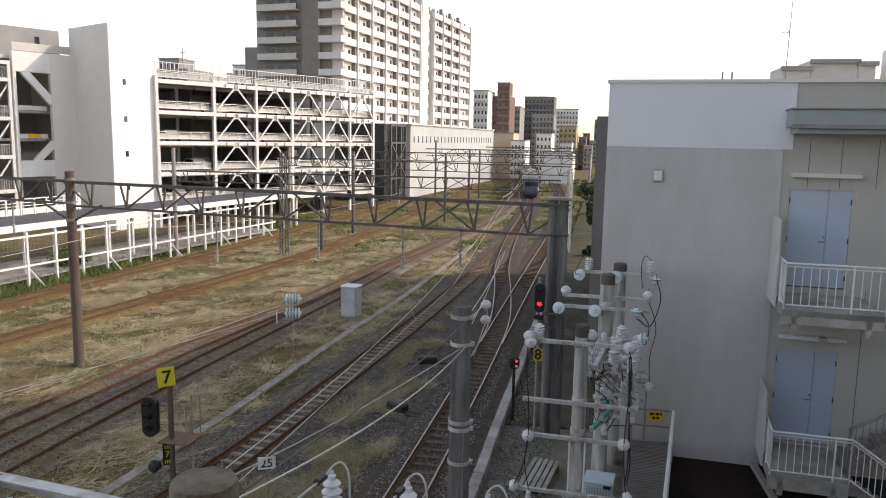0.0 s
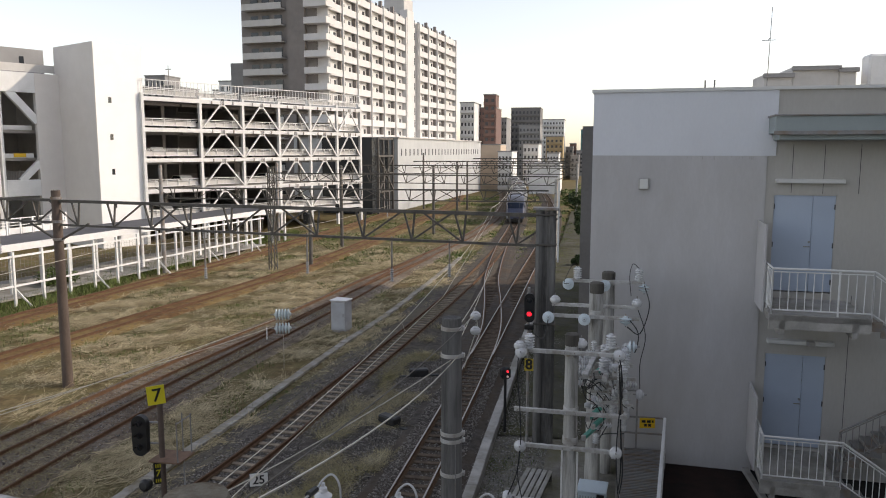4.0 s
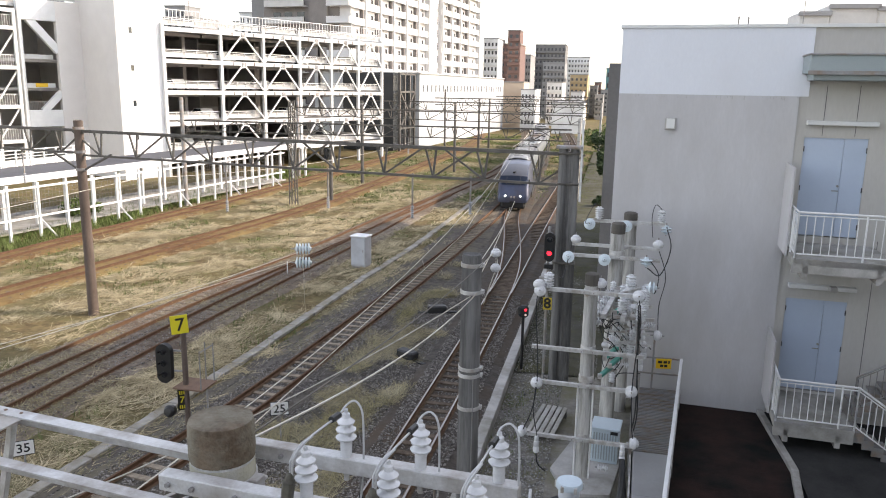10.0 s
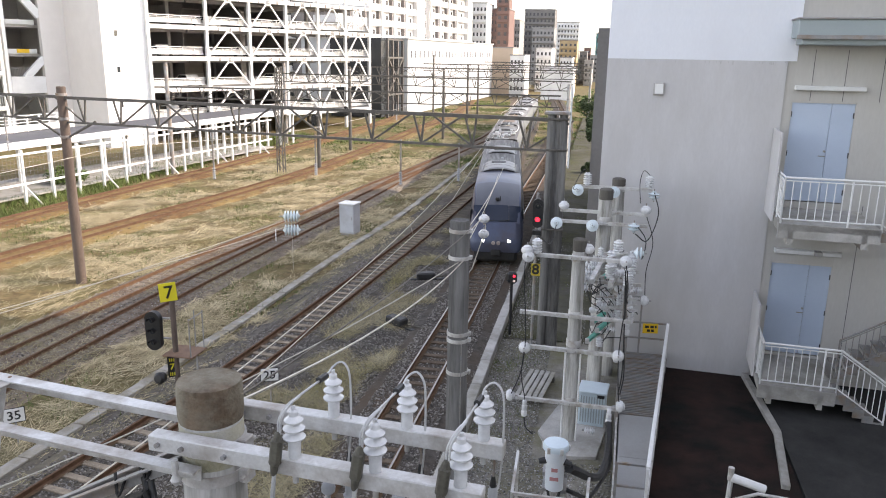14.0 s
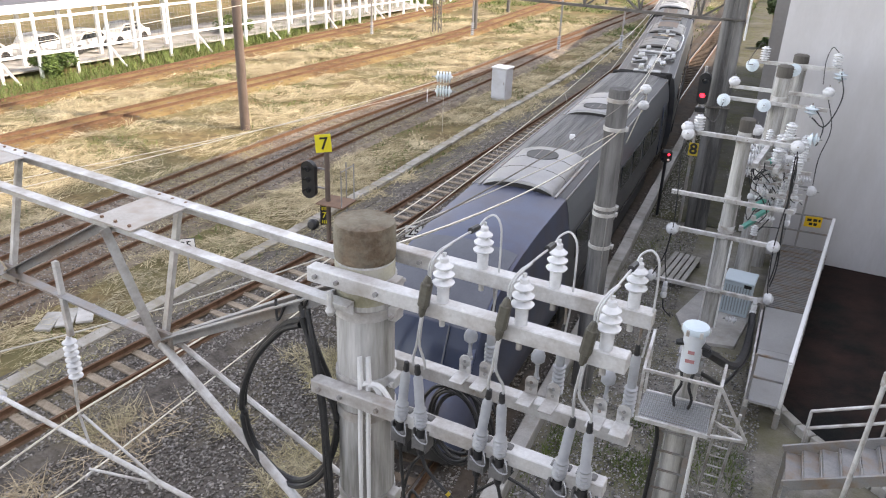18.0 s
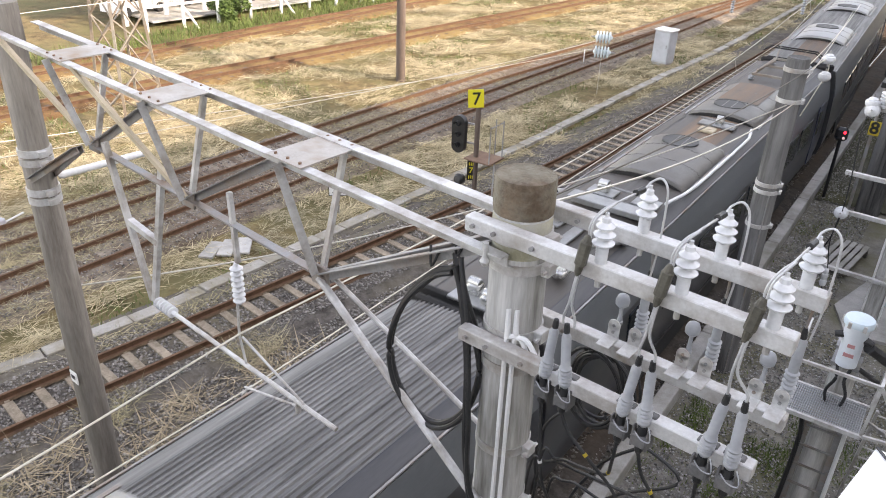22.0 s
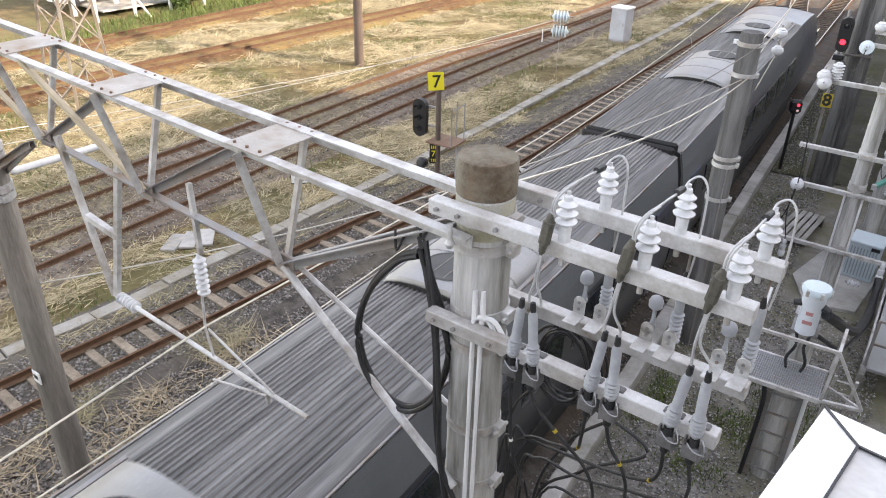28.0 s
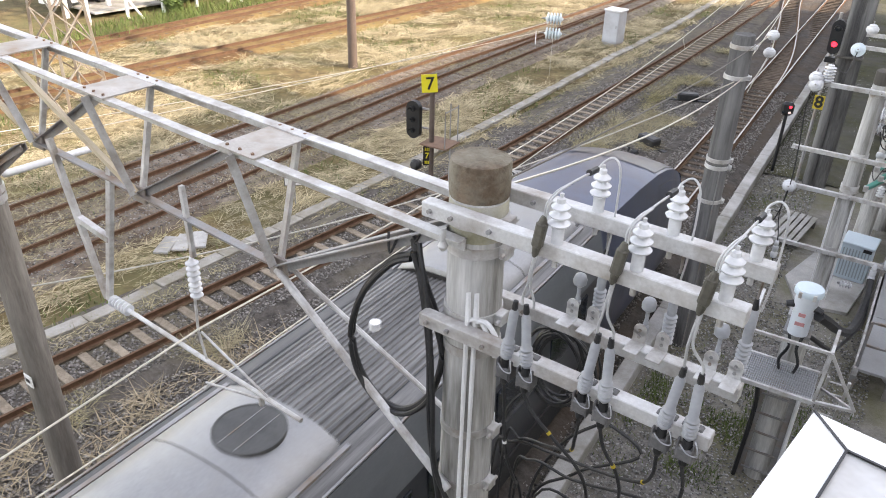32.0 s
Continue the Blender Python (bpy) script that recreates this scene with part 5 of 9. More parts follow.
M["clamp_dark"] = surf("dark_steel_clamp", (0.1, 0.1, 0.1), (0.2, 0.195, 0.19), 4.0, 0.6, 0.3, 0.08, 50)
M["red_tape"] = plain("red_tape", (0.5, 0.04, 0.05), 0.5)
for u, lean, run in ((0.46, 5, [(0.47, -0.3, 6.9), (0.5, -0.28, 6.5), (0.52, -0.15, 6.15), (0.4, 0.12, 5.8), (0.28, 0.32, 5.2), (0.27, 0.35, 2.5), (0.4, 0.6, -0.1)]),
                     (0.61, -5, [(0.68, -0.31, 6.98), (0.86, -0.31, 6.84), (1.02, -0.28, 6.68), (1.08, -0.2, 6.42), (0.95, 0.1, 5.9), (0.6, 0.5, 4.8), (0.45, 0.8, 2.5), (0.7, 1.1, -0.1)]),
                     (1.0, 6, [(0.98, -0.28, 6.9), (0.88, -0.1, 6.6), (0.62, 0.1, 6.35), (0.34, 0.24, 6.15), (0.16, 0.3, 5.8), (0.14, 0.3, 2.5), (0.2, 0.5, -0.1)]),
                     (1.14, -2, [(1.18, -0.3, 6.95), (1.27, -0.28, 6.8), (1.3, -0.22, 6.58), (1.2, 0.0, 6.2), (0.85, 0.3, 5.75), (0.4, 0.4, 5.3), (0.33, 0.42, 2.5), (0.5, 0.9, -0.1)]),
                     (1.5, 6, [(1.49, -0.28, 6.9), (1.38, -0.16, 6.68), (1.05, 0.0, 6.45), (0.6, 0.15, 6.25), (0.25, 0.27, 6.05), (0.05, 0.33, 5.6), (0.02, 0.33, 2.5), (-0.1, 0.5, -0.1)]),
                     (1.65, -1, [(1.68, -0.3, 6.9), (1.6, -0.2, 6.66), (1.25, 0.02, 6.35), (0.8, 0.2, 6.05), (0.4, 0.33, 5.9), (0.2, 0.42, 5.4), (0.2, 0.42, 2.5), (0.1, 0.9, -0.1)])):
    cable_head(u, lean, run)


def arrester(u):
    """Bracketed bell insulator pair on the lower back arm."""
    t = thing("surge_arrester", NP @ Matrix.Translation((u, 0.26, 7.36)), "grey surge arrester on steel angle brackets", "surge arrester", "surge arresters")
    for dx in (-0.075, 0.075):
        bm = B()
        box(bm, (dx, -0.045, 0.008), (0.095, 0.15, 0.012), bevel=0.003)
        box(bm, (dx, 0.03, 0.055), (0.085, 0.012, 0.09), bevel=0.003)
        rod(bm, (dx, 0.024, 0.1), (dx, 0.036, 0.1), 0.0425, seg=20)
        b_ = part("angle_bracket", bm, M["galv"], t)
        for dz in (0.05, 0.1):
            bm = B()
            rod(bm, (dx, 0.018, dz), (dx, 0.045, dz), 0.012, seg=6)
            part("bolt", bm, M["galv_dull"], b_)
    bm = B()
    lathe(bm, [(0.012, 0.02), (0.012, 0.1), (0.022, 0.105), (0.022, 0.13), (0.014, 0.135), (0.018, 0.15), (0.013, 0.165), (0.013, 0.235), (0.026, 0.245), (0.044, 0.262), (0.047, 0.295), (0.036, 0.325), (0.015, 0.34), (0, 0.342)], 14, Matrix.Translation((-0.055, 0.05, 0)))
    part("bell", bm, M["porcelain_grey"], t, "grey bell insulator on a threaded stalk", smooth=True)
    bm = B()
    prof = [(0.018, 0.02)]
    for k in range(7):
        z = 0.05 + k * 0.032
        prof += [(0.028, z), (0.042, z + 0.008), (0.042, z + 0.012), (0.028, z + 0.02)]
    prof += [(0.03, 0.29), (0.03, 0.47), (0.018, 0.49)]
    lathe(bm, prof, 14, Matrix.Translation((0.085, 0.07, 0)))
    part("ribbed_body", bm, M["porcelain_grey"], t, smooth=True)
    bm = B()
    lathe(bm, [(0.017, 0.48), (0.021, 0.5), (0.012, 0.56), (0, 0.565)], 10, Matrix.Translation((0.085, 0.07, 0)))
    part("boot", bm, M["rubber"], t, "black rubber boot")
    bm = B()
    sweep(bm, smooth_path([(0.085, 0.07, 0.54), (0.09, 0.06, 0.62), (0.1, 0.02, 0.7), (0.11, -0.01, 0.78)], 4), 0.008, 6)
    part("lead", bm, M["galv_dull"], t)


for u in (0.68, 1.16, 1.62):
    arrester(u)
# coil of black cable hanging off the pole, and cables down the shaft
coil = thing("cable_coil", NP, "coil of thick black cable hanging from the brace", "cable")
LOOP = [(-0.44, 7.66), (-0.62, 7.55), (-0.88, 7.22), (-1.03, 6.82), (-0.98, 6.45), (-0.76, 6.23), (-0.5, 6.25), (-0.26, 6.53), (-0.16, 6.94), (-0.22, 7.22), (-0.32, 7.45), (-0.42, 7.72)]
for k in range(2):
    bm = B()
    sweep(bm, smooth_path([(u + 0.02 * k, -0.12 - 0.045 * k, z - 0.012 * k) for u, z in LOOP], 6), 0.027 - 0.006 * k, 8)
    part("cable_turn", bm, M["rubber"], coil)
bm = B()
sweep(bm, smooth_path([(-0.5, -0.05, 7.86), (-0.42, -0.12, 7.72), (-0.28, -0.2, 7.4), (-0.2, -0.23, 7.0), (-0.16, -0.25, 6.3), (-0.05, -0.27, 5.7), (0.05, -0.27, 5.0), (0.05, -0.27, 2.0)], 6), 0.026, 8)
sweep(bm, smooth_path([(-0.45, -0.05, 7.86), (-0.36, -0.14, 7.7), (-0.22, -0.22, 7.3), (-0.14, -0.26, 6.6), (-0.1, -0.27, 6.0), (0.1, -0.28, 5.6), (0.16, -0.27, 5.2), (0.1, -0.26, 2.0)], 6), 0.02, 8)
part("down_cable", bm, M["rubber"], coil)
for u, z in ((-0.62, 7.62), (-0.4, 7.78)):
    bm = B()
    sweep(bm, smooth_path([(u - 0.05, -0.1, z + 0.13), (u, -0.15, z), (u + 0.05, -0.12, z + 0.13)], 4), 0.01, 6)
    part("tie", bm, M["rubber"], coil)
# heap of cables at the pole's foot
heap = thing("cable_heap", Matrix(), "tangle of black cables hanging and lying at the pole", "cable")
hr = random.Random(3)
for k in range(9):
    bm = B()
    cx, cy, a0, rr = -1.6 + hr.uniform(-0.4, 0.6), 5.6 + hr.uniform(-0.8, 1.2), hr.uniform(0, 6), hr.uniform(0.45, 0.95)
    m_ = 9
    pts = [(cx + rr * (1 + 0.25 * math.sin(i * 1.3 + k)) * math.cos(a0 + i * 0.6), cy + rr * 1.2 * math.sin(a0 + i * 0.6), -0.1 if i in (0, m_ - 1) else 0.05 + 0.16 * hr.random()) for i in range(m_)]
    sweep(bm, smooth_path(pts, 6), hr.choice((0.011, 0.013, 0.015)), 7)
    part("cable", bm, M["rubber"], heap)
bun = thing("cable_bundle", NP, "coil of thin black cable hanging below the back arm", "cable")
for k in range(7):
    bm = B()
    cu, cz, ru, rz, a0 = 0.47 + hr.uniform(-0.05, 0.05), 6.76 + hr.uniform(-0.05, 0.05), hr.uniform(0.2, 0.27), hr.uniform(0.27, 0.36), hr.uniform(0, 6)
    pts = [(cu + ru * math.cos(a0 + 0.57 * i), 0.42 + 0.025 * k + 0.03 * math.sin(0.57 * i + k), cz + rz * math.sin(a0 + 0.57 * i)) for i in range(12)]
    sweep(bm, smooth_path(pts, 4), hr.choice((0.011, 0.013, 0.015)), 7)
    part("cable_turn", bm, M["rubber"], bun)
for u in (0.4, 0.55):
    bm = B()
    sweep(bm, smooth_path([(u, 0.33, 7.24), (u, 0.4, 7.12), (u, 0.5, 7.02), (u, 0.56, 7.1), (u, 0.4, 7.2), (u, 0.33, 7.24)], 4), 0.008, 6)
    part("tie", bm, M["rubber"], bun)
for k, (u0, u1, z1) in enumerate(((0.68, 0.95, 6.55), (0.6, 1.2, 6.35), (0.3, 0.1, 6.2))):
    bm = B()
    sweep(bm, smooth_path([(0.47 + (u0 - 0.47) * 0.9, 0.5, 6.6), (u0, 0.5, 6.5), (u1, 0.45, z1), (u1 * 0.6, 0.45, z1 - 0.5), (0.3, 0.5, 5.0), (0.3, 0.5, 2.0), (0.2 + 0.1 * k, 0.7, -0.1)], 7), 0.013, 7)
    part("cable", bm, M["rubber"], bun)

# ---- triangular lattice beam ----
tr = thing("lattice_beam", NP, "galvanised triangular lattice beam spanning the tracks", "lattice beam")
for v, u1 in ((-0.26, 0.06), (0.26, -0.1)):
    bm = B()
    angle_bar(bm, (-7.12, v, 8.245), (u1, v, 8.03 if v > 0 else 7.985), 0.1 if v > 0 else 0.085, 0.012, 1)
    part("top_chord", bm, M["galv"], tr)
NODES = [(-1.98, 6.97), (-3.89, 7.06), (-5.66, 7.17)]
bm = B()
angle_bar(bm, (-5.8, 0, 7.175), (-1.9, 0, 6.96), 0.085, 0.012)
part("bottom_chord", bm, M["galv_dull"], tr)
for u in (-1.97, -3.85, -5.58):
    zt = 8.01 - 0.034 * u
    bm = B()
    box(bm, (u, 0, zt), (0.4, 0.64, 0.012), Matrix.Translation((u, 0, zt)) @ Matrix.Rotation(0.034, 4, "Y") @ Matrix.Translation((-u, 0, -zt)))
    pl = part("tie_plate", bm, surf("stained_plate", (0.36, 0.33, 0.29), (0.52, 0.49, 0.45), 3.0, 0.6, 0.3, 0.08, 40, c3=(0.3, 0.22, 0.15), s3=2.5, amt3=0.2), tr, "flat rust-stained tie plate")
    for dx in (-0.14, 0, 0.14):
        for v in (-0.27, 0.27):
            bm = B()
            rod(bm, (u + dx, v, zt - 0.034 * dx), (u + dx, v, zt - 0.034 * dx + 0.02), 0.014, seg=6)
            part("bolt", bm, M["rust"], pl)
for u, z in NODES:
    for v in (-0.26, 0.26):
        bm = B()
        angle_bar(bm, (u, v * 0.1, z + 0.02), (u - 0.1 if v < 0 else u + 0.06, v, 7.955 - 0.035 * u), 0.065, 0.01)
        part("web_post", bm, M["galv"], tr)
for (u, z), e in ((NODES[1], (-2.2, 0, 8.05)), (NODES[2], (-4.05, 0, 8.12))):
    bm = B()
    angle_bar(bm, (u, 0, z + 0.02), e, 0.075, 0.01)
    part("web_diagonal", bm, M["galv_dull"], tr)
for (u, z) in (NODES[1], NODES[2]):
    bm = B()
    bar(bm, (u + 0.02, -0.03, z + 0.03), (u - 1.4, -0.24, 7.95 - 0.035 * (u - 1.4)), 0.05)
    part("tan_brace", bm, M["tan_steel"], tr, "tan painted brace")
bm = B()
angle_bar(bm, (-1.95, -0.02, 6.98), (-0.12, -0.18, 8.0), 0.075, 0.01)
angle_bar(bm, (-1.95, 0.04, 6.98), (-0.2, 0.1, 7.95), 0.075, 0.01)
part("end_brace", bm, M["galv_dull"], tr)
bm = B()
rod(bm, (-1.97, -0.02, 6.93), (0.02, -0.25, 5.82), 0.035, seg=10)
part("stay_strut", bm, M["galv"], tr, "tubular stay strut")
bm = B()
rod(bm, (-1.9, 0.06, 6.95), (-0.15, 0.22, 6.0), 0.022, seg=8)
part("stay_rod", bm, M["galv"], tr)
bm = B()
box(bm, (-1.97, 0, 6.95), (0.22, 0.03, 0.2), bevel=0.01)
box(bm, (-3.89, 0, 7.06), (0.22, 0.03, 0.18), bevel=0.01)
box(bm, (-5.66, 0, 7.17), (0.22, 0.03, 0.18), bevel=0.01)
part("node_plate", bm, M["galv_dull"], tr)

# hanger, insulated registration tube and drop insulator
hg = thing("registration_arm", NP, "galvanised hanger with insulated registration tube", "registration arm")
bm = B()
bar(bm, (-5.3, -0.05, 7.3), (-4.92, 0, 5.46), 0.06)
part("hanger_leg", bm, M["galv"], hg)
bm = B()
bar(bm, (-4.4, 0.05, 7.2), (-4.88, 0, 5.46), 0.06)
part("hanger_leg", bm, M["galv"], hg)
bm = B()
bar(bm, (-5.1, -0.02, 6.42), (-4.64, 0.02, 6.3), 0.07)
part("hanger_tie", bm, M["galv"], hg)
bm = B()
prof = [(0.03, 0)]
for k in range(6):
    z = 0.02 + k * 0.055
    prof += [(0.03, z), (0.03, z + 0.008), (0.068, z + 0.012), (0.068, z + 0.026), (0.03, z + 0.03), (0.03, z + 0.05)]
prof += [(0.028, 0.38)]
mm = Matrix.Translation((-4.84, 0, 5.47)) @ (Vector((2.97, 0, -0.16)).to_track_quat("Z", "Y").to_matrix().to_4x4())
lathe(bm, prof, 14, mm)
part("rod_insulator", bm, M["porcelain"], hg, "white ribbed rod insulator")
bm = B()
rod(bm, (-4.55, 0, 5.455), (-1.85, 0, 5.31), 0.026, seg=10)
part("registration_tube", bm, M["galv"], hg)
bm = B()
bar(bm, (-3.18, 0, 7.35), (-3.16, 0, 6.62), 0.045)
part("drop_bar", bm, M["galv"], hg)
bm = B()
rod(bm, (-3.24, 0, 6.13), (-3.27, 0, 5.72), 0.014, seg=8)
part("drop_rod", bm, M["galv"], hg)
bm = B()
prof = [(0.02, 0)]
for k in range(7):
    z = 0.03 + k * 0.06
    prof += [(0.03, z), (0.066, z + 0.016), (0.064, z + 0.026), (0.032, z + 0.046)]
prof += [(0.02, 0.47)]
lathe(bm, prof, 16, Matrix.Translation((-3.2, 0, 6.13)))
part("string_insulator", bm, M["porcelain"], hg, "white seven-shed string insulator", smooth=True)
bm = B()
rod(bm, (-3.27, 0, 5.72), (-3.2, 0, 5.4), 0.013, seg=6)
rod(bm, (-3.22, 0, 5.73), (-2.3, 0, 5.36), 0.013, seg=6)
rod(bm, (-3.12, -0.1, 5.2), (-2.38, -0.03, 5.32), 0.014, seg=6)
rod(bm, (-3.05, -0.2, 5.2), (-3.15, 0.0, 5.14), 0.014, seg=6)
box(bm, (-2.4, 0, 5.27), (0.05, 0.05, 0.14), bevel=0.01)
part("steady_arm", bm, M["galv"], hg)

# second concrete mast that carries the far end of the beam
mp = thing("concrete_mast", NP @ Matrix.Translation((-7.16, -0.05, 0)), "brown weathered concrete mast with steel bands", "mast")
bm = B()
lathe(bm, [(0.215, -0.4), (0.172, 8.5), (0, 8.52)], 24)
part("shaft", bm, M["mast_grey"], mp, smooth=True)
for z in (6.72, 6.6, 6.2, 6.08):
    bm = B()
    lathe(bm, [(0.17, z - 0.045), (0.2, z - 0.045), (0.2, z + 0.045), (0.17, z + 0.045)], 20)
    box(bm, (0.215, 0, z), (0.06, 0.12, 0.08), bevel=0.006)
    part("steel_band", bm, M["galv"], mp)
bm = B()
box(bm, (0.06, -0.195, 3.35), (0.19, 0.02, 0.2), bevel=0.008)
part("number_plate", bm, M["white"], mp, "small white plate")
bm = B()
box(bm, (0.06, -0.209, 3.36), (0.1, 0.006, 0.06))
part("plate_mark", bm, M["black"], mp)
bm = B()
angle_bar(bm, (0.1, -0.2, 6.42), (1.42, -0.14, 7.16), 0.07, 0.01)
angle_bar(bm, (0.1, 0.1, 6.42), (1.42, -0.08, 7.16), 0.07, 0.01)
part("knee_brace", bm, M["galv_dull"], mp)
bm = B()
prof = [(0.02, 0)]
for k in range(17):
    z = 0.03 + k * 0.07
    prof += [(0.046, z), (0.05, z + 0.02), (0.046, z + 0.05)]
prof += [(0.02, 1.26)]
lathe(bm, prof, 12, Matrix.Translation((-0.02, 0.22, 6.3)) @ Vector((0.03, 1, 0.0)).to_track_quat("Z", "Y").to_matrix().to_4x4())
part("strain_insulator", bm, M["white_steel"], mp, "long pale strain insulator", smooth=True)

# ---- overhead wires of the main line ----
cat = thing("overhead_wire", Matrix(), "contact and messenger wire over the main line", "overhead wire")
SUP = [(-20, -6.6), (4.13, -5.42), (26.8, -5.25), (62, -7.9), (100, -10.2), (140, -12.8), (190, -19), (300, -39)]
bm = B()
for (y0, x0), (y1, x1) in zip(SUP, SUP[1:]):
    sweep(bm, sag((x0, y0, 5.78), (x1, y1, 5.78), 0.42), 0.011 if y0 < 60 else 0.02, 5)
part("messenger_wire", bm, M["wire"], cat)
bm = B()
sweep(bm, [(x + 0.1, y, 5.16) for y, x in SUP], 0.009, 5)
part("contact_wire", bm, M["wire"], cat)
bm = B()
for (y0, x0), (y1, x1) in zip(SUP[:4], SUP[1:5]):
    n = int((y1 - y0) / 5)
    for i in range(1, n):
        f = i / n
        x, y = x0 + (x1 - x0) * f, y0 + (y1 - y0) * f
        rod(bm, (x + 0.1, y, 5.16), (x, y, 5.78 - 0.42 * 4 * f * (1 - f)), 0.004, seg=4)
part("dropper", bm, M["wire"], cat)["kind"] = "stuff"


def wire(pts, r, label, mat="wire"):
    bm = B()
    for p, q, d in pts:
        sweep(bm, sag(p, q, d), r, 5)
    return solid("line_wire", bm, M[mat], label, "wire")


wire([((-26, -18, 6.6), (-20.6, 30, 6.2), 0.8), ((-20.6, 30, 6.2), (-16.3, 72, 6.2), 0.8)], 0.012, "pale wire strung over the straw sidings")
wire([((-19.5, -12, 5.6), (-14.6, 34.4, 2.4), 0.6)], 0.012, "pale stay wire to the insulators beside the cabinet")
wire([((-22.5, -12, 5.6), (-14.7, 34.4, 2.0), 0.6)], 0.012, "lower pale stay wire beside the cabinet")
wire([((-2.6, 15.3, 6.2), (-2.5, 4.1, 8.0), 0.25)], 0.012, "wire from the pole cap to the next post")
wire([((-2.6, 15.3, 6.2), (-9.5, 4.3, 4.7), 0.5)], 0.012, "guy wire from the post to the mast")
wire([((-2.75, 15.3, 6.6), (-4.2, 34, 5.4), 0.2), ((-2.75, 15.3, 6.2), (-4.4, 34, 5.1), 0.2)], 0.012, "strain wires from the post along the main line")
wire([((-2.45, 15.25, 6.9), (-2.3, 4.2, 8.1), 0.1)], 0.008, "thin lead between pole and post", "wire_dark")

# ---- shared insulator shapes ----
def shed_profile(n, r0, r1, pitch, z0=0.0):
    prof = [(r0, z0)]
    for k in range(n):
        z = z0 + pitch * (k + 0.15)
        prof += [(r0, z), (r1, z + pitch * 0.25), (r1 * 0.97, z + pitch * 0.42), (r0, z + pitch * 0.75)]
    return prof + [(r0, z0 + pitch * (n + 0.3)), (0, z0 + pitch * (n + 0.3))]


def ins_mesh(kind):
    bm = B()
    if kind == "ball":
        lathe(bm, [(0.05, -0.12), (0.11, -0.11), (0.155, -0.05), (0.165, 0.0), (0.14, 0.06), (0.10, 0.075), (0.11, 0.09), (0.075, 0.12), (0.03, 0.13), (0, 0.14)], 20)
        return mesh_of("porcelain", bm, M["porcelain"], True)
    if kind == "disc":
        lathe(bm, [(0.03, -0.16), (0.05, -0.12), (0.16, -0.07), (0.175, -0.05), (0.06, -0.03), (0.06, -0.01), (0.165, 0.03), (0.18, 0.05), (0.07, 0.08), (0.06, 0.13), (0, 0.14)], 20)
        return mesh_of("porcelain", bm, M["glass_ins"], True)
    if kind == "post":
        lathe(bm, [(0.08, -0.03)] + shed_profile(5, 0.07, 0.135, 0.07), 18)
        return mesh_of("porcelain", bm, M["porcelain"], True)
    if kind == "small":
        lathe(bm, shed_profile(4, 0.045, 0.095, 0.065), 14)
        return mesh_of("porcelain", bm, M["porcelain"], True)
    lathe(bm, [(0.035, -0.25), (0.07, -0.24), (0.085, -0.2), (0.085, -0.1), (0.06, -0.07), (0.075, -0.05), (0.075, 0.08), (0.05, 0.1), (0.062, 0.12), (0.062, 0.2), (0.035, 0.24), (0, 0.25)], 14)
    return mesh_of("porcelain", bm, M["porcelain"], True)


INS = {k: ins_mesh(k) for k in ("ball", "disc", "post", "small", "bottle")}
bm = B()
rod(bm, (0, 0, -0.2), (0, 0, 0.2), 0.02, seg=6)
INS_PIN = mesh_of("fitting", bm, M["galv_dull"])
bm = B()
rod(bm, (0, 0, -0.06), (0, 0, 0.03), 0.03, seg=8)
INS_CAP = mesh_of("fitting", bm, M["galv_dull"])
INS_LABEL = {"ball": "round white porcelain strain insulator", "disc": "pale blue two-disc strain insulator", "post": "white five-shed post insulator on a steel arm",
             "small": "small white ribbed switch insulator", "bottle": "white bottle-shaped cable head on the arm"}


def insulator(kind, m, group="switchgear insulators"):
    t = thing("insulator", m, INS_LABEL[kind], "insulator", group)
    for me in (INS[kind], INS_PIN if kind in ("ball", "disc") else INS_CAP):
        o = new(me.name, me)
        o.parent = t
    return t


def T(x, y, z, axis=""):
    m = Matrix.Translation((x, y, z))
    if axis == "x":
        m = m @ Matrix.Rotation(radians(90), 4, "Y")
    elif axis == "y":
        m = m @ Matrix.Rotation(radians(75), 4, "X")
    return m


def lead(pts, r=0.012, label="black jumper cable between the insulators", mat="rubber"):
    bm = B()
    sweep(bm, smooth_path(pts, 5), r, 6)
    return solid("jumper_cable", bm, M[mat], label, "cable", group="switchgear cables")


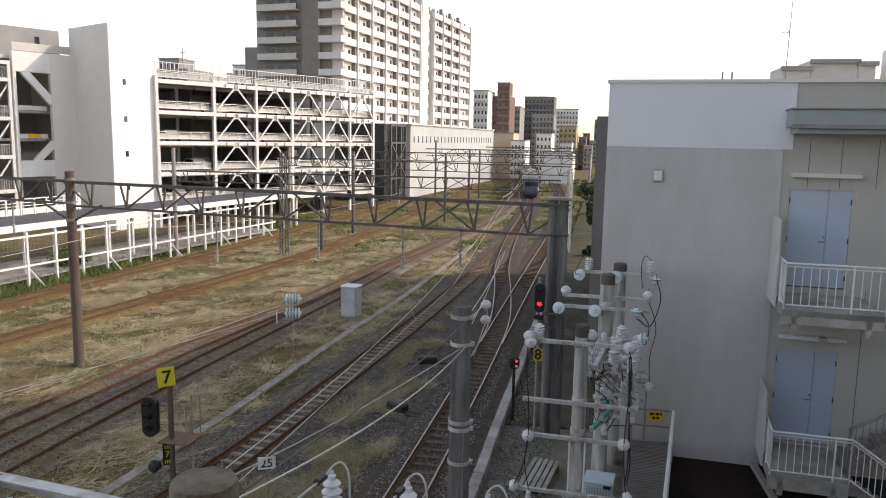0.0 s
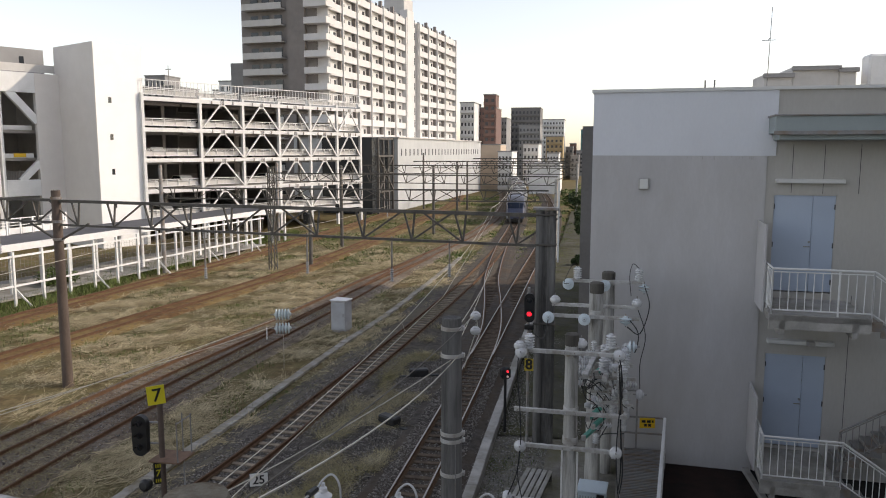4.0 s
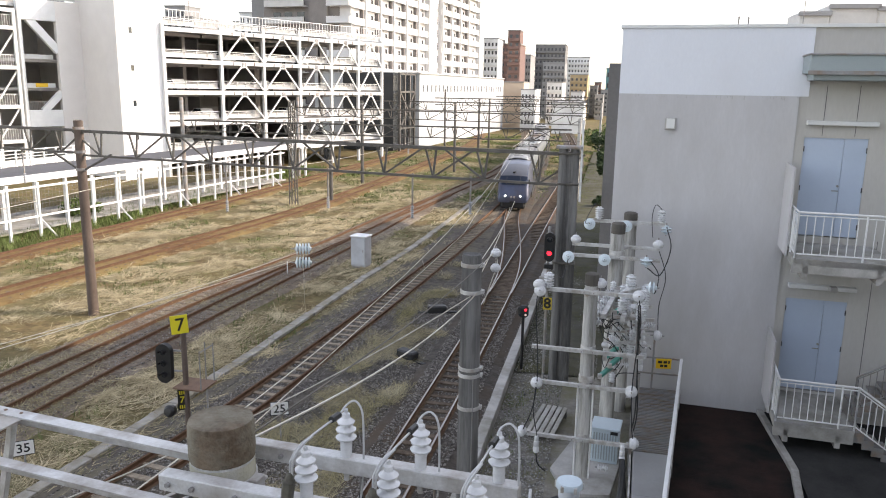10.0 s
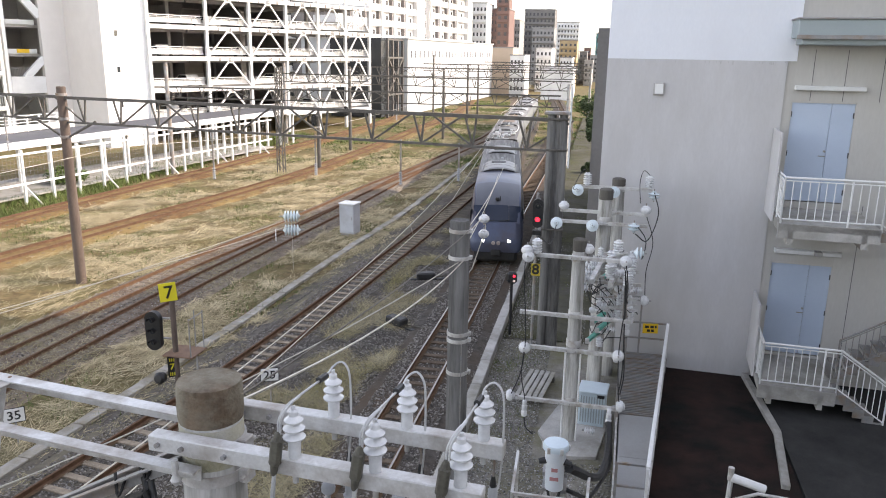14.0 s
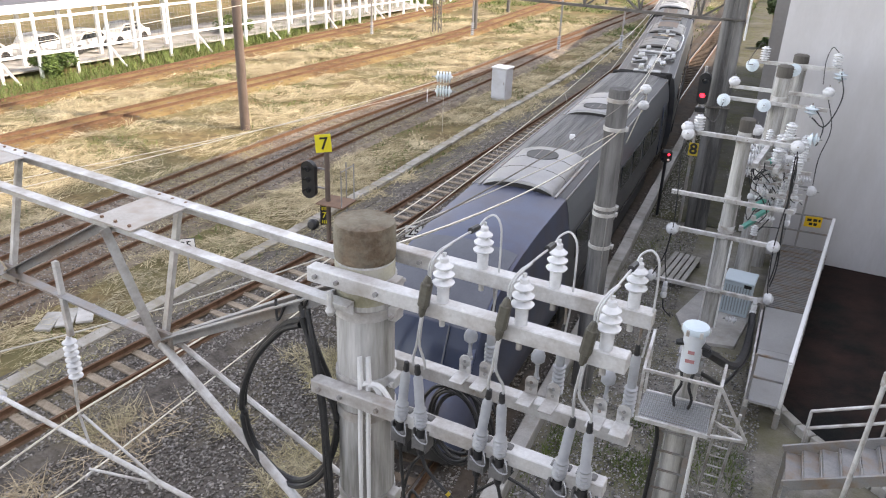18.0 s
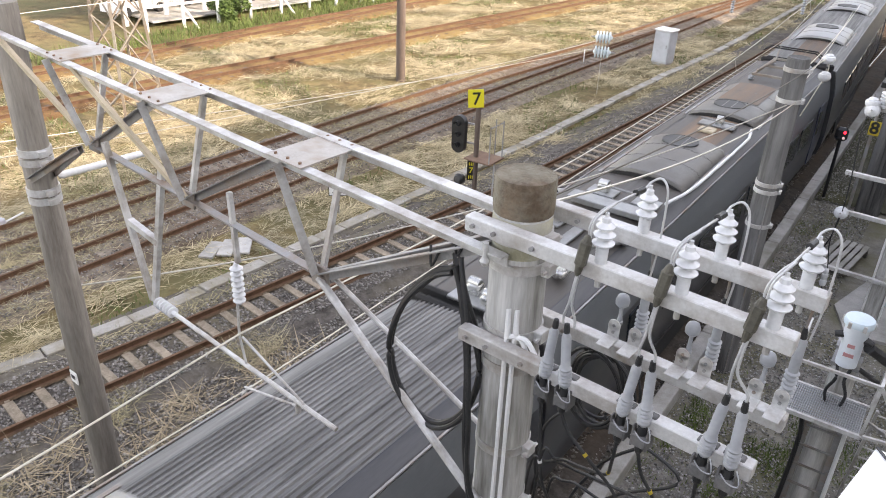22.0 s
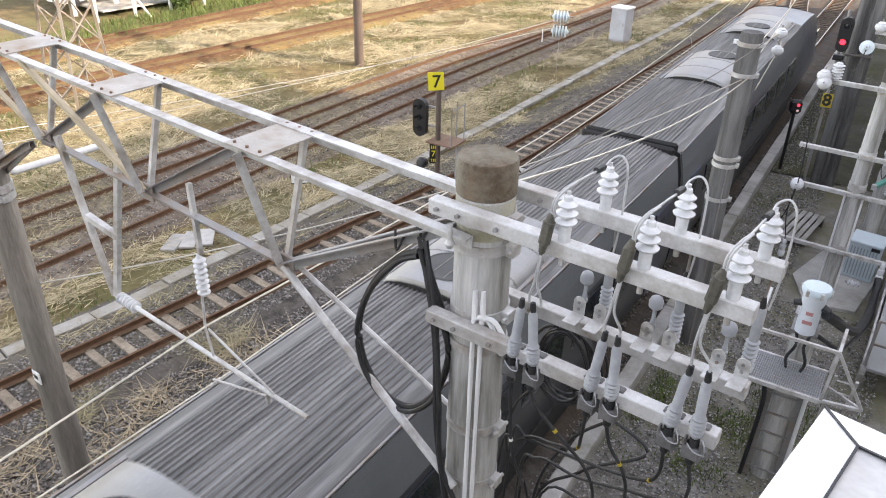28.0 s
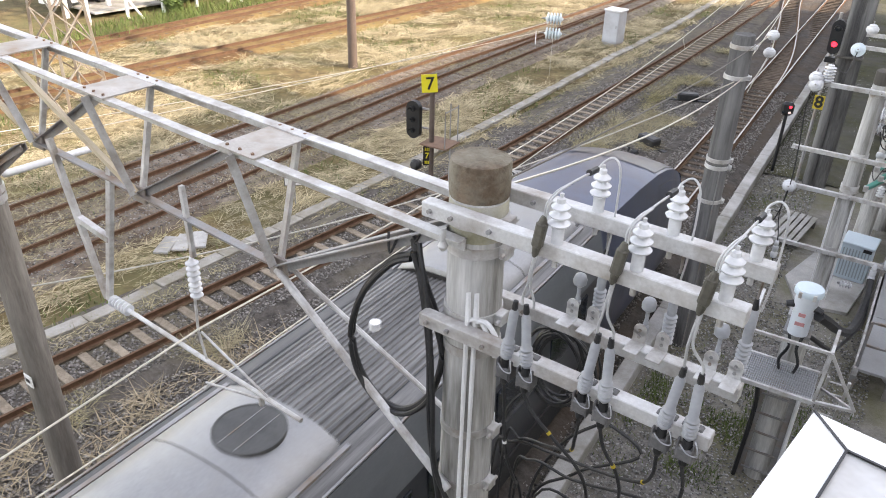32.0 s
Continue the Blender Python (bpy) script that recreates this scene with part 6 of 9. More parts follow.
# ---- switchgear beside the kerb wall ----
def gear_pole(x, y, r, top, label, arms, bands=()):
    t = thing("switchgear_pole", Matrix(), label, "pole", "switchgear poles")
    bm = B()
    lathe(bm, [(r * 1.2, -0.3), (r, top - 0.06), (r * 0.9, top), (0, top + 0.01)], 22, Matrix.Translation((x, y, 0)))
    part("shaft", bm, M["concrete"], t, smooth=True)
    bm = B()
    lathe(bm, [(r * 1.0, top - 0.3), (r * 1.06, top - 0.28), (r * 1.04, top), (r * 0.8, top + 0.03), (0, top + 0.035)], 22, Matrix.Translation((x, y, 0)))
    part("cap", bm, M["concrete_dark"], t, "dark weathered pole cap", smooth=True)
    for z in bands:
        bm = B()
        rr = r * (1.2 - 0.2 * z / top)
        lathe(bm, [(rr, z - 0.09), (rr + 0.015, z - 0.09), (rr + 0.015, z + 0.09), (rr, z + 0.09)], 22, Matrix.Translation((x, y, 0)))
        part("steel_band", bm, M["galv"], t)
    for x0, x1, ya, z in arms:
        bm = B()
        tilt = 0.03 * (x1 - x0)
        bar(bm, (x0, ya + 0.05, z), (x1, ya - tilt, z), 0.1, 0.1, 0.006)
        a = part("cross_arm", bm, M["galv"], t, "galvanised square cross-arm")
        for u in (0.03, 0.45, 0.55, 0.97):
            bm = B()
            xx = x0 + (x1 - x0) * u
            rod(bm, (xx, ya - 0.12, z), (xx, ya + 0.14, z), 0.013, seg=6)
            part("bolt", bm, M["galv_dull"], a)
    return t


gp = gear_pole(-0.33, 19.5, 0.17, 5.74, "pale concrete switchgear pole with four cross-arms",
               ((-1.93, 0.98, 19.3, 1.2), (-1.6, 0.83, 19.3, 2.73), (-1.8, 1.1, 19.3, 3.7), (-1.62, 0.85, 19.3, 5.3)), (5.25, 3.72, 2.9, 1.25))
for dx in (-0.2, 0.2):
    bm = B()
    rod(bm, (-0.33 + dx, 19.36, 0.0), (-0.33 + dx, 19.36, 2.7), 0.025, seg=8)
    part("conduit", bm, M["white_steel"], gp, "white conduit pipe")
gear_pole(0.3, 23.0, 0.2, 6.5, "concrete switchgear pole behind the first pole", ((-1.05, 1.55, 22.8, 5.5), (-1.05, 1.55, 23.25, 5.75), (-0.2, 1.4, 22.8, 3.4)), (5.6, 4.0))
gear_pole(0.68, 24.5, 0.2, 6.6, "dark-capped concrete pole close to the building", ((-0.55, 1.75, 24.2, 6.35),), (6.3,))
for k, x, y, z, a in (("ball", -1.66, 19.2, 5.45, ""), ("ball", -1.62, 19.12, 5.3, "y"), ("ball", 0.86, 19.2, 5.3, "y"), ("ball", -1.62, 19.2, 2.73, "y"), ("ball", 0.84, 19.2, 2.73, "y"),
                      ("ball", -1.96, 19.3, 1.26, "x"), ("ball", 1.0, 19.2, 1.3, "x"), ("ball", -0.1, 19.55, 5.5, ""), ("ball", -0.95, 23.3, 5.9, ""), ("ball", 1.5, 23.2, 5.9, ""),
                      ("disc", -1.12, 22.7, 5.45, "y"), ("disc", -0.05, 22.6, 5.45, "y"), ("disc", 1.15, 22.5, 5.5, ""), ("disc", 1.3, 21.4, 5.0, "x"), ("disc", -0.58, 24.1, 6.25, "y"), ("disc", 0.55, 24.0, 6.25, "y"), ("disc", 1.76, 24.1, 6.2, ""),
                      ("post", -1.42, 19.3, 5.38, ""), ("post", 0.66, 19.75, 5.36, ""), ("post", -0.3, 24.2, 6.43, ""), ("post", 1.6, 24.2, 6.43, ""),
                      ("bottle", -1.55, 19.15, 1.0, ""), ("bottle", 0.72, 19.15, 1.0, ""), ("small", 0.1, 19.3, 0.45, "x"), ("ball", 1.62, 22.4, 3.3, "x")):
    insulator(k, T(x, y, z, a))
# beam along the poles with rows of switch insulators
bm = B()
bar(bm, (0.3, 19.2, 5.3), (0.9, 20.0, 5.3), 0.08)
part("side_arm", bm, M["galv"], gp)
bs = thing("air_switch_rack", Matrix(), "galvanised frame carrying the air switches", "switch frame")
for x, z in ((0.12, 4.55), (0.62, 4.5)):
    bm = B()
    bar(bm, (x - 0.1, 19.75, z), (x + 0.35, 23.2, z), 0.13, 0.13, 0.008)
    part("long_beam", bm, M["galv"], bs, "long galvanised beam")
for y in (20.3, 21.6, 22.6):
    bm = B()
    bar(bm, (-0.15, y, 4.4), (1.35, y - 0.05, 4.4), 0.08)
    part("cross_beam", bm, M["galv"], bs)
for x, y in ((0.95, 20.0), (1.05, 21.4), (1.2, 23.0)):
    bm = B()
    bar(bm, (x, y, -0.1), (x, y, 4.45), 0.09)
    part("upright", bm, M["galv_dull"], bs)
for k in range(5):
    y = 20.25 + 0.55 * k
    insulator("small", T(-0.22 + 0.06 * k, y, 4.5, "x"), "switch insulators")
    insulator("small", T(0.55 + 0.06 * k, y + 0.1, 4.62 - 0.1 * (k % 2), "x"), "switch insulators")
    if k < 4:
        insulator("small", T(0.78 + 0.05 * k, y, 3.4 + 0.15 * (k % 3)), "switch insulators")
        insulator("small", T(0.5 + 0.05 * k, y + 0.2, 3.0 + 0.25 * (k % 2), "x"), "switch insulators")
for k, (x, y, z) in enumerate(((0.3, 20.2, 3.35), (0.45, 20.6, 3.0), (0.2, 20.5, 2.7), (0.5, 21.0, 4.4), (0.62, 21.6, 4.3), (0.8, 22.2, 4.3))):
    sw = thing("air_switch", Matrix.Translation((x, y, z)), "turquoise taped air switch with steel clamps", "switch", "switch blades")
    bm = B()
    bar(bm, (-0.16, -0.24, 0), (0.14, 0.26, 0.12), 0.13, 0.09, 0.012)
    part("blade", bm, M["green_plastic"], sw, "turquoise wrapped blade")
    for c_ in ((0.16, 0.28, 0.13), (-0.18, -0.26, -0.02)):
        bm = B()
        box(bm, c_, (0.12, 0.1, 0.14), bevel=0.01)
        part("clamp", bm, M["galv"], sw)
for k in range(5):
    insulator("post", T(-0.42 + 0.06 * k, 20.0 + 0.6 * k, 4.3, "x"), "switch insulators")
    insulator("post", T(0.5 + 0.06 * k, 20.3 + 0.55 * k, 4.56), "switch insulators")
    insulator("small", T(0.35 + 0.06 * k, 20.1 + 0.55 * k, 2.6 + 0.2 * (k % 2)), "switch insulators")
    lead([(-0.1 + 0.06 * k, 20.05 + 0.6 * k, 4.35), (0.05, 20.0 + 0.6 * k, 3.9), (0.3, 20.1 + 0.6 * k, 3.7), (0.55 + 0.06 * k, 20.3 + 0.55 * k, 3.2), (0.4 + 0.06 * k, 20.1 + 0.55 * k, 2.95)], 0.014)
rnd = random.Random(5)
for k in range(16):
    insulator(("small", "small", "bottle")[k % 3], T(rnd.uniform(0.25, 1.2), 20.0 + 0.19 * k, rnd.uniform(2.7, 4.85), ("x", "", "x", "y")[k % 4]), "switch insulators")
for k in range(6):
    insulator("post", T(0.98 + 0.045 * k, 19.9 + 0.5 * k, 4.46), "switch insulators")
    insulator("small", T(0.72 + 0.04 * k, 20.05 + 0.5 * k, 4.1 - 0.2 * (k % 2), "x"), "switch insulators")
    insulator("small", T(0.2 + 0.04 * k, 20.15 + 0.5 * k, 3.8 - 0.25 * (k % 2), "x"), "switch insulators")
    if k % 2:
        insulator("bottle", T(1.15, 19.9 + 0.5 * k, 3.5), "switch insulators")
for k in range(6):
    y = 20.1 + 0.5 * k
    bm = B()
    bar(bm, (0.2, y, 3.75 - 0.2 * (k % 2)), (1.3, y + 0.05, 3.7), 0.05)
    part("cross_beam", bm, M["galv"], bs)
for k in range(20):
    x, y, z = rnd.uniform(0.1, 1.0), rnd.uniform(19.9, 22.8), rnd.uniform(3.1, 4.6)
    lead([(x, y, z), (x + rnd.uniform(-0.3, 0.3), y + 0.25, z - rnd.uniform(0.2, 0.5)), (x + rnd.uniform(-0.2, 0.45), y + rnd.uniform(0.3, 0.7), z - rnd.uniform(-0.1, 0.5)), (x + rnd.uniform(0, 0.5), y + rnd.uniform(0.2, 0.9), z + rnd.uniform(-0.7, 0.3))], 0.014)
lead([(-1.66, 19.15, 5.4), (-1.7, 19.05, 4.8), (-1.62, 19.05, 3.7), (-1.6, 19.1, 2.8), (-1.7, 19.1, 2.0), (-1.93, 19.2, 1.35)], 0.015)
lead([(0.86, 19.1, 5.3), (0.95, 19.0, 4.6), (0.88, 19.05, 3.6), (0.85, 19.1, 2.8), (0.9, 19.1, 1.9), (0.98, 19.2, 1.3)], 0.015)
lead([(-1.62, 19.1, 2.7), (-1.66, 19.05, 2.0), (-1.56, 19.1, 1.4), (-1.55, 19.15, 1.22)], 0.013)
lead([(-1.55, 19.15, 0.78), (-1.5, 19.2, 0.4), (-1.3, 19.4, 0.1)], 0.018)
for dx in (0, 0.05):
    lead([(0.86 + dx, 19.1, 5.1), (0.95, 19.25, 3.4), (0.98 + dx, 19.3, 2.2), (0.92 + dx, 19.3, 1.6)], 0.018, "thick black cable down the switchgear")
lead([(0.72, 19.1, 0.85), (0.74, 18.7, 0.55), (0.68, 17.6, 0.6), (0.5, 15.6, 1.3), (0.25, 13.4, 2.5), (0.02, 11.9, 3.45), (-0.14, 11.3, 3.85)], 0.085, "thick black hose from the cable head to the transformer")
lead([(0.7, 19.0, 0.8), (0.8, 18.6, 0.45), (0.75, 17.4, 0.5), (0.42, 15.0, 1.3), (0.2, 13.0, 2.3), (-0.05, 11.8, 3.1), (-0.2, 11.4, 3.4)], 0.04, "thin black cable beside the hose")
lead([(1.2, 22.5, 5.6), (1.5, 22.2, 5.2), (1.4, 21.6, 4.8), (1.3, 21.4, 5.0)], 0.016)
lead([(1.76, 24.0, 6.3), (1.9, 23.6, 5.7), (1.6, 23.0, 5.0), (1.2, 22.5, 5.3)], 0.018)
lead([(1.5, 23.2, 5.8), (1.75, 22.8, 5.0), (1.6, 22.5, 4.2), (1.62, 22.4, 3.4)], 0.014)
lead([(-1.12, 22.6, 5.4), (-1.2, 21.5, 5.1), (-1.4, 19.7, 5.7), (-1.42, 19.35, 5.75)], 0.012)
lead([(1.6, 24.2, 6.8), (1.4, 24.1, 6.95), (1.3, 23.9, 6.6), (1.35, 23.7, 6.0)], 0.012)
lead([(-0.3, 24.2, 6.8), (-0.45, 24.0, 6.9), (-0.7, 23.6, 6.4), (-0.58, 24.0, 6.3)], 0.012)
# slab, cubicle, pallet
slab = B()
v = [slab.verts.new((x, y, z)) for z in (-0.15, 0.06) for x, y in ((-1.18, 19.7), (-0.7, 18.4), (0.45, 18.6), (0.85, 21.3), (-0.63, 21.8))]
slab.faces.new(v[:5][::-1])
slab.faces.new(v[5:])
for i in range(5):
    slab.faces.new((v[i], v[(i + 1) % 5], v[5 + (i + 1) % 5], v[5 + i]))
bmesh.ops.recalc_face_normals(slab, faces=slab.faces[:])
solid("equipment_slab", slab, M["concrete_pale"], "pale concrete slab under the switchgear", "slab", "structure")
cub = thing("equipment_cubicle", Matrix.Translation((0.3, 20.7, 0.06)) @ Matrix.Rotation(radians(-6), 4, "Z"), "pale blue louvred metal cubicle on the slab", "cubicle")
bm = B()
box(bm, (0, 0, 0.5), (0.74, 0.7, 1.0), bevel=0.015)
cb = part("body", bm, M["cubicle"], cub)
bm = B()
box(bm, (0, 0, 1.03), (0.82, 0.78, 0.07), bevel=0.02)
part("lid", bm, M["cubicle"], cub, "pale blue sheet-metal lid")
for k in range(9):
    bm = B()
    box(bm, (-0.3 + 0.075 * k, -0.355, 0.5), (0.03, 0.014, 0.8))
    part("louvre", bm, M["canopy"], cb)
bm = B()
box(bm, (0.25, -0.4, 0.95), (0.2, 0.03, 0.09), bevel=0.006)
part("latch", bm, M["black"], cb)
pal = thing("slatted_pallet", Matrix.Translation((-1.5, 22.5, 0.0)) @ Matrix.Rotation(radians(-8), 4, "Z"), "weathered grey slatted pallet beside the kerb", "pallet")
for k in range(5):
    bm = B()
    box(bm, (-0.36 + 0.18 * k, 0, 0.22), (0.13, 2.2, 0.04), bevel=0.005)
    part("slat", bm, M["concrete_pale"], pal)
for y in (-0.8, 0.8):
    bm = B()
    box(bm, (0, y, 0.1), (0.9, 0.1, 0.2), bevel=0.005)
    part("bearer", bm, M["concrete_dark"], pal)

# ---- raised walkway beside the building ----
wk = thing("walkway", Matrix(), "pale raised walkway with steel grating and edge rails", "walkway")


def edge_l(y):
    return 0.83 + (y - 15.4) * 0.035


def edge_r(y):
    return 1.5 + (y - 15.4) * 0.118


def deck(y0, y1, z0, z1, inset=0.0):
    bm = B()
    v = [bm.verts.new((x, y, z)) for z in (z0, z1) for x, y in ((edge_l(y0) + inset, y0), (edge_r(y0) - inset, y0), (edge_r(y1) - inset, y1), (edge_l(y1) + inset, y1))]
    for f in ((3, 2, 1, 0), (4, 5, 6, 7), (0, 1, 5, 4), (1, 2, 6, 5), (2, 3, 7, 6), (3, 0, 4, 7)):
        bm.faces.new([v[i] for i in f])
    return bm


for y in range(2):
    part("deck_plate", deck(15.4 + y * 2.4, 17.79 + y * 2.4, 0.54, 0.6), M["deck_plate"], wk, "pale grey deck plate")
part("grating_bed", deck(20.2, 25.2, 0.42, 0.46), M["deck_dark"], wk)
for k in range(44):
    y = 20.3 + k * 0.11
    bm = B()
    box(bm, ((edge_l(y) + edge_r(y)) / 2, y, 0.565), (edge_r(y) - edge_l(y), 0.035, 0.07))
    part("grating_bar", bm, M["galv_dull"], wk)
for x0, x1 in ((edge_l(15.4), edge_l(25.2)), (edge_r(15.4), edge_r(25.2))):
    bm = B()
    bar(bm, (x0, 15.4, 0.5), (x1, 25.2, 0.5), 0.1, 0.2, 0.008)
    part("edge_beam", bm, M["galv"], wk)
for y in (15.6, 20.2, 25.0):
    for x in (edge_l(y), edge_r(y)):
        bm = B()
        bar(bm, (x, y, -0.2), (x, y, 0.5), 0.12)
        part("leg", bm, M["galv_dull"], wk)
rl = thing("walkway_rail", Matrix(), "pale tubular guard rail along the walkway", "railing")
bm = B()
bar(bm, (edge_r(15.4), 15.4, 1.7), (edge_r(25), 25.0, 1.7), 0.09, 0.09, 0.01)
part("top_rail", bm, M["white_steel"], rl)
bm = B()
bar(bm, (edge_r(15.4), 15.4, 1.15), (edge_r(25), 25.0, 1.15), 0.05)
part("mid_rail", bm, M["white_steel"], rl)
for y in (15.4, 17.8, 20.2, 22.6, 25.0):
    bm = B()
    bar(bm, (edge_r(y), y, 0.58), (edge_r(y), y, 1.7), 0.06)
    part("post", bm, M["white_steel"], rl)
for z in (1.7, 1.15):
    bm = B()
    bar(bm, (edge_l(15.5), 15.5, z), (edge_r(15.5), 15.5, z), 0.05)
    part("gate_bar", bm, M["galv_dull"], rl)
    bm = B()
    bar(bm, (edge_l(25), 25.0, z), (edge_r(25), 25.0, z), 0.05)
    part("end_bar", bm, M["galv_dull"], rl)
for x, y, z in ((edge_l(15.5), 15.5, 1.7), (edge_l(25), 25.0, 2.6), (edge_r(25) - 0.9, 25.0, 2.6)):
    bm = B()
    bar(bm, (x, y, 0.58), (x, y, z), 0.06)
    part("post", bm, M["galv_dull"], rl)
bm = B()
bar(bm, (edge_l(25), 25.0, 2.6), (edge_r(25) - 0.9, 25.0, 2.6), 0.05)
part("end_bar", bm, M["galv_dull"], rl)
ws = thing("warning_sign", Matrix.Translation((2.05, 24.7, 1.62)) @ Matrix.Rotation(radians(8), 4, "Z"), "amber warning plate with dark writing on the railing", "sign")
bm = B()
box(bm, (0, 0, 0), (0.5, 0.02, 0.34), bevel=0.004)
part("plate", bm, M["orange"], ws)
for x, z, w_ in ((-0.12, 0.06, 0.13), (0.05, 0.06, 0.12), (-0.06, -0.07, 0.1), (0.07, -0.07, 0.1), (0.17, 0.06, 0.06)):
    bm = B()
    box(bm, (x, -0.014, z), (w_, 0.006, 0.085))
    part("writing_bar", bm, M["black"], ws)

# ---- transformer pole with platform ----
tp = thing("transformer_pole", Matrix(), "pale concrete pole with steel channels and conduits", "pole")
bm = B()
lathe(bm, [(0.22, -0.3), (0.19, 3.55), (0, 3.56)], 20, Matrix.Translation((-0.36, 11.9, 0)))
part("shaft", bm, M["concrete"], tp, smooth=True)
for x in (-0.62, -0.12):
    bm = B()
    bar(bm, (x, 11.72, -0.2), (x, 11.72, 2.6), 0.1, 0.06)
    part("channel", bm, M["galv_dull"], tp)
for k in range(6):
    bm = B()
    bar(bm, (-0.62, 11.68, 0.2 + 0.42 * k), (-0.12, 11.68, 0.2 + 0.42 * k), 0.03)
    part("strap", bm, M["galv_dull"], tp)
bm = B()
rod(bm, (-0.04, 11.66, -0.1), (-0.04, 11.6, 2.6), 0.035, seg=8)
part("conduit", bm, M["white_steel"], tp)
bm = B()
sweep(bm, smooth_path([(-0.7, 11.6, 2.7), (-0.72, 11.55, 2.2), (-0.66, 11.6, 1.6), (-0.7, 11.6, 0.0)], 5), 0.04, 8)
part("cable", bm, M["rubber"], tp)
can_ = thing("transformer_can", Matrix.Translation((-0.36, 11.2, 3.5)), "white transformer can with pale blue lid on the pole", "transformer")
bm = B()
lathe(bm, [(0.1, 0.0), (0.15, 0.03), (0.15, 0.5), (0.17, 0.56), (0.17, 0.72)], 24)
cn = part("can", bm, M["can_white"], can_, smooth=True)
bm = B()
lathe(bm, [(0.17, 0.72), (0.21, 0.74), (0.215, 0.8), (0.195, 0.84), (0.07, 0.865), (0, 0.87)], 24)
part("lid", bm, M["cubicle"], can_, "pale blue domed lid", smooth=True)
for k in range(6):
    a = k * math.pi / 3
    bm = B()
    box(bm, (0.205 * math.cos(a), 0.205 * math.sin(a), 0.77), (0.05, 0.05, 0.1), bevel=0.006)
    part("lid_clamp", bm, M["galv"], cn)
for s in (-1, 1):
    bm = B()
    rod(bm, (s * 0.15, -0.02, 0.52), (s * 0.26, -0.05, 0.5), 0.06, 0.045, 10)
    part("bushing", bm, M["rubber"], cn)
for z, w_ in ((0.42, 0.1), (0.26, 0.14)):
    bm = B()
    box(bm, (0.0, -0.148, z), (w_, 0.012, 0.06))
    part("writing_bar", bm, M["faded_red"], cn)
bm = B()
for x in (-0.1, 0.1):
    sweep(bm, smooth_path([(x, -0.05, 0.02), (x * 0.6, -0.12, -0.2), (x * 1.4, -0.05, -0.5), (x, 0.2, -0.9)], 5), 0.025, 8)
part("cable_tail", bm, M["rubber"], can_)
bm = B()
box(bm, (0.0, 0.35, 0.2), (0.4, 0.5, 0.06))
box(bm, (0.0, 0.35, -0.1), (0.4, 0.5, 0.06))
part("bracket", bm, M["galv_dull"], can_)
M["grating"] = surf("grey_grating", (0.34, 0.35, 0.355), (0.48, 0.49, 0.495), 4.0, 0.55, 0.3, 0.05, 50)
pf = thing("service_platform", Matrix(), "galvanised grating platform with tubular guard frame", "platform")
bm = B()
box(bm, (-0.44, 11.16, 2.66), (1.12, 0.82, 0.02))
part("tray", bm, M["galv_dull"], pf)
for k in range(34):
    bm = B()
    box(bm, (-0.97 + 0.0325 * k, 11.16, 2.685), (0.01, 0.8, 0.025))
    part("grating_bar", bm, M["grating"], pf)
for k in range(12):
    bm = B()
    box(bm, (-0.44, 10.79 + 0.067 * k, 2.688), (1.1, 0.008, 0.022))
    part("cross_bar", bm, M["grating"], pf)
for y in (10.74, 11.58):
    bm = B()
    bar(bm, (-1.02, y, 2.67), (0.14, y, 2.67), 0.05, 0.07)
    part("edge", bm, M["galv"], pf)
for p, q in (((-1.0, 10.76, 2.7), (-1.0, 10.76, 3.6)), ((0.14, 10.76, 2.7), (0.18, 10.76, 3.6)), ((-1.0, 10.76, 3.6), (0.18, 10.76, 3.6)), ((0.18, 10.76, 3.6), (0.7, 10.83, 2.7)), ((0.7, 10.83, 2.7), (0.1, 10.76, 2.68)),
             ((0.16, 11.56, 2.7), (0.2, 11.56, 3.55)), ((0.2, 11.56, 3.55), (0.18, 10.76, 3.6)), ((-1.0, 11.56, 2.7), (-1.0, 11.56, 3.9)), ((-1.0, 11.56, 3.9), (-1.0, 10.76, 3.6)), ((0.7, 10.83, 2.7), (0.2, 11.9, 2.2)), ((-0.9, 11.5, 2.6), (-0.36, 11.85, 1.9))):
    bm = B()
    bar(bm, p, q, 0.045)
    part("frame_bar", bm, M["galv"], pf)
lad = thing("steel_ladder", Matrix(), "narrow galvanised ladder below the platform", "ladder")
for dx in (0, 0.32):
    bm = B()
    bar(bm, (0.18 + dx, 12.6, -0.1), (0.28 + dx, 12.0, 2.4), 0.045)
    part("stile", bm, M["galv"], lad)
for k in range(9):
    f = 0.08 + k * 0.11
    bm = B()
    rod(bm, (0.18 + 0.1 * f, 12.6 - 0.6 * f, -0.1 + 2.5 * f), (0.5 + 0.1 * f, 12.6 - 0.6 * f, -0.1 + 2.5 * f), 0.016, seg=6)
    part("rung", bm, M["galv"], lad)

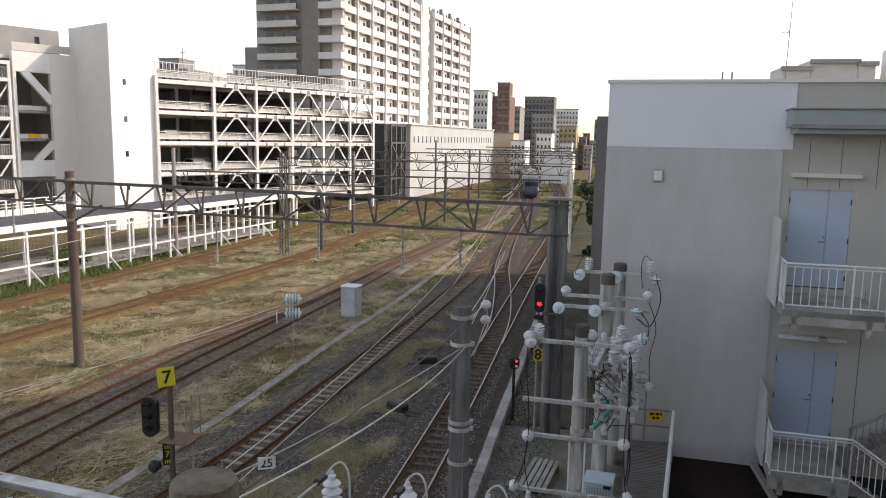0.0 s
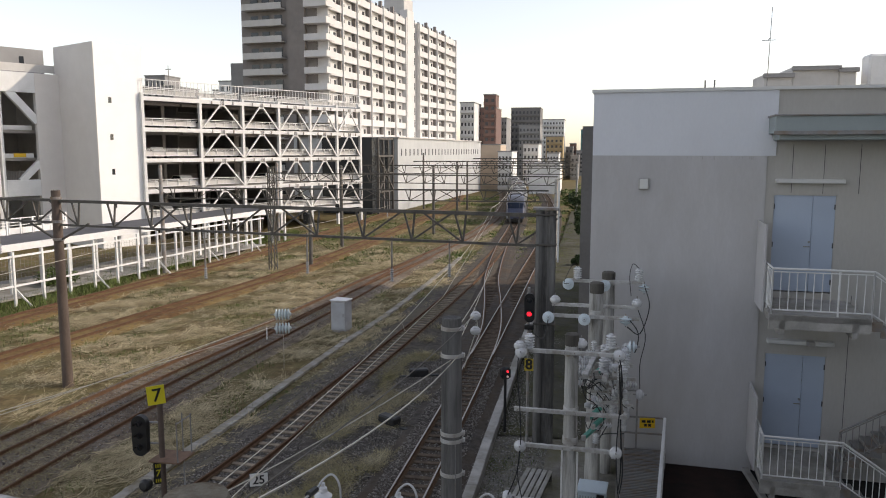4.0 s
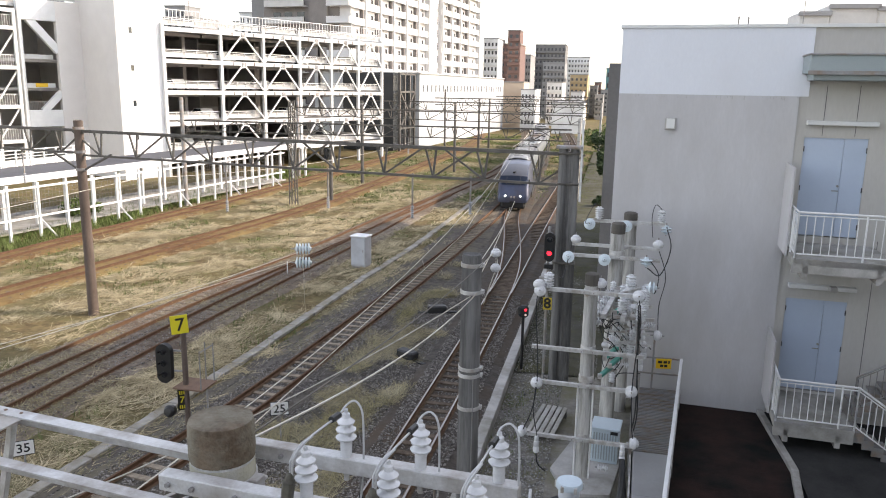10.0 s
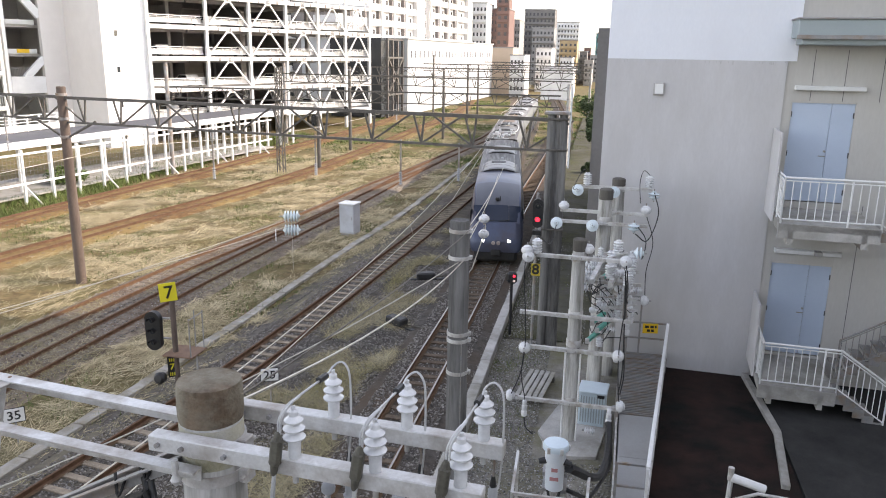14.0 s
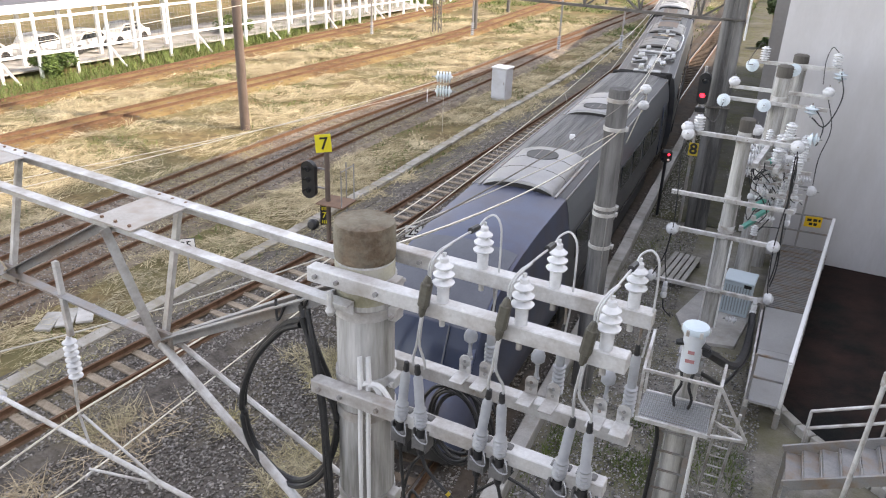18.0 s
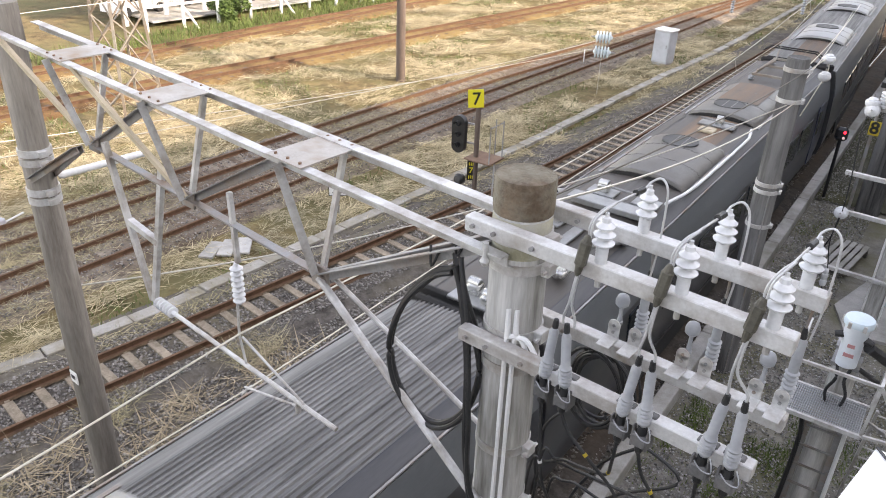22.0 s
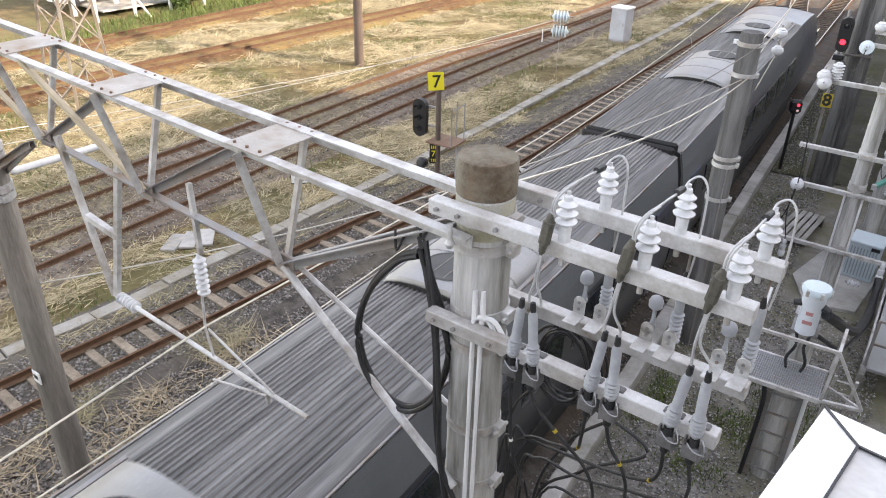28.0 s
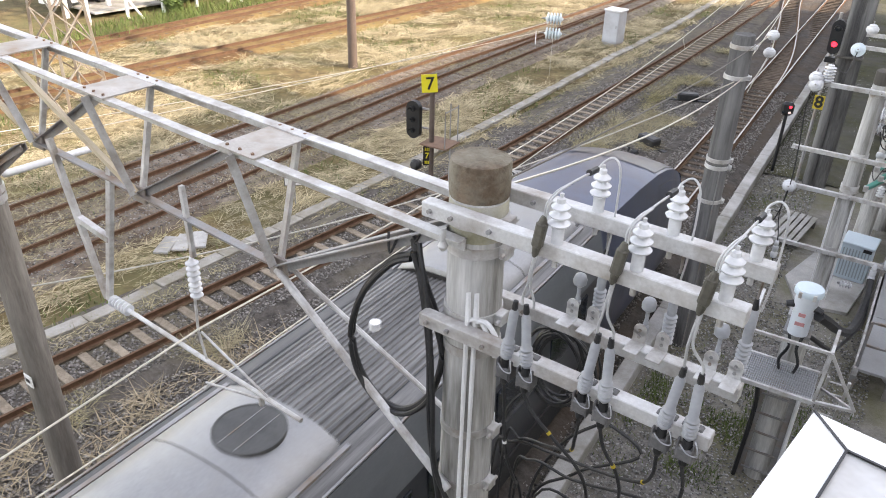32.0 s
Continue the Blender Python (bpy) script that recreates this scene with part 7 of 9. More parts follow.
# ---- steel stairs, post and white canopy close to the viewing place ----
st = thing("steel_stairs", Matrix(), "galvanised steel stair flight with plate treads and landing", "stairs")
for y in (11.5, 12.5):
    bm = B()
    bar(bm, (1.45, y, 1.58), (3.15, y, 2.36), 0.05, 0.2, 0.006)
    part("stringer", bm, M["galv_dull"], st)
    bm = B()
    bar(bm, (3.15, y, 2.36), (5.6, y, 2.36), 0.05, 0.2, 0.006)
    part("landing_beam", bm, M["galv_dull"], st)
for k in range(6):
    bm = B()
    box(bm, (1.62 + 0.27 * k, 12.0, 1.56 + 0.125 * k), (0.26, 0.96, 0.035), bevel=0.004)
    part("tread", bm, M["galv_dull"], st)
    bm = B()
    box(bm, (1.74 + 0.27 * k, 12.0, 1.62 + 0.125 * k), (0.02, 0.94, 0.12))
    part("riser", bm, M["galv_dull"], st)
bm = B()
box(bm, (4.35, 12.0, 2.4), (2.4, 0.96, 0.04), bevel=0.004)
part("landing_plate", bm, M["galv_dull"], st)
for k in range(11):
    bm = B()
    box(bm, (3.25 + 0.22 * k, 12.0, 2.43), (0.03, 0.95, 0.03))
    part("grating_bar", bm, M["galv_dull"], st)
for z in (0.0, -0.36):
    bm = B()
    sweep(bm, [(1.71, 12.58, 2.45 + z), (3.1, 12.58, 3.05 + z), (4.05, 12.58, 2.98 + z), (5.6, 12.58, 2.98 + z)], 0.03, 8)
    part("hand_rail", bm, M["galv"], st)
for x, z in ((1.72, 2.44), (2.85, 2.94), (4.05, 2.97), (5.4, 2.97)):
    bm = B()
    rod(bm, (x, 12.58, z - 0.95), (x, 12.58, z), 0.028, seg=8)
    part("rail_post", bm, M["galv"], st)
for x in (1.5, 3.2, 5.5):
    for y in (11.5, 12.5):
        bm = B()
        bar(bm, (x, y, -0.15), (x, y, 1.6 if x < 2 else 2.3), 0.08)
        part("leg", bm, M["galv_dull"], st)
lp = thing("tube_lamp", Matrix(), "white tube lamp on a leaning steel post", "lamp")
bm = B()
rod(bm, (2.1, 10.75, -0.15), (2.3, 11.0, 4.15), 0.04, seg=8)
part("post", bm, M["galv"], lp)
bm = B()
rod(bm, (2.3, 11.0, 4.2), (2.8, 11.0, 4.06), 0.065, seg=14)
part("tube", bm, M["white_steel"], lp, "white tube housing", smooth=True)
bm = B()
rod(bm, (2.29, 11.0, 4.15), (2.29, 11.0, 4.36), 0.045, seg=10)
part("cap", bm, M["galv"], lp)
# mitred white ledge of the parapet at the viewing place
LEDGE = Matrix.Translation((-0.149, 0.545, 9.80)) @ Matrix.Rotation(radians(-11), 4, "Z")
cnp = thing("parapet_ledge", LEDGE, "white mitred metal ledge with black sealant joints", "ledge")
bm = B()
LW, LD, LR = 0.9, 1.9, 0.036
v = [bm.verts.new(p) for p in ((0, 0, 0), (LW, 0, 0), (LW, -LD, 0), (0, -LD, 0), (LR, -LR, 0.004), (LW - LR, -LR, 0.004), (LW - LR, LR - LD, 0.004), (LR, LR - LD, 0.004), (0, 0, -0.03), (LW, 0, -0.03), (LW, -LD, -0.03), (0, -LD, -0.03))]
for k in range(4):
    n_ = (k + 1) % 4
    bm.faces.new((v[n_], v[k], v[k + 4], v[n_ + 4]))
    bm.faces.new((v[k], v[n_], v[n_ + 8], v[k + 8]))
bm.faces.new((v[8], v[9], v[10], v[11]))
part("rim", bm, M["white_steel"], cnp, "bright white metal rim")
bm = B()
box(bm, (LW / 2, -LD / 2, 0.0005), (LW - 2 * LR, LD - 2 * LR, 0.005))
part("ledge_panel", bm, M["galv"], cnp, "pale grey inner panel")
for p, q in (((0, 0, 0.001), (LR, -LR, 0.005)), ((LR, -LR, 0.005), (LR, LR - LD, 0.005)), ((LR, -LR, 0.005), (LW - LR, -LR, 0.005))):
    bm = B()
    bar(bm, p, q, 0.0022, 0.001)
    part("seam", bm, M["black"], cnp)
bm = B()
box(bm, (LW / 2 + 0.08, -LD / 2 - 0.1, -4.95), (LW - 0.3, LD - 0.4, 9.84))
solid("viewing_pier", bm, M["beige_wall"], "plain rendered pier below the white ledge", "wall", "structure", LEDGE)

# ---- posts and signals beside the main line ----
pp = thing("strain_post", Matrix.Translation((-2.75, 15.3, 0)), "dark weathered concrete post with steel bands", "post")
bm = B()
lathe(bm, [(0.245, -0.3), (0.21, 6.95), (0.19, 7.0), (0, 7.01)], 26)
part("shaft", bm, M["post_dark"], pp, smooth=True)
for z in (6.78, 6.2, 4.5, 4.35, 3.6):
    bm = B()
    r = 0.245 - 0.005 * z
    lathe(bm, [(r, z - 0.04), (r + 0.02, z - 0.04), (r + 0.02, z + 0.04), (r, z + 0.04)], 26)
    box(bm, (r + 0.03, 0, z), (0.07, 0.12, 0.08), bevel=0.006)
    part("steel_band", bm, M["galv"], pp)
bm = B()
rod(bm, (0.12, -0.22, -0.1), (0.12, -0.2, 4.3), 0.014, seg=8)
part("conduit", bm, M["galv_dull"], pp)
for z in (6.95, 6.62):
    insulator("ball", T(-2.32, 15.8, z) @ Matrix.Scale(0.72, 4), "post insulators")
lead([(-2.55, 15.4, 6.75), (-2.35, 15.7, 6.95), (-2.3, 15.9, 6.7), (-2.4, 15.7, 6.3), (-2.5, 15.4, 5.9)], 0.012, "thin lead round the post insulators", "wire")

bmast = thing("steel_mast", Matrix.Translation((-1.45, 26.5, 0)), "large dark weathered mast at the portal's end", "mast")
for dx in (-0.2, 0.2):
    bm = B()
    lathe(bm, [(0.17, -0.3), (0.15, 8.4), (0, 8.42)], 18, Matrix.Translation((dx, 0, 0)))
    part("shaft", bm, M["post_dark"], bmast, smooth=True)
for z in (8.25, 7.2, 4.4):
    bm = B()
    box(bm, (0, 0, z), (0.76, 0.38, 0.07), bevel=0.02)
    part("steel_band", bm, M["portal"], bmast)
bm = B()
box(bm, (0, 0.02, 4.0), (0.3, 0.16, 8.4))
part("web", bm, M["post_dark"], bmast)
bm = B()
box(bm, (0, 0, 8.46), (0.9, 0.5, 0.1), bevel=0.02)
part("head_plate", bm, M["galv_dull"], bmast)
bm = B()
rod(bm, (0.43, -0.1, 6.6), (0.43, -0.1, 9.4), 0.035, seg=8)
part("cable_pipe", bm, M["white_steel"], bmast, "tall pale cable pipe")


def signal_head(parent, c, h, lens, w=0.36, hood=True):
    x, y, z = c
    bm = B()
    n = 20
    ring = []
    for k in range(n):
        a = 2 * math.pi * k / n
        ring.append((w / 2 * math.cos(a), (h / 2 - w / 2) * (1 if math.sin(a) >= 0 else -1) + w / 2 * math.sin(a)))
    f = [bm.verts.new((x + a, y - 0.09, z + b)) for a, b in ring]
    g_ = [bm.verts.new((x + a, y + 0.09, z + b)) for a, b in ring]
    bm.faces.new(f)
    bm.faces.new(g_[::-1])
    for i in range(n):
        bm.faces.new((f[(i + 1) % n], f[i], g_[i], g_[(i + 1) % n]))
    head = part("signal_head", bm, M["black"], parent, "black oval signal head")
    for dz, mat in lens:
        bm = B()
        lathe(bm, [(0.085, 0), (0.085, 0.015), (0, 0.03)], 14, Matrix.Translation((x, y - 0.09, z + dz)) @ Matrix.Rotation(radians(90), 4, "X"))
        part("lens", bm, M[mat], head)
        bm = B()
        rows = [[bm.verts.new((x + rr * math.cos(math.pi * k / 8), yy, z + dz + rr * math.sin(math.pi * k / 8))) for rr, yy in ((0.1, y - 0.085), (0.1, y - 0.25), (0.108, y - 0.25), (0.108, y - 0.085))] for k in range(9)]
        for p, q in zip(rows, rows[1:]):
            for i in range(4):
                j = (i + 1) % 4
                bm.faces.new((p[i], p[j], q[j], q[i]))
        bm.faces.new(rows[0][::-1])
        bm.faces.new(rows[-1])
        part("hood", bm, M["black"], head)
    return head


sg = thing("track_signal", Matrix(), "black three-lens signal with yellow number plate on a post", "signal")
bm = B()
rod(bm, (-12.4, 19.8, -0.3), (-12.4, 19.8, 3.5), 0.085, seg=14)
part("post", bm, M["mast_brown"], sg, smooth=True)
signal_head(sg, (-12.98, 19.65, 2.02), 1.25, ((0.36, "lens"), (0.0, "lens"), (-0.36, "lens")), 0.5)
bm = B()
for z in (1.75, 2.4):
    bar(bm, (-12.9, 19.75, z), (-12.35, 19.8, z), 0.05)
part("bracket", bm, M["galv_dull"], sg)
PL = Matrix.Translation((-12.44, 19.68, 3.28)) @ Matrix.Rotation(radians(33), 4, "Z") @ Matrix.Rotation(radians(-4), 4, "Y")
bm = B()
box(bm, (0, 0, 0), (0.5, 0.02, 0.58), PL, 0.004)
npl = part("number_plate", bm, M["yellow"], sg, "yellow plate with a black numeral")
digits("7", 0.56, M["black"], npl, PL @ Matrix.Translation((0.02, -0.014, -0.02)) @ Matrix.Rotation(radians(90), 4, "X"))
PL2 = Matrix.Translation((-12.5, 19.7, 0.85)) @ Matrix.Rotation(radians(33), 4, "Z")
bm = B()
box(bm, (0, 0, 0), (0.26, 0.03, 0.68), PL2, 0.004)
lpl = part("lower_plate", bm, M["black"], sg, "black plate with yellow marks")
digits("7", 0.28, M["yellow"], lpl, PL2 @ Matrix.Translation((0, -0.02, 0)) @ Matrix.Rotation(radians(90), 4, "X"))
for z in (0.23, -0.23):
    bm = B()
    for k in (-1, 0, 1):
        box(bm, (0.06 * k, -0.019, z), (0.03, 0.006, 0.11), PL2)
    part("writing_bar", bm, M["yellow"], lpl)
bm = B()
box(bm, (-12.15, 19.9, 1.3), (1.0, 0.9, 0.05), bevel=0.006)
stg = part("stage", bm, M["stage_rust"], sg, "rusty steel service stage")
for x, y in ((-11.72, 19.5), (-11.72, 20.3), (-12.0, 20.3)):
    bm = B()
    rod(bm, (x, y, 1.3), (x, y, 2.55), 0.02, seg=6)
    part("stage_rail", bm, M["galv_dull"], stg)
bm = B()
rod(bm, (-11.72, 19.5, 2.5), (-11.72, 20.3, 2.5), 0.018, seg=6)
part("stage_rail", bm, M["galv_dull"], stg)
bm = B()
bar(bm, (-11.6, 19.6, -0.3), (-11.75, 19.9, 1.3), 0.05)
part("prop", bm, M["galv_dull"], sg)
bm = B()
lathe(bm, [(0.1, 0), (0.17, 0.03), (0.19, 0.2), (0.12, 0.3), (0, 0.32)], 16, Matrix.Translation((-12.75, 19.55, 0.55)) @ Matrix.Rotation(radians(80), 4, "X"))
part("lamp_box", bm, M["rubber"], sg, smooth=True)
for num, x, y, z in (("25", -9.32, 19.8, 0.87), ("35", -15.2, 16.2, 0.6)):
    q = thing("limit_plate", Matrix.Translation((x, y, 0)), "small pale plate with dark numerals on a thin post", "sign", "limit plates")
    bm = B()
    rod(bm, (0, 0.03, -0.3), (0, 0.03, z + 0.1), 0.025, seg=8)
    part("post", bm, M["galv_dull"], q)
    bm = B()
    R = Matrix.Translation((0, 0, z)) @ Matrix.Rotation(radians(24 if num == "25" else 40), 4, "Z")
    box(bm, (0, 0, 0), (0.52, 0.02, 0.4), R, 0.01)
    f = part("plate", bm, M["white"], q)
    bm = B()
    box(bm, (0, 0.006, 0), (0.56, 0.012, 0.44), R, 0.004)
    part("rim", bm, M["black"], f)
    digits(num, 0.36, M["black"], f, R @ Matrix.Translation((0, -0.014, -0.01)) @ Matrix.Rotation(radians(90), 4, "X"))
rs = thing("running_signal", Matrix(), "black colour-light signal showing red beside the mast", "signal")
bm = B()
rod(bm, (-1.95, 25.75, -0.2), (-1.95, 25.75, 5.8), 0.05, seg=10)
part("post", bm, M["galv_dull"], rs)
signal_head(rs, (-1.9, 25.5, 5.15), 1.0, ((0.25, "lens"), (-0.2, "red_on")), 0.36)
bm = B()
box(bm, (-1.92, 25.6, 4.45), (0.3, 0.22, 0.16), bevel=0.02)
part("terminal_box", bm, M["black"], rs)
tw = thing("number_sign", Matrix.Translation((-1.9, 25.55, 3.12)) @ Matrix.Scale(0.8, 4), "small yellow plate with a bold black numeral", "sign")
bm = B()
box(bm, (0, 0.03, 0), (0.38, 0.03, 0.54), bevel=0.004)
pt = part("plate", bm, M["amber"], tw)
digits("8", 0.62, M["black"], pt, Matrix.Translation((0, 0.008, 0)) @ Matrix.Rotation(radians(90), 4, "X"), bold=0.03)
ds = thing("dwarf_signal", Matrix.Translation((-2.9, 27.3, 0)), "short black signal post with red and white lamps", "signal")
bm = B()
rod(bm, (0, 0, -0.3), (0, 0, 2.05), 0.055, seg=12)
part("post", bm, M["black"], ds)
bm = B()
box(bm, (0, 0, 2.26), (0.4, 0.22, 0.46), bevel=0.09)
hd = part("signal_head", bm, M["black"], ds)
for x, z, mt in ((0.1, 2.35, "red_on"), (0.1, 2.16, "white_on"), (-0.1, 2.16, "lens")):
    bm = B()
    lathe(bm, [(0.045, 0), (0.045, 0.02), (0, 0.03)], 12, Matrix.Translation((x, -0.11, z)) @ Matrix.Rotation(radians(90), 4, "X"))
    part("lens", bm, M[mt], hd)

# ---- cabinet, insulator rolls and point machines ----
rc = thing("relay_cabinet", Matrix.Translation((-14.35, 42.4, -0.3)) @ Matrix.Rotation(radians(-8), 4, "Z"), "pale grey relay cabinet on a plinth in the straw", "cabinet")
bm = B()
box(bm, (0, 0, 1.05), (0.95, 0.85, 1.75), bevel=0.02)
rb = part("body", bm, M["cabinet_grey"], rc)
bm = B()
box(bm, (0, 0, 1.96), (1.06, 0.96, 0.09), bevel=0.03)
part("lid", bm, M["white_steel"], rc, "pale overhanging lid")
bm = B()
box(bm, (0, 0, 0.1), (0.85, 0.75, 0.25))
part("plinth", bm, M["concrete_pale"], rc)
bm = B()
box(bm, (0.0, -0.43, 1.05), (0.82, 0.02, 1.55), bevel=0.006)
dr = part("door", bm, M["cabinet_grey"], rc)
bm = B()
box(bm, (0.33, -0.45, 1.1), (0.04, 0.03, 0.18), bevel=0.005)
part("handle", bm, M["galv_dull"], dr)
bm = B()
bar(bm, (-14.72, 34.55, -0.3), (-14.72, 34.55, 2.5), 0.012)
solid("stay_rod", bm, M["wire"], "thin pale rod holding the insulator rolls", "rod")
for k, z in enumerate((2.45, 1.75)):
    q = thing("line_insulator", Matrix.Translation((-14.7, 34.5, z)) @ Matrix.Rotation(radians(20), 4, "Z") @ Matrix.Rotation(radians(90), 4, "Y"), "pale blue ribbed insulator roll held by stay wires", "insulator", "stay insulators")
    bm = B()
    prof = [(0.05, -0.42)]
    for j in range(5):
        zz = -0.36 + 0.145 * j
        prof += [(0.12, zz), (0.26, zz + 0.02), (0.29, zz + 0.06), (0.24, zz + 0.1), (0.12, zz + 0.12)]
    lathe(bm, prof + [(0.05, 0.42), (0, 0.43)], 20)
    part("porcelain", bm, M["glass_ins"], q, smooth=True)
    bm = B()
    rod(bm, (0, 0, -0.6), (0, 0, 0.6), 0.03, seg=8)
    part("end_fitting", bm, M["galv_dull"], q)
ph = thing("stay_post", Matrix.Translation((-17.73, 39.29, 0)), "thin white post beside the insulator rolls", "post")
bm = B()
rod(bm, (0, 0, -0.3), (0, 0, 0.55), 0.03, seg=8)
part("post", bm, M["white_steel"], ph)
for x, y, r in ((-7.8, 34.3, 20), (-7.5, 27.8, -30)):
    q = thing("point_machine", Matrix.Translation((x, y, -0.24)) @ Matrix.Rotation(radians(r), 4, "Z"), "black point machine on the ballast", "point machine", "point machines")
    bm = B()
    box(bm, (0, 0, 0.2), (0.9, 0.45, 0.36), bevel=0.06)
    part("case", bm, M["rubber"], q)
    bm = B()
    box(bm, (0, 0, 0.02), (1.9, 0.2, 0.08), bevel=0.01)
    part("base_bar", bm, M["rubber"], q)
    bm = B()
    rod(bm, (0.4, 0.1, 0.1), (1.6, 0.5, 0.1), 0.03, seg=6)
    part("throw_rod", bm, M["wire_dark"], q)


# ---- masts and portals over the yard ----
def mast(x, y, top, label, mat="portal", lattice=False, r=0.16):
    t = thing("portal_mast", Matrix.Translation((x, y, 0)), label, "mast", "yard masts")
    if lattice:
        for sx in (-1, 1):
            for sy in (-1, 1):
                bm = B()
                bar(bm, (sx * 0.28, sy * 0.28, -0.3), (sx * 0.2, sy * 0.2, top), 0.08)
                part("leg", bm, M[mat], t)
        n = int(top / 0.7)
        for s in (-1, 1):
            for k in range(n):
                z0, z1, e = k * top / n, (k + 1) * top / n, (1 if k % 2 else -1)
                for a, b in (((s * 0.25, -0.25 * e, z0), (s * 0.25, 0.25 * e, z1)), ((-0.25 * e, s * 0.25, z0), (0.25 * e, s * 0.25, z1))):
                    bm = B()
                    bar(bm, a, b, 0.04)
                    part("lacing_bar", bm, M[mat], t)
    else:
        bm = B()
        lathe(bm, [(r * 1.2, -0.4), (r, top - 0.02), (r * 0.8, top), (0, top)], 14)
        part("shaft", bm, M[mat], t, smooth=True)
        for z in (top - 0.35, top - 1.4, top - 2.2):
            bm = B()
            lathe(bm, [(r * 1.05, z - 0.06), (r * 1.25, z - 0.06), (r * 1.25, z + 0.06), (r * 1.05, z + 0.06)], 14)
            part("steel_band", bm, M["galv_dull"], t)
    return t


def portal(p, q, z0, z1, label, n, mat="portal", thick=0.09, drops=()):
    """Flat lattice beam between p and q with narrow V posts and long diagonals, and insulated droppers."""
    t = thing("portal_beam", Matrix(), label, "portal beam", "yard portals")
    P, Q = Vector((*p, 0)), Vector((*q, 0))
    up = Vector((0, 0, 1))
    for z, w_ in ((z1, thick * 1.4), (z0, thick)):
        bm = B()
        bar(bm, P + up * z, Q + up * z, w_)
        part("chord", bm, M[mat], t)
    d = (Q - P) / n
    for k in range(n):
        a = P + d * (k + 0.5)
        bm = B()
        bar(bm, a + up * z0, a - d * 0.16 + up * z1, thick * 0.7)
        bar(bm, a + up * z0, a + d * 0.06 + up * z1, thick * 0.7)
        part("web_post", bm, M[mat], t)
        bm = B()
        bar(bm, a + up * z0, a + d * (0.8 if k % 3 else -0.8) + up * z1, thick * 0.7)
        part("web_diagonal", bm, M[mat], t)
    for f, ln in drops:
        c = P.lerp(Q, f)
        bm = B()
        bar(bm, c + up * (z0 + 0.1), c + up * (z0 - ln), thick * 0.6)
        dp = part("dropper_rod", bm, M["galv_dull"], t)
        bm = B()
        lathe(bm, shed_profile(6, 0.03, 0.075, 0.08, -0.5), 10, Matrix.Translation(c + up * (z0 - ln + 0.1)))
        part("string_insulator", bm, M["porcelain_grey"], dp, smooth=True)
    return t


mast(-23.4, 30.0, 8.7, "brown weathered concrete mast in the straw", "mast_brown", r=0.2)
portal((-46, 33.6), (-23.6, 30.03), 7.25, 8.25, "dark lattice portal beam over the sidings", 12, drops=((0.85, 1.2), (0.5, 1.5)))
portal((-23.2, 29.97), (-1.5, 26.5), 7.15, 8.22, "dark lattice portal beam over the sidings and main line", 11, drops=((0.57, 1.1), (0.735, 1.2), (0.84, 0.9), (0.2, 1.3), (0.35, 1.6)))
kb = thing("knee_brace", Matrix(), "dark steel knee braces on the brown mast", "brace")
for x, y in ((-25.1, 30.26), (-21.6, 29.7)):
    bm = B()
    bar(bm, (x, y, 7.25), (-23.4, 30.0, 6.4), 0.08)
    part("brace_bar", bm, M["portal"], kb)
for x, y, top, lab, mt, lat in ((-36.7, 60.4, 9.2, "grey mast beside the white fence", "galv_dull", False), (-27.8, 63.4, 9.05, "laced steel mast in the straw", "portal", True), (-27.2, 81.0, 8.8, "slim dark mast between the sidings", "portal", False),
                                (-25.5, 66.8, 5.0, "short dark signal mast", "portal", False), (-45.0, 157, 9.6, "far grey catenary mast behind the yard", "galv_dull", False), (-30.3, 137.7, 10.0, "far dark catenary mast behind the yard", "portal", False), (-21.6, 124, 8.6, "far dark catenary mast behind the yard", "portal", False),
                                (-22.0, 137, 8.5, "far dark catenary mast behind the yard", "portal", False), (-3.2, 74.4, 7.7, "pale concrete mast beside the running line", "concrete", False), (-36.5, 85, 9.0, "grey mast beside the fence", "galv_dull", False),
                                (-1.9, 112, 8.5, "pale concrete mast beside the running line", "concrete", False), (-19.8, 96, 8.6, "dark slim mast between the sidings", "portal", False), (-48, 34, 9.0, "grey mast at the yard edge", "galv_dull", False)):
    mast(x, y, top, lab, mt, lat)
portal((-36.7, 60.6), (-3.3, 62.3), 6.3, 7.2, "dark lattice portal beam across the yard", 16, drops=((0.3, 1.0), (0.6, 1.0), (0.9, 1.0)))
portal((-36.5, 84.8), (-3.2, 78.0), 6.9, 7.8, "dark lattice portal beam across the yard", 15)
portal((-37, 112), (-1.9, 112), 7.0, 8.2, "far dark lattice portal beam", 13, thick=0.12)
portal((-44, 140), (-3, 140), 7.2, 8.4, "far dark lattice portal beam", 13, thick=0.13)
portal((-55, 190), (-5, 190), 7.2, 8.4, "far dark lattice portal beam", 13, thick=0.16)
for x, y, z in ((-25.5, 66.7, 4.2), (-27.2, 80.8, 4.0)):
    q = thing("yard_signal", Matrix(), "black signal head on a slim mast", "signal", "yard signals")
    signal_head(q, (x - 0.4, y, z), 1.1, ((0.3, "lens"), (-0.3, "lens")), 0.45)
    bm = B()
    bar(bm, (x - 0.4, y + 0.05, z), (x, y, z), 0.06)
    part("bracket", bm, M["galv_dull"], q)
# small four-legged tower beyond the sidings
tw4 = thing("lattice_tower", Matrix.Translation((-28.2, 17.9, -0.3)), "tan and grey four-legged lattice tower in the straw", "tower")
H4 = 8.5


def leg_at(k, z):
    h = 0.95 - 0.06 * z
    return (h * (1 if k in (0, 1) else -1), h * (1 if k in (1, 2) else -1), z)


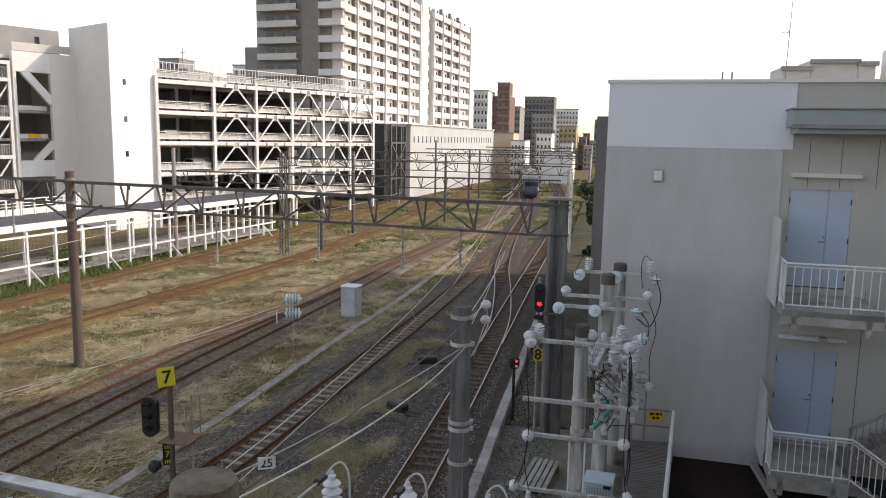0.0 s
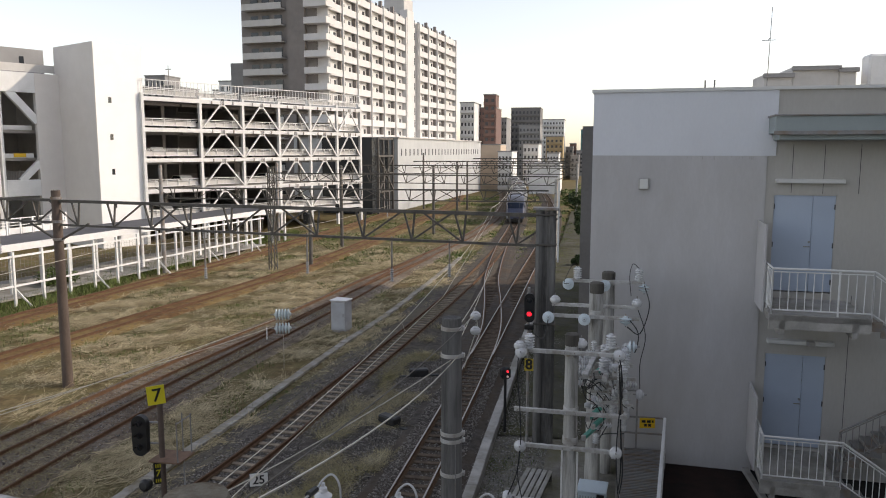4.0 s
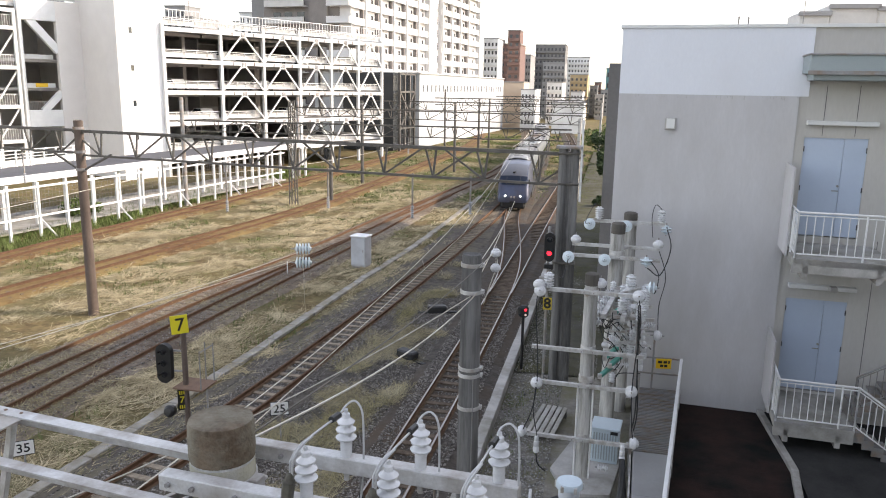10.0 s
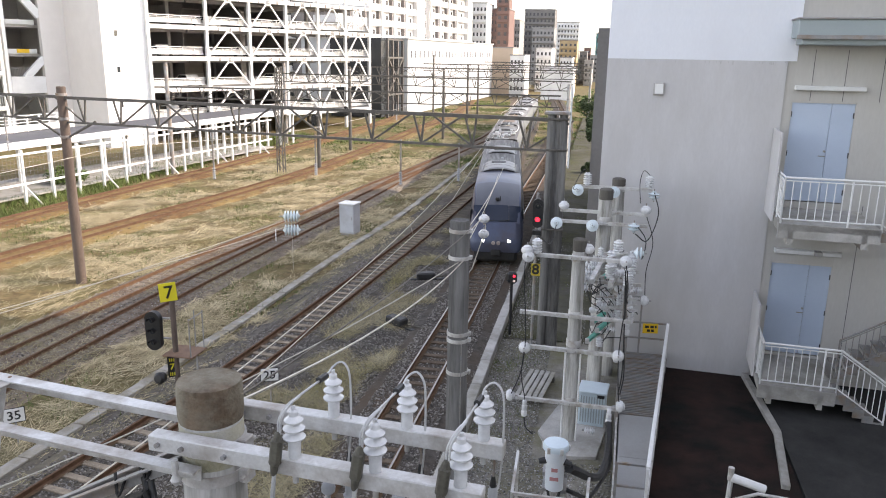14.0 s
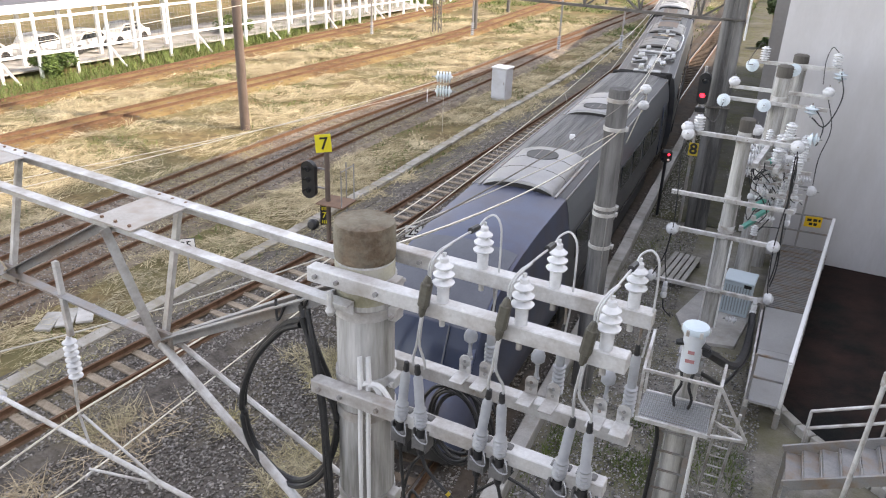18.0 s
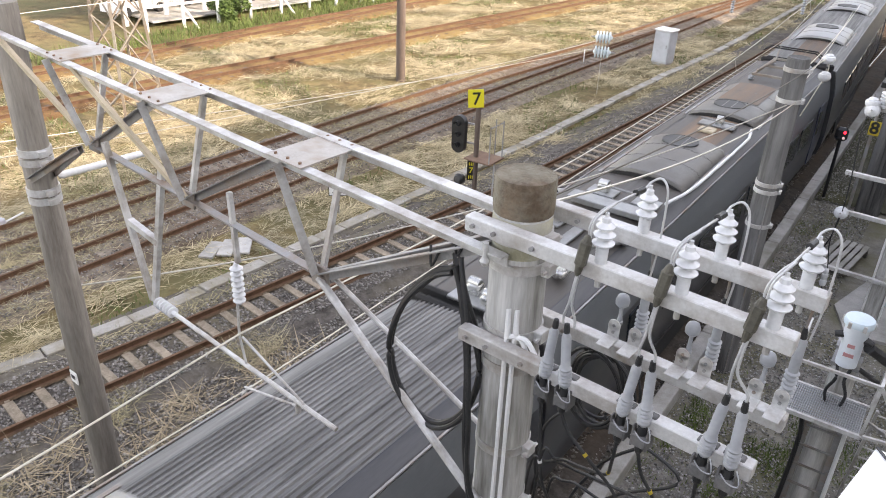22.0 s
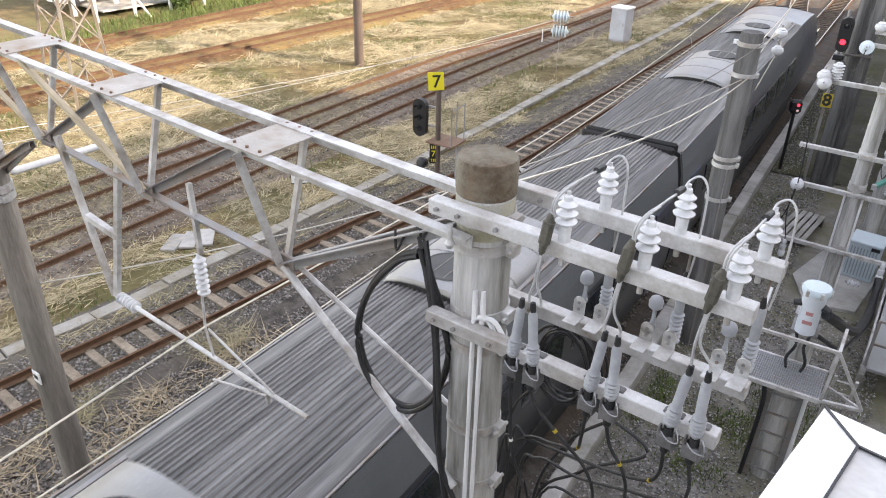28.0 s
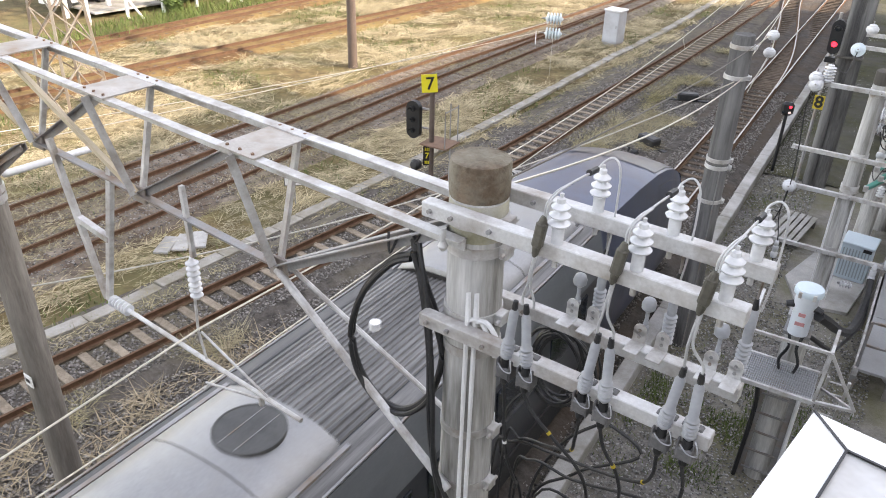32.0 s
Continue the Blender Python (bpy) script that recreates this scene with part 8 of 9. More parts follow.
for k in range(4):
    bm = B()
    bar(bm, leg_at(k, 0), leg_at(k, H4), 0.1)
    part("leg", bm, M["tower_grey"], tw4)
    for i in range(6):
        z0, z1 = i * H4 / 6, (i + 1) * H4 / 6
        bm = B()
        bar(bm, leg_at(k, z0), leg_at((k + 1) % 4, z1), 0.05)
        bar(bm, leg_at((k + 1) % 4, z0), leg_at(k, z1), 0.05)
        part("cross_brace", bm, M["tower_grey"], tw4)


# ---- small things beyond the sidings ----
cb2 = thing("yard_cabinet", Matrix.Translation((-28.3, 8.85, -0.3)) @ Matrix.Rotation(radians(-72), 4, "Z"), "tall white equipment cabinet with a dark base", "cabinet")
bm = B()
box(bm, (0, 0, 1.35), (0.62, 0.55, 1.9), bevel=0.02)
part("body", bm, M["white_steel"], cb2)
bm = B()
box(bm, (0, 0, 0.2), (0.56, 0.5, 0.42))
part("plinth", bm, M["mast_brown"], cb2, "dark brown plinth")
for x, y, top, r in ((-26.14, 9.66, 5.2, 0.075), (-25.85, 10.61, 4.6, 0.035)):
    q = thing("slim_post", Matrix.Translation((x, y, -0.3)), "slim bare post standing in the straw", "post", "slim posts")
    bm = B()
    rod(bm, (0, 0, 0), (-0.12, 0.05, top), r, r * 0.9, 10)
    part("shaft", bm, M["mast_brown"] if r > 0.05 else M["galv_dull"], q)
for x, y, w_, h in ((-29.95, 11.55, 0.75, 1.15), (-29.85, 12.8, 0.75, 0.8)):
    q = thing("pipe_frame", Matrix.Translation((x, y, -0.3)) @ Matrix.Rotation(radians(95), 4, "Z"), "pale bent-pipe frame standing in the straw", "frame", "pipe frames")
    bm = B()
    sweep(bm, [(-w_ / 2, 0, 0), (-w_ / 2, 0, h), (w_ / 2, 0, h), (w_ / 2, 0, 0)], 0.035, 6)
    part("pipe", bm, M["tan_steel"], q)
bx = thing("junction_box", Matrix.Translation((-29.85, 12.8, 0.74)) @ Matrix.Rotation(radians(95), 4, "Z"), "small white box with a brown panel on the frame", "box")
bm = B()
box(bm, (0, 0, 0), (0.7, 0.3, 0.46), bevel=0.015)
part("case", bm, M["white_steel"], bx)
bm = B()
box(bm, (0.14, 0.16, -0.02), (0.26, 0.02, 0.22))
part("panel", bm, M["stage_rust"], bx)
for x, y, r in ((-22.3, 9.0, 15), (-31.1, 10.8, 70)):
    q = thing("point_machine", Matrix.Translation((x, y, -0.22)) @ Matrix.Rotation(radians(r), 4, "Z"), "grey point machine beside the siding", "point machine", "siding point machines")
    bm = B()
    box(bm, (0, 0, 0.2), (0.75, 0.4, 0.34), bevel=0.05)
    part("case", bm, M["cabinet_grey"], q)
    bm = B()
    box(bm, (0.1, 0, 0.02), (1.5, 0.16, 0.08), bevel=0.01)
    part("base_bar", bm, M["galv_dull"], q)
    bm = B()
    rod(bm, (0.2, 0.15, 0.15), (0.7, 0.55, 0.45), 0.03, seg=6)
    part("lever", bm, M["white_steel"], q)
for k in range(3):
    q = thing("loose_lid", Matrix.Translation((-16.35 + 0.28 * k, 12.1 + 0.35 * k, -0.22 + 0.015 * k)) @ Matrix.Rotation(radians(28 + 7 * k), 4, "Z"), "loose pale concrete lid lying in the straw", "concrete lid", "loose lids")
    bm = B()
    box(bm, (0, 0, 0), (0.42, 0.95, 0.07), bevel=0.012)
    part("slab", bm, M["concrete_pale"], q)

# ---- loose ground cover ----
rng = np.random.default_rng(11)


def patch(x, y, s, seed):
    """Smooth pattern between 0 and 1."""
    v = np.zeros_like(x)
    for k in range(6):
        a = seed * 1.7 + k * 2.399
        f = s * (1 + 0.55 * k)
        v += np.sin((x * np.cos(a) + y * np.sin(a)) * f + seed * 3.1 + k) / (1 + 0.4 * k)
    return 0.5 + v / 6.0


def blades(name, label, category, x, y, z, length, width, rise, angle, mat):
    """Thin triangular blades, joined in one mesh."""
    n = len(x)
    dx, dy = np.cos(angle), np.sin(angle)
    ch, sh = np.cos(rise) * length, np.sin(rise) * length
    v = np.empty((n, 3, 3))
    v[:, 0] = np.stack([x - dy * width, y + dx * width, z], 1)
    v[:, 1] = np.stack([x + dy * width, y - dx * width, z], 1)
    v[:, 2] = np.stack([x + dx * ch, y + dy * ch, z + sh], 1)
    me = bpy.data.meshes.new(name)
    me.vertices.add(3 * n)
    me.vertices.foreach_set("co", v.reshape(-1))
    me.loops.add(3 * n)
    me.loops.foreach_set("vertex_index", np.arange(3 * n, dtype=np.int32))
    me.polygons.add(n)
    me.polygons.foreach_set("loop_start", np.arange(0, 3 * n, 3, dtype=np.int32))
    me.polygons.foreach_set("loop_total", np.full(n, 3, dtype=np.int32))
    me.update()
    me.validate()
    me.materials.append(mat)
    return tagged(new(name, me), label, category, kind="stuff")


def arr(f, y):
    t = np.linspace(-40, 200, 961)
    return np.interp(y, t, [f(float(k)) for k in t])


def keep_off(x, y, half):
    """True where a point lies clear of the siding tracks."""
    ok = np.ones(len(x), bool)
    for f in (X_A, X_C, X_D, X_E, X_F):
        ok &= np.abs(x - arr(f, y)) > half
    return ok


# dry hay between the sidings: a thin scatter, and mown swathes of strands lying one way
n = 210000
y = 2 + 73 * rng.random(n) ** 1.5
x = -36 + 27 * rng.random(n)
ok = (keep_off(x, y, 1.0) | (keep_off(x, y, 0.66) & (rng.random(n) < 0.6))) & (x < arr(X_A, y) - 0.9) & (0.7 * patch(x, y, 0.75, 2) + 0.6 * patch(x, y, 3.1, 5) > 0.6 + 0.2 * rng.random(n)) & (np.abs(x - arr(X_TROUGH, y)) > 0.16)
x, y = x[ok], y[ok]
d = np.hypot(x, y - 0)
lean = 6.28 * patch(x, y, 1.3, 4) * 2
blades("dry_hay", "loose dry hay lying between the sidings", "hay", x, y, GROUND + 0.03 + 0.04 * rng.random(len(x)), rng.uniform(0.2, 0.75, len(x)), 0.006 + 0.00036 * d * rng.random(len(x)),
       rng.uniform(-0.06, 0.28, len(x)), lean + rng.normal(0, 0.6, len(x)), M["straw"])
n = 9500
cy = 2 + 76 * rng.random(n) ** 1.35
cx = -36 + 27 * rng.random(n)
ok = keep_off(cx, cy, 1.25) & (cx < arr(X_A, cy) - 1.3) & (0.6 * patch(cx, cy, 0.5, 17) + 0.5 * patch(cx, cy, 1.6, 31) > 0.535 + 0.14 * rng.random(n)) & (np.abs(cx - arr(X_TROUGH, cy)) > 0.35)
cx, cy = cx[ok], cy[ok]
m_ = 44
ca = 1.35 + 1.5 * (patch(cx, cy, 0.35, 8) - 0.5) + rng.normal(0, 0.7, len(cx))
cl = rng.uniform(0.25, 0.75, len(cx))
al, ac = rng.normal(0, 1, (len(cx), m_)) * cl[:, None], rng.normal(0, 1, (len(cx), m_)) * (0.1 + 0.16 * cl[:, None])
x = (cx[:, None] + np.cos(ca)[:, None] * al - np.sin(ca)[:, None] * ac).reshape(-1)
y = (cy[:, None] + np.sin(ca)[:, None] * al + np.cos(ca)[:, None] * ac).reshape(-1)
hz = (0.16 * np.exp(-(ac / (0.12 + 0.1 * cl[:, None])) ** 2) * rng.random((len(cx), m_))).reshape(-1)
an = (ca[:, None] + rng.normal(0, 0.42, (len(cx), m_)) + np.pi * (rng.random((len(cx), m_)) < 0.5)).reshape(-1)
ok = keep_off(x, y, 0.8) & (np.abs(x - arr(X_TROUGH, y)) > 0.17)
x, y, hz, an = x[ok], y[ok], hz[ok], an[ok]
d = np.hypot(x, y)
blades("mown_hay", "pale mown hay lying in swathes between the sidings", "hay", x, y, GROUND + 0.04 + hz, rng.uniform(0.25, 0.85, len(x)), 0.007 + 0.00042 * d * rng.random(len(x)),
       rng.uniform(-0.1, 0.22, len(x)), an, M["straw_pale"])
# thin hay grown over the siding beds
n = 110000
y = 2 + 50 * rng.random(n) ** 1.4
x = -26 + 17 * rng.random(n)
ok = ~keep_off(x, y, 1.3) & (x < arr(X_A, y) - 0.9) & (patch(x, y, 0.6, 21) > 0.44 + 0.14 * rng.random(n))
x, y = x[ok], y[ok]
blades("bed_hay", "thin dry hay over the rusty sidings", "hay", x, y, -0.16 + 0.05 * rng.random(len(x)), rng.uniform(0.15, 0.55, len(x)), rng.uniform(0.005, 0.011, len(x)),
       rng.uniform(-0.05, 0.35, len(x)), rng.uniform(0, 6.28, len(x)), M["straw"])
# hay tufts on the ballast beside the main line
n = 90000
y = 2 + 45 * rng.random(n) ** 1.4
x = arr(X_A, y) + 0.9 + (arr(X_MAIN, y) - 2.2 - arr(X_A, y)) * rng.random(n)
ok = patch(x, y, 0.9, 13) > 0.57 + 0.09 * rng.random(n)
x, y = x[ok], y[ok]
blades("hay_tuft", "dry hay tufts lying on the grey ballast", "hay", x, y, -0.225 + 0.06 * rng.random(len(x)), rng.uniform(0.2, 0.7, len(x)), 0.006 + 0.007 * rng.random(len(x)),
       rng.uniform(-0.05, 0.5, len(x)), rng.uniform(0, 6.28, len(x)), M["straw"])
# long straw tufts round the foot of the concrete mast
tx, ty = [], []
for cx, cy, r in ((-11.2, 6.4, 0.55), (-11.4, 7.2, 0.35), (-12.2, 5.2, 0.4), (-12.1, 4.2, 0.5), (-10.6, 5.4, 0.5), (-11.0, 8.9, 0.4), (-10.9, 9.6, 0.5), (-8.4, 4.2, 0.7), (-10.8, 3.6, 0.7)):
    tx.append(cx + rng.normal(0, r * 0.8, 130))
    ty.append(cy + rng.normal(0, r * 1.0, 130))
x, y = np.concatenate(tx), np.concatenate(ty)
blades("straw_tuft", "long straw tufts round the foot of the mast", "straw", x, y, np.full(len(x), -0.22), rng.uniform(0.25, 0.8, len(x)), rng.uniform(0.008, 0.018, len(x)), rng.uniform(0.02, 0.5, len(x)), rng.uniform(0, 6.28, len(x)), M["straw_tan"])
# green verge and dry growth far along the line
def clear_far(x, y, half):
    ok = np.ones(len(x), bool)
    for f in (X_MAIN, X_B, X_D, X_E, X_F):
        ok &= np.abs(x - arr(f, y)) > half
    return ok


n = 110000
y = 70 + 110 * rng.random(n)
x = rng.uniform(-36, 0, n)
ok = clear_far(x, y, 1.2) & (patch(x, y, 0.35, 3) > 0.46 + 0.1 * rng.random(n))
x, y = x[ok], y[ok]
blades("far_grass", "green grass between the far tracks", "grass", x, y, np.full(len(x), GROUND), rng.uniform(0.12, 0.4, len(x)), rng.uniform(0.02, 0.07, len(x)), rng.uniform(0.1, 1.0, len(x)), rng.uniform(0, 6.28, len(x)), M["grass"])
n = 60000
y = 72 + 90 * rng.random(n)
x = rng.uniform(-36, -6, n)
ok = clear_far(x, y, 0.9) & (patch(x, y, 0.5, 12) > 0.48 + 0.1 * rng.random(n))
x, y = x[ok], y[ok]
blades("far_hay", "dry growth between the far tracks", "hay", x, y, np.full(len(x), GROUND + 0.03), rng.uniform(0.3, 0.9, len(x)), rng.uniform(0.02, 0.06, len(x)), rng.uniform(-0.05, 0.3, len(x)), rng.uniform(0, 6.28, len(x)), M["straw"])
# green weeds: among the hay, along the fence and beside the kerb wall
n = 90000
y = 3 + 80 * rng.random(n) ** 1.3
x = -39 + 29 * rng.random(n)
ok = keep_off(x, y, 1.0) & (x < arr(X_A, y) - 0.8) & (patch(x, y, 0.6, 21) > 0.54 + 0.13 * rng.random(n))
x, y = x[ok], y[ok]
xf = rng.uniform(-40.5, -36.8, 14000)
yf = rng.uniform(20, 95, 14000)
xk = rng.uniform(-3.1, -0.2, 34000)
yk = 4 + 110 * rng.random(34000) ** 1.4
okk = (patch(xk, yk, 0.9, 7) > 0.45 + 0.15 * rng.random(34000)) & ((yk > 24) | (rng.random(34000) < 0.5)) & ((xk < -1.3) | (yk > 27))
xk, yk = xk[okk], yk[okk]
x, y = np.concatenate([x, xf, xk]), np.concatenate([y, yf, yk])
z = np.where(x > -5, -0.1, GROUND)
xs, ys = rng.uniform(-2.9, 1.0, 26000), 3.5 + 11 * rng.random(26000)
oks = patch(xs, ys, 1.1, 12) > 0.52 + 0.12 * rng.random(26000)
x, y, z = np.concatenate([x, xs[oks]]), np.concatenate([y, ys[oks]]), np.concatenate([z, np.full(oks.sum(), -0.06)])
h = np.where(x < -36.7, rng.uniform(0.25, 0.8, len(x)), np.where(x > -5, rng.uniform(0.06, 0.22, len(x)), rng.uniform(0.08, 0.3, len(x))))
blades("green_weed", "low green weeds in the straw and along the fence", "weeds", x, y, z, h, 0.012 + 0.00035 * np.hypot(x, y) * rng.random(len(x)), rng.uniform(0.5, 1.4, len(x)), rng.uniform(0, 6.28, len(x)), M["grass"])


def stones(name, label, x, y, z, r, mat):
    """Small angular stones, eight faces each, joined in one mesh."""
    n = len(x)
    base = np.array([(1, 0, 0), (0, 1, 0), (-1, 0, 0), (0, -1, 0), (0, 0, 1), (0, 0, -1)], float)
    v = base[None] * (0.6 + 0.6 * rng.random((n, 6, 1))) + 0.25 * rng.normal(size=(n, 6, 3)) * 0.6
    a = rng.uniform(0, 6.28, n)
    vx = v[..., 0] * np.cos(a)[:, None] - v[..., 1] * np.sin(a)[:, None]
    vy = v[..., 0] * np.sin(a)[:, None] + v[..., 1] * np.cos(a)[:, None]
    co = np.stack([vx * r[:, None] + x[:, None], vy * r[:, None] + y[:, None], v[..., 2] * r[:, None] * 0.75 + z[:, None]], -1)
    tri = np.array([(0, 1, 4), (1, 2, 4), (2, 3, 4), (3, 0, 4), (1, 0, 5), (2, 1, 5), (3, 2, 5), (0, 3, 5)], np.int32)
    f = (np.arange(n, dtype=np.int32)[:, None, None] * 6 + tri[None]).reshape(-1)
    me = bpy.data.meshes.new(name)
    me.vertices.add(6 * n)
    me.vertices.foreach_set("co", co.reshape(-1))
    me.loops.add(24 * n)
    me.loops.foreach_set("vertex_index", f)
    me.polygons.add(8 * n)
    me.polygons.foreach_set("loop_start", np.arange(0, 24 * n, 3, dtype=np.int32))
    me.polygons.foreach_set("loop_total", np.full(8 * n, 3, dtype=np.int32))
    me.update()
    me.validate()
    me.materials.append(mat)
    return tagged(new(name, me), label, "ballast", kind="stuff")


n = 135000
y = -2 + 40 * rng.random(n) ** 1.7
lo, hi = arr(X_A, y) - 1.7, np.full(n, -3.55)
x = lo + (hi - lo) * rng.random(n)
ta, tm = np.abs(x - arr(X_A, y)), np.abs(x - arr(X_MAIN, y))
t = np.minimum(ta, tm)
z = np.where(t < 0.52, -0.2, np.where(t < 1.2, -0.14, -0.225))
ok = (np.abs(t - 0.566) > 0.13) & ((tm > 0.5) | (rng.random(n) < 0.4))
stones("ballast_stone", "loose angular grey ballast stones between the tracks", x[ok], y[ok], z[ok], rng.uniform(0.02, 0.052, n)[ok], M["stone"])
n = 60000
y = 3 + 50 * rng.random(n) ** 1.6
x = rng.uniform(-3.1, 1.2, n)
ok = ~((y > 18.3) & (x > -1.25) & (y < 27)) & ~((y > 24) & (x > -0.1))
stones("soil_stone", "small grey stones on the dark soil", x[ok], y[ok], -0.02 + 0.015 * rng.random(ok.sum()), rng.uniform(0.012, 0.036, n)[ok], M["stone_pale"])
n = 16000
y = 3 + 45 * rng.random(n) ** 1.4
x = np.where(rng.random(n) < 0.5, arr(X_C, y), arr(X_D, y)) + rng.uniform(-1.2, 1.2, n)
stones("siding_stone", "dark stones on the siding beds", x, y, np.full(n, -0.15), rng.uniform(0.02, 0.05, n), M["stone"])


def shrub(x, y, z, w, h, label, mat="leaf", n=2600):
    """Branching stems under an uneven crown of small leaf clumps."""
    t = thing("shrub", Matrix.Translation((x, y, z)), label, "shrub", "shrubs by the line")
    r = random.Random(int(x * 31 + y * 7))
    bm = B()
    for k in range(5):
        a = k * 1.26 + r.uniform(-0.3, 0.3)
        rod(bm, (0, 0, -0.1), (math.cos(a) * w * 0.3, math.sin(a) * w * 0.3, h * r.uniform(0.5, 0.8)), 0.05 * h / 3, 0.015, 6)
    part("trunk", bm, M["bark"], t)
    cs = [(r.uniform(-0.42, 0.42) * w, r.uniform(-0.42, 0.42) * w, h * r.uniform(0.3, 0.92), r.uniform(0.16, 0.3)) for _ in range(11)]
    vv, ff = [], []
    for _ in range(n):
        cx, cy, cz, cr = r.choice(cs)
        d = Vector((r.gauss(0, 1), r.gauss(0, 1), r.gauss(0, 1))).normalized() * cr * w * r.uniform(0.6, 1.05)
        p = Vector((cx, cy, cz)) + Vector((d.x, d.y, d.z * 0.8))
        s = r.uniform(0.07, 0.16) * max(1.0, h / 3)
        u, q = Vector((r.gauss(0, 1), r.gauss(0, 1), r.gauss(0, 0.6))).normalized() * s, Vector((r.gauss(0, 1), r.gauss(0, 1), r.gauss(0, 1))).normalized() * s * 0.6
        k = len(vv)
        vv += [p - u, p + q, p + u, p - q]
        ff.append((k, k + 1, k + 2, k + 3))
    crown = from_arrays("crown", vv, ff, M[mat])
    crown.parent = t
    crown["kind"] = "stuff"


shrub(-0.9, 70, -0.2, 1.2, 1.2, "low green shrub beside the running line", "leaf_dark", 1200)
shrub(-0.6, 84, -0.2, 2.2, 4.4, "dark green shrub at the building's side", "leaf_dark")
shrub(-0.4, 94, -0.2, 2.6, 5.4, "tall dark green shrub behind the building", "leaf_dark")
shrub(-1.0, 110, -0.2, 3.4, 5.0, "dark green shrub beside the running line", "leaf_dark")
shrub(-2.4, 135, -0.2, 5.0, 4.6, "broad green shrub beside the running line")
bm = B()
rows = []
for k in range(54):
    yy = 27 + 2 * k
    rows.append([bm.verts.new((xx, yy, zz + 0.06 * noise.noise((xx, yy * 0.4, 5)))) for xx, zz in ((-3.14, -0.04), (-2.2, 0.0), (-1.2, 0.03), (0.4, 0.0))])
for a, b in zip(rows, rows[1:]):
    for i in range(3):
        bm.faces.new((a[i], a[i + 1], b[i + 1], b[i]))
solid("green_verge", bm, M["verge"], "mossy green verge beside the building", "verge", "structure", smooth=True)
shrub(-40.5, 34, -0.3, 2.4, 1.3, "green shrub behind the white fence", "leaf")
shrub(-40.8, 52, -0.3, 2.6, 1.4, "green shrub behind the white fence", "leaf")

# ---- express train ----
M["train_body"] = surf("gunmetal_paint", (0.055, 0.058, 0.066), (0.085, 0.09, 0.10), 1.2, 0.32, 0.55, 0.02, 30, c3=(0.11, 0.105, 0.1), s3=0.8, amt3=0.2, stretch=(1, 0.3, 1))
# the blue of the reflected sky is put into this nose and door colour
M["train_nose"] = surf("blue_grey_metallic", (0.061, 0.073, 0.118), (0.084, 0.1, 0.152), 1.5, 0.34, 0.4, 0.0, 30, c3=(0.075, 0.07, 0.09), s3=0.9, amt3=0.3)
M["train_roof"] = surf("ribbed_dark_roof", (0.082, 0.08, 0.077), (0.17, 0.167, 0.16), 1.5, 0.6, 0.15, 0.08, 30, c3=(0.28, 0.275, 0.265), s3=0.9, amt3=0.3, stretch=(7, 0.35, 1))
M["train_roof_rust"] = surf("rust_dusted_roof", (0.10, 0.085, 0.075), (0.19, 0.135, 0.095), 1.5, 0.65, 0.2, 0.08, 30, c3=(0.25, 0.155, 0.09), s3=0.5, amt3=0.35, stretch=(4, 0.2, 1))
M["train_flat"] = surf("flat_dark_roof", (0.06, 0.057, 0.053), (0.125, 0.118, 0.11), 1.5, 0.55, 0.2, 0.05, 30, c3=(0.09, 0.075, 0.062), s3=0.7, amt3=0.4, stretch=(5, 0.2, 1))
M["train_silver"] = surf("dusty_silver_fairing", (0.26, 0.26, 0.26), (0.38, 0.38, 0.375), 1.2, 0.48, 0.55, 0.02, 30, c3=(0.33, 0.32, 0.3), s3=0.9, amt3=0.25)
M["train_dull"] = surf("grimy_fairing", (0.12, 0.116, 0.106), (0.22, 0.213, 0.198), 1.2, 0.45, 0.6, 0.03, 30, c3=(0.12, 0.11, 0.1), s3=0.9, amt3=0.4)
M["fan_dark"] = surf("fan_mesh_grey", (0.06, 0.06, 0.058), (0.115, 0.115, 0.11), 2.0, 0.7, 0.1, 0.05, 30)
M["train_dark"] = surf("under_frame_black", (0.012, 0.012, 0.012), (0.03, 0.028, 0.026), 3.0, 0.8, 0, 0.1, 30)
M["train_glass"] = plain("tinted_glass", (0.012, 0.016, 0.022), 0.06)
M["windscreen"] = plain("blue_tinted_windscreen", (0.022, 0.032, 0.06), 0.12)
M["train_brow"] = surf("dark_grey_brow", (0.085, 0.09, 0.105), (0.125, 0.13, 0.145), 1.2, 0.4, 0.4, 0.02, 30)
# lighter grey paints the sky reflected in the car side
M["train_side_sheen"] = surf("pale_grey_strip", (0.13, 0.14, 0.148), (0.18, 0.19, 0.198), 1.2, 0.4, 0.3, 0.02, 30)
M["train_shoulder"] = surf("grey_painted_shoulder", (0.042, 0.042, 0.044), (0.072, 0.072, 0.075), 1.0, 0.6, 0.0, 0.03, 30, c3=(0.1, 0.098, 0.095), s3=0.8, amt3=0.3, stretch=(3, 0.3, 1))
M["headlight"] = glow("headlight_lit", (1.0, 0.97, 0.9), 4.0)
M["dim_light"] = plain("marker_lens", (0.35, 0.3, 0.28), 0.2)

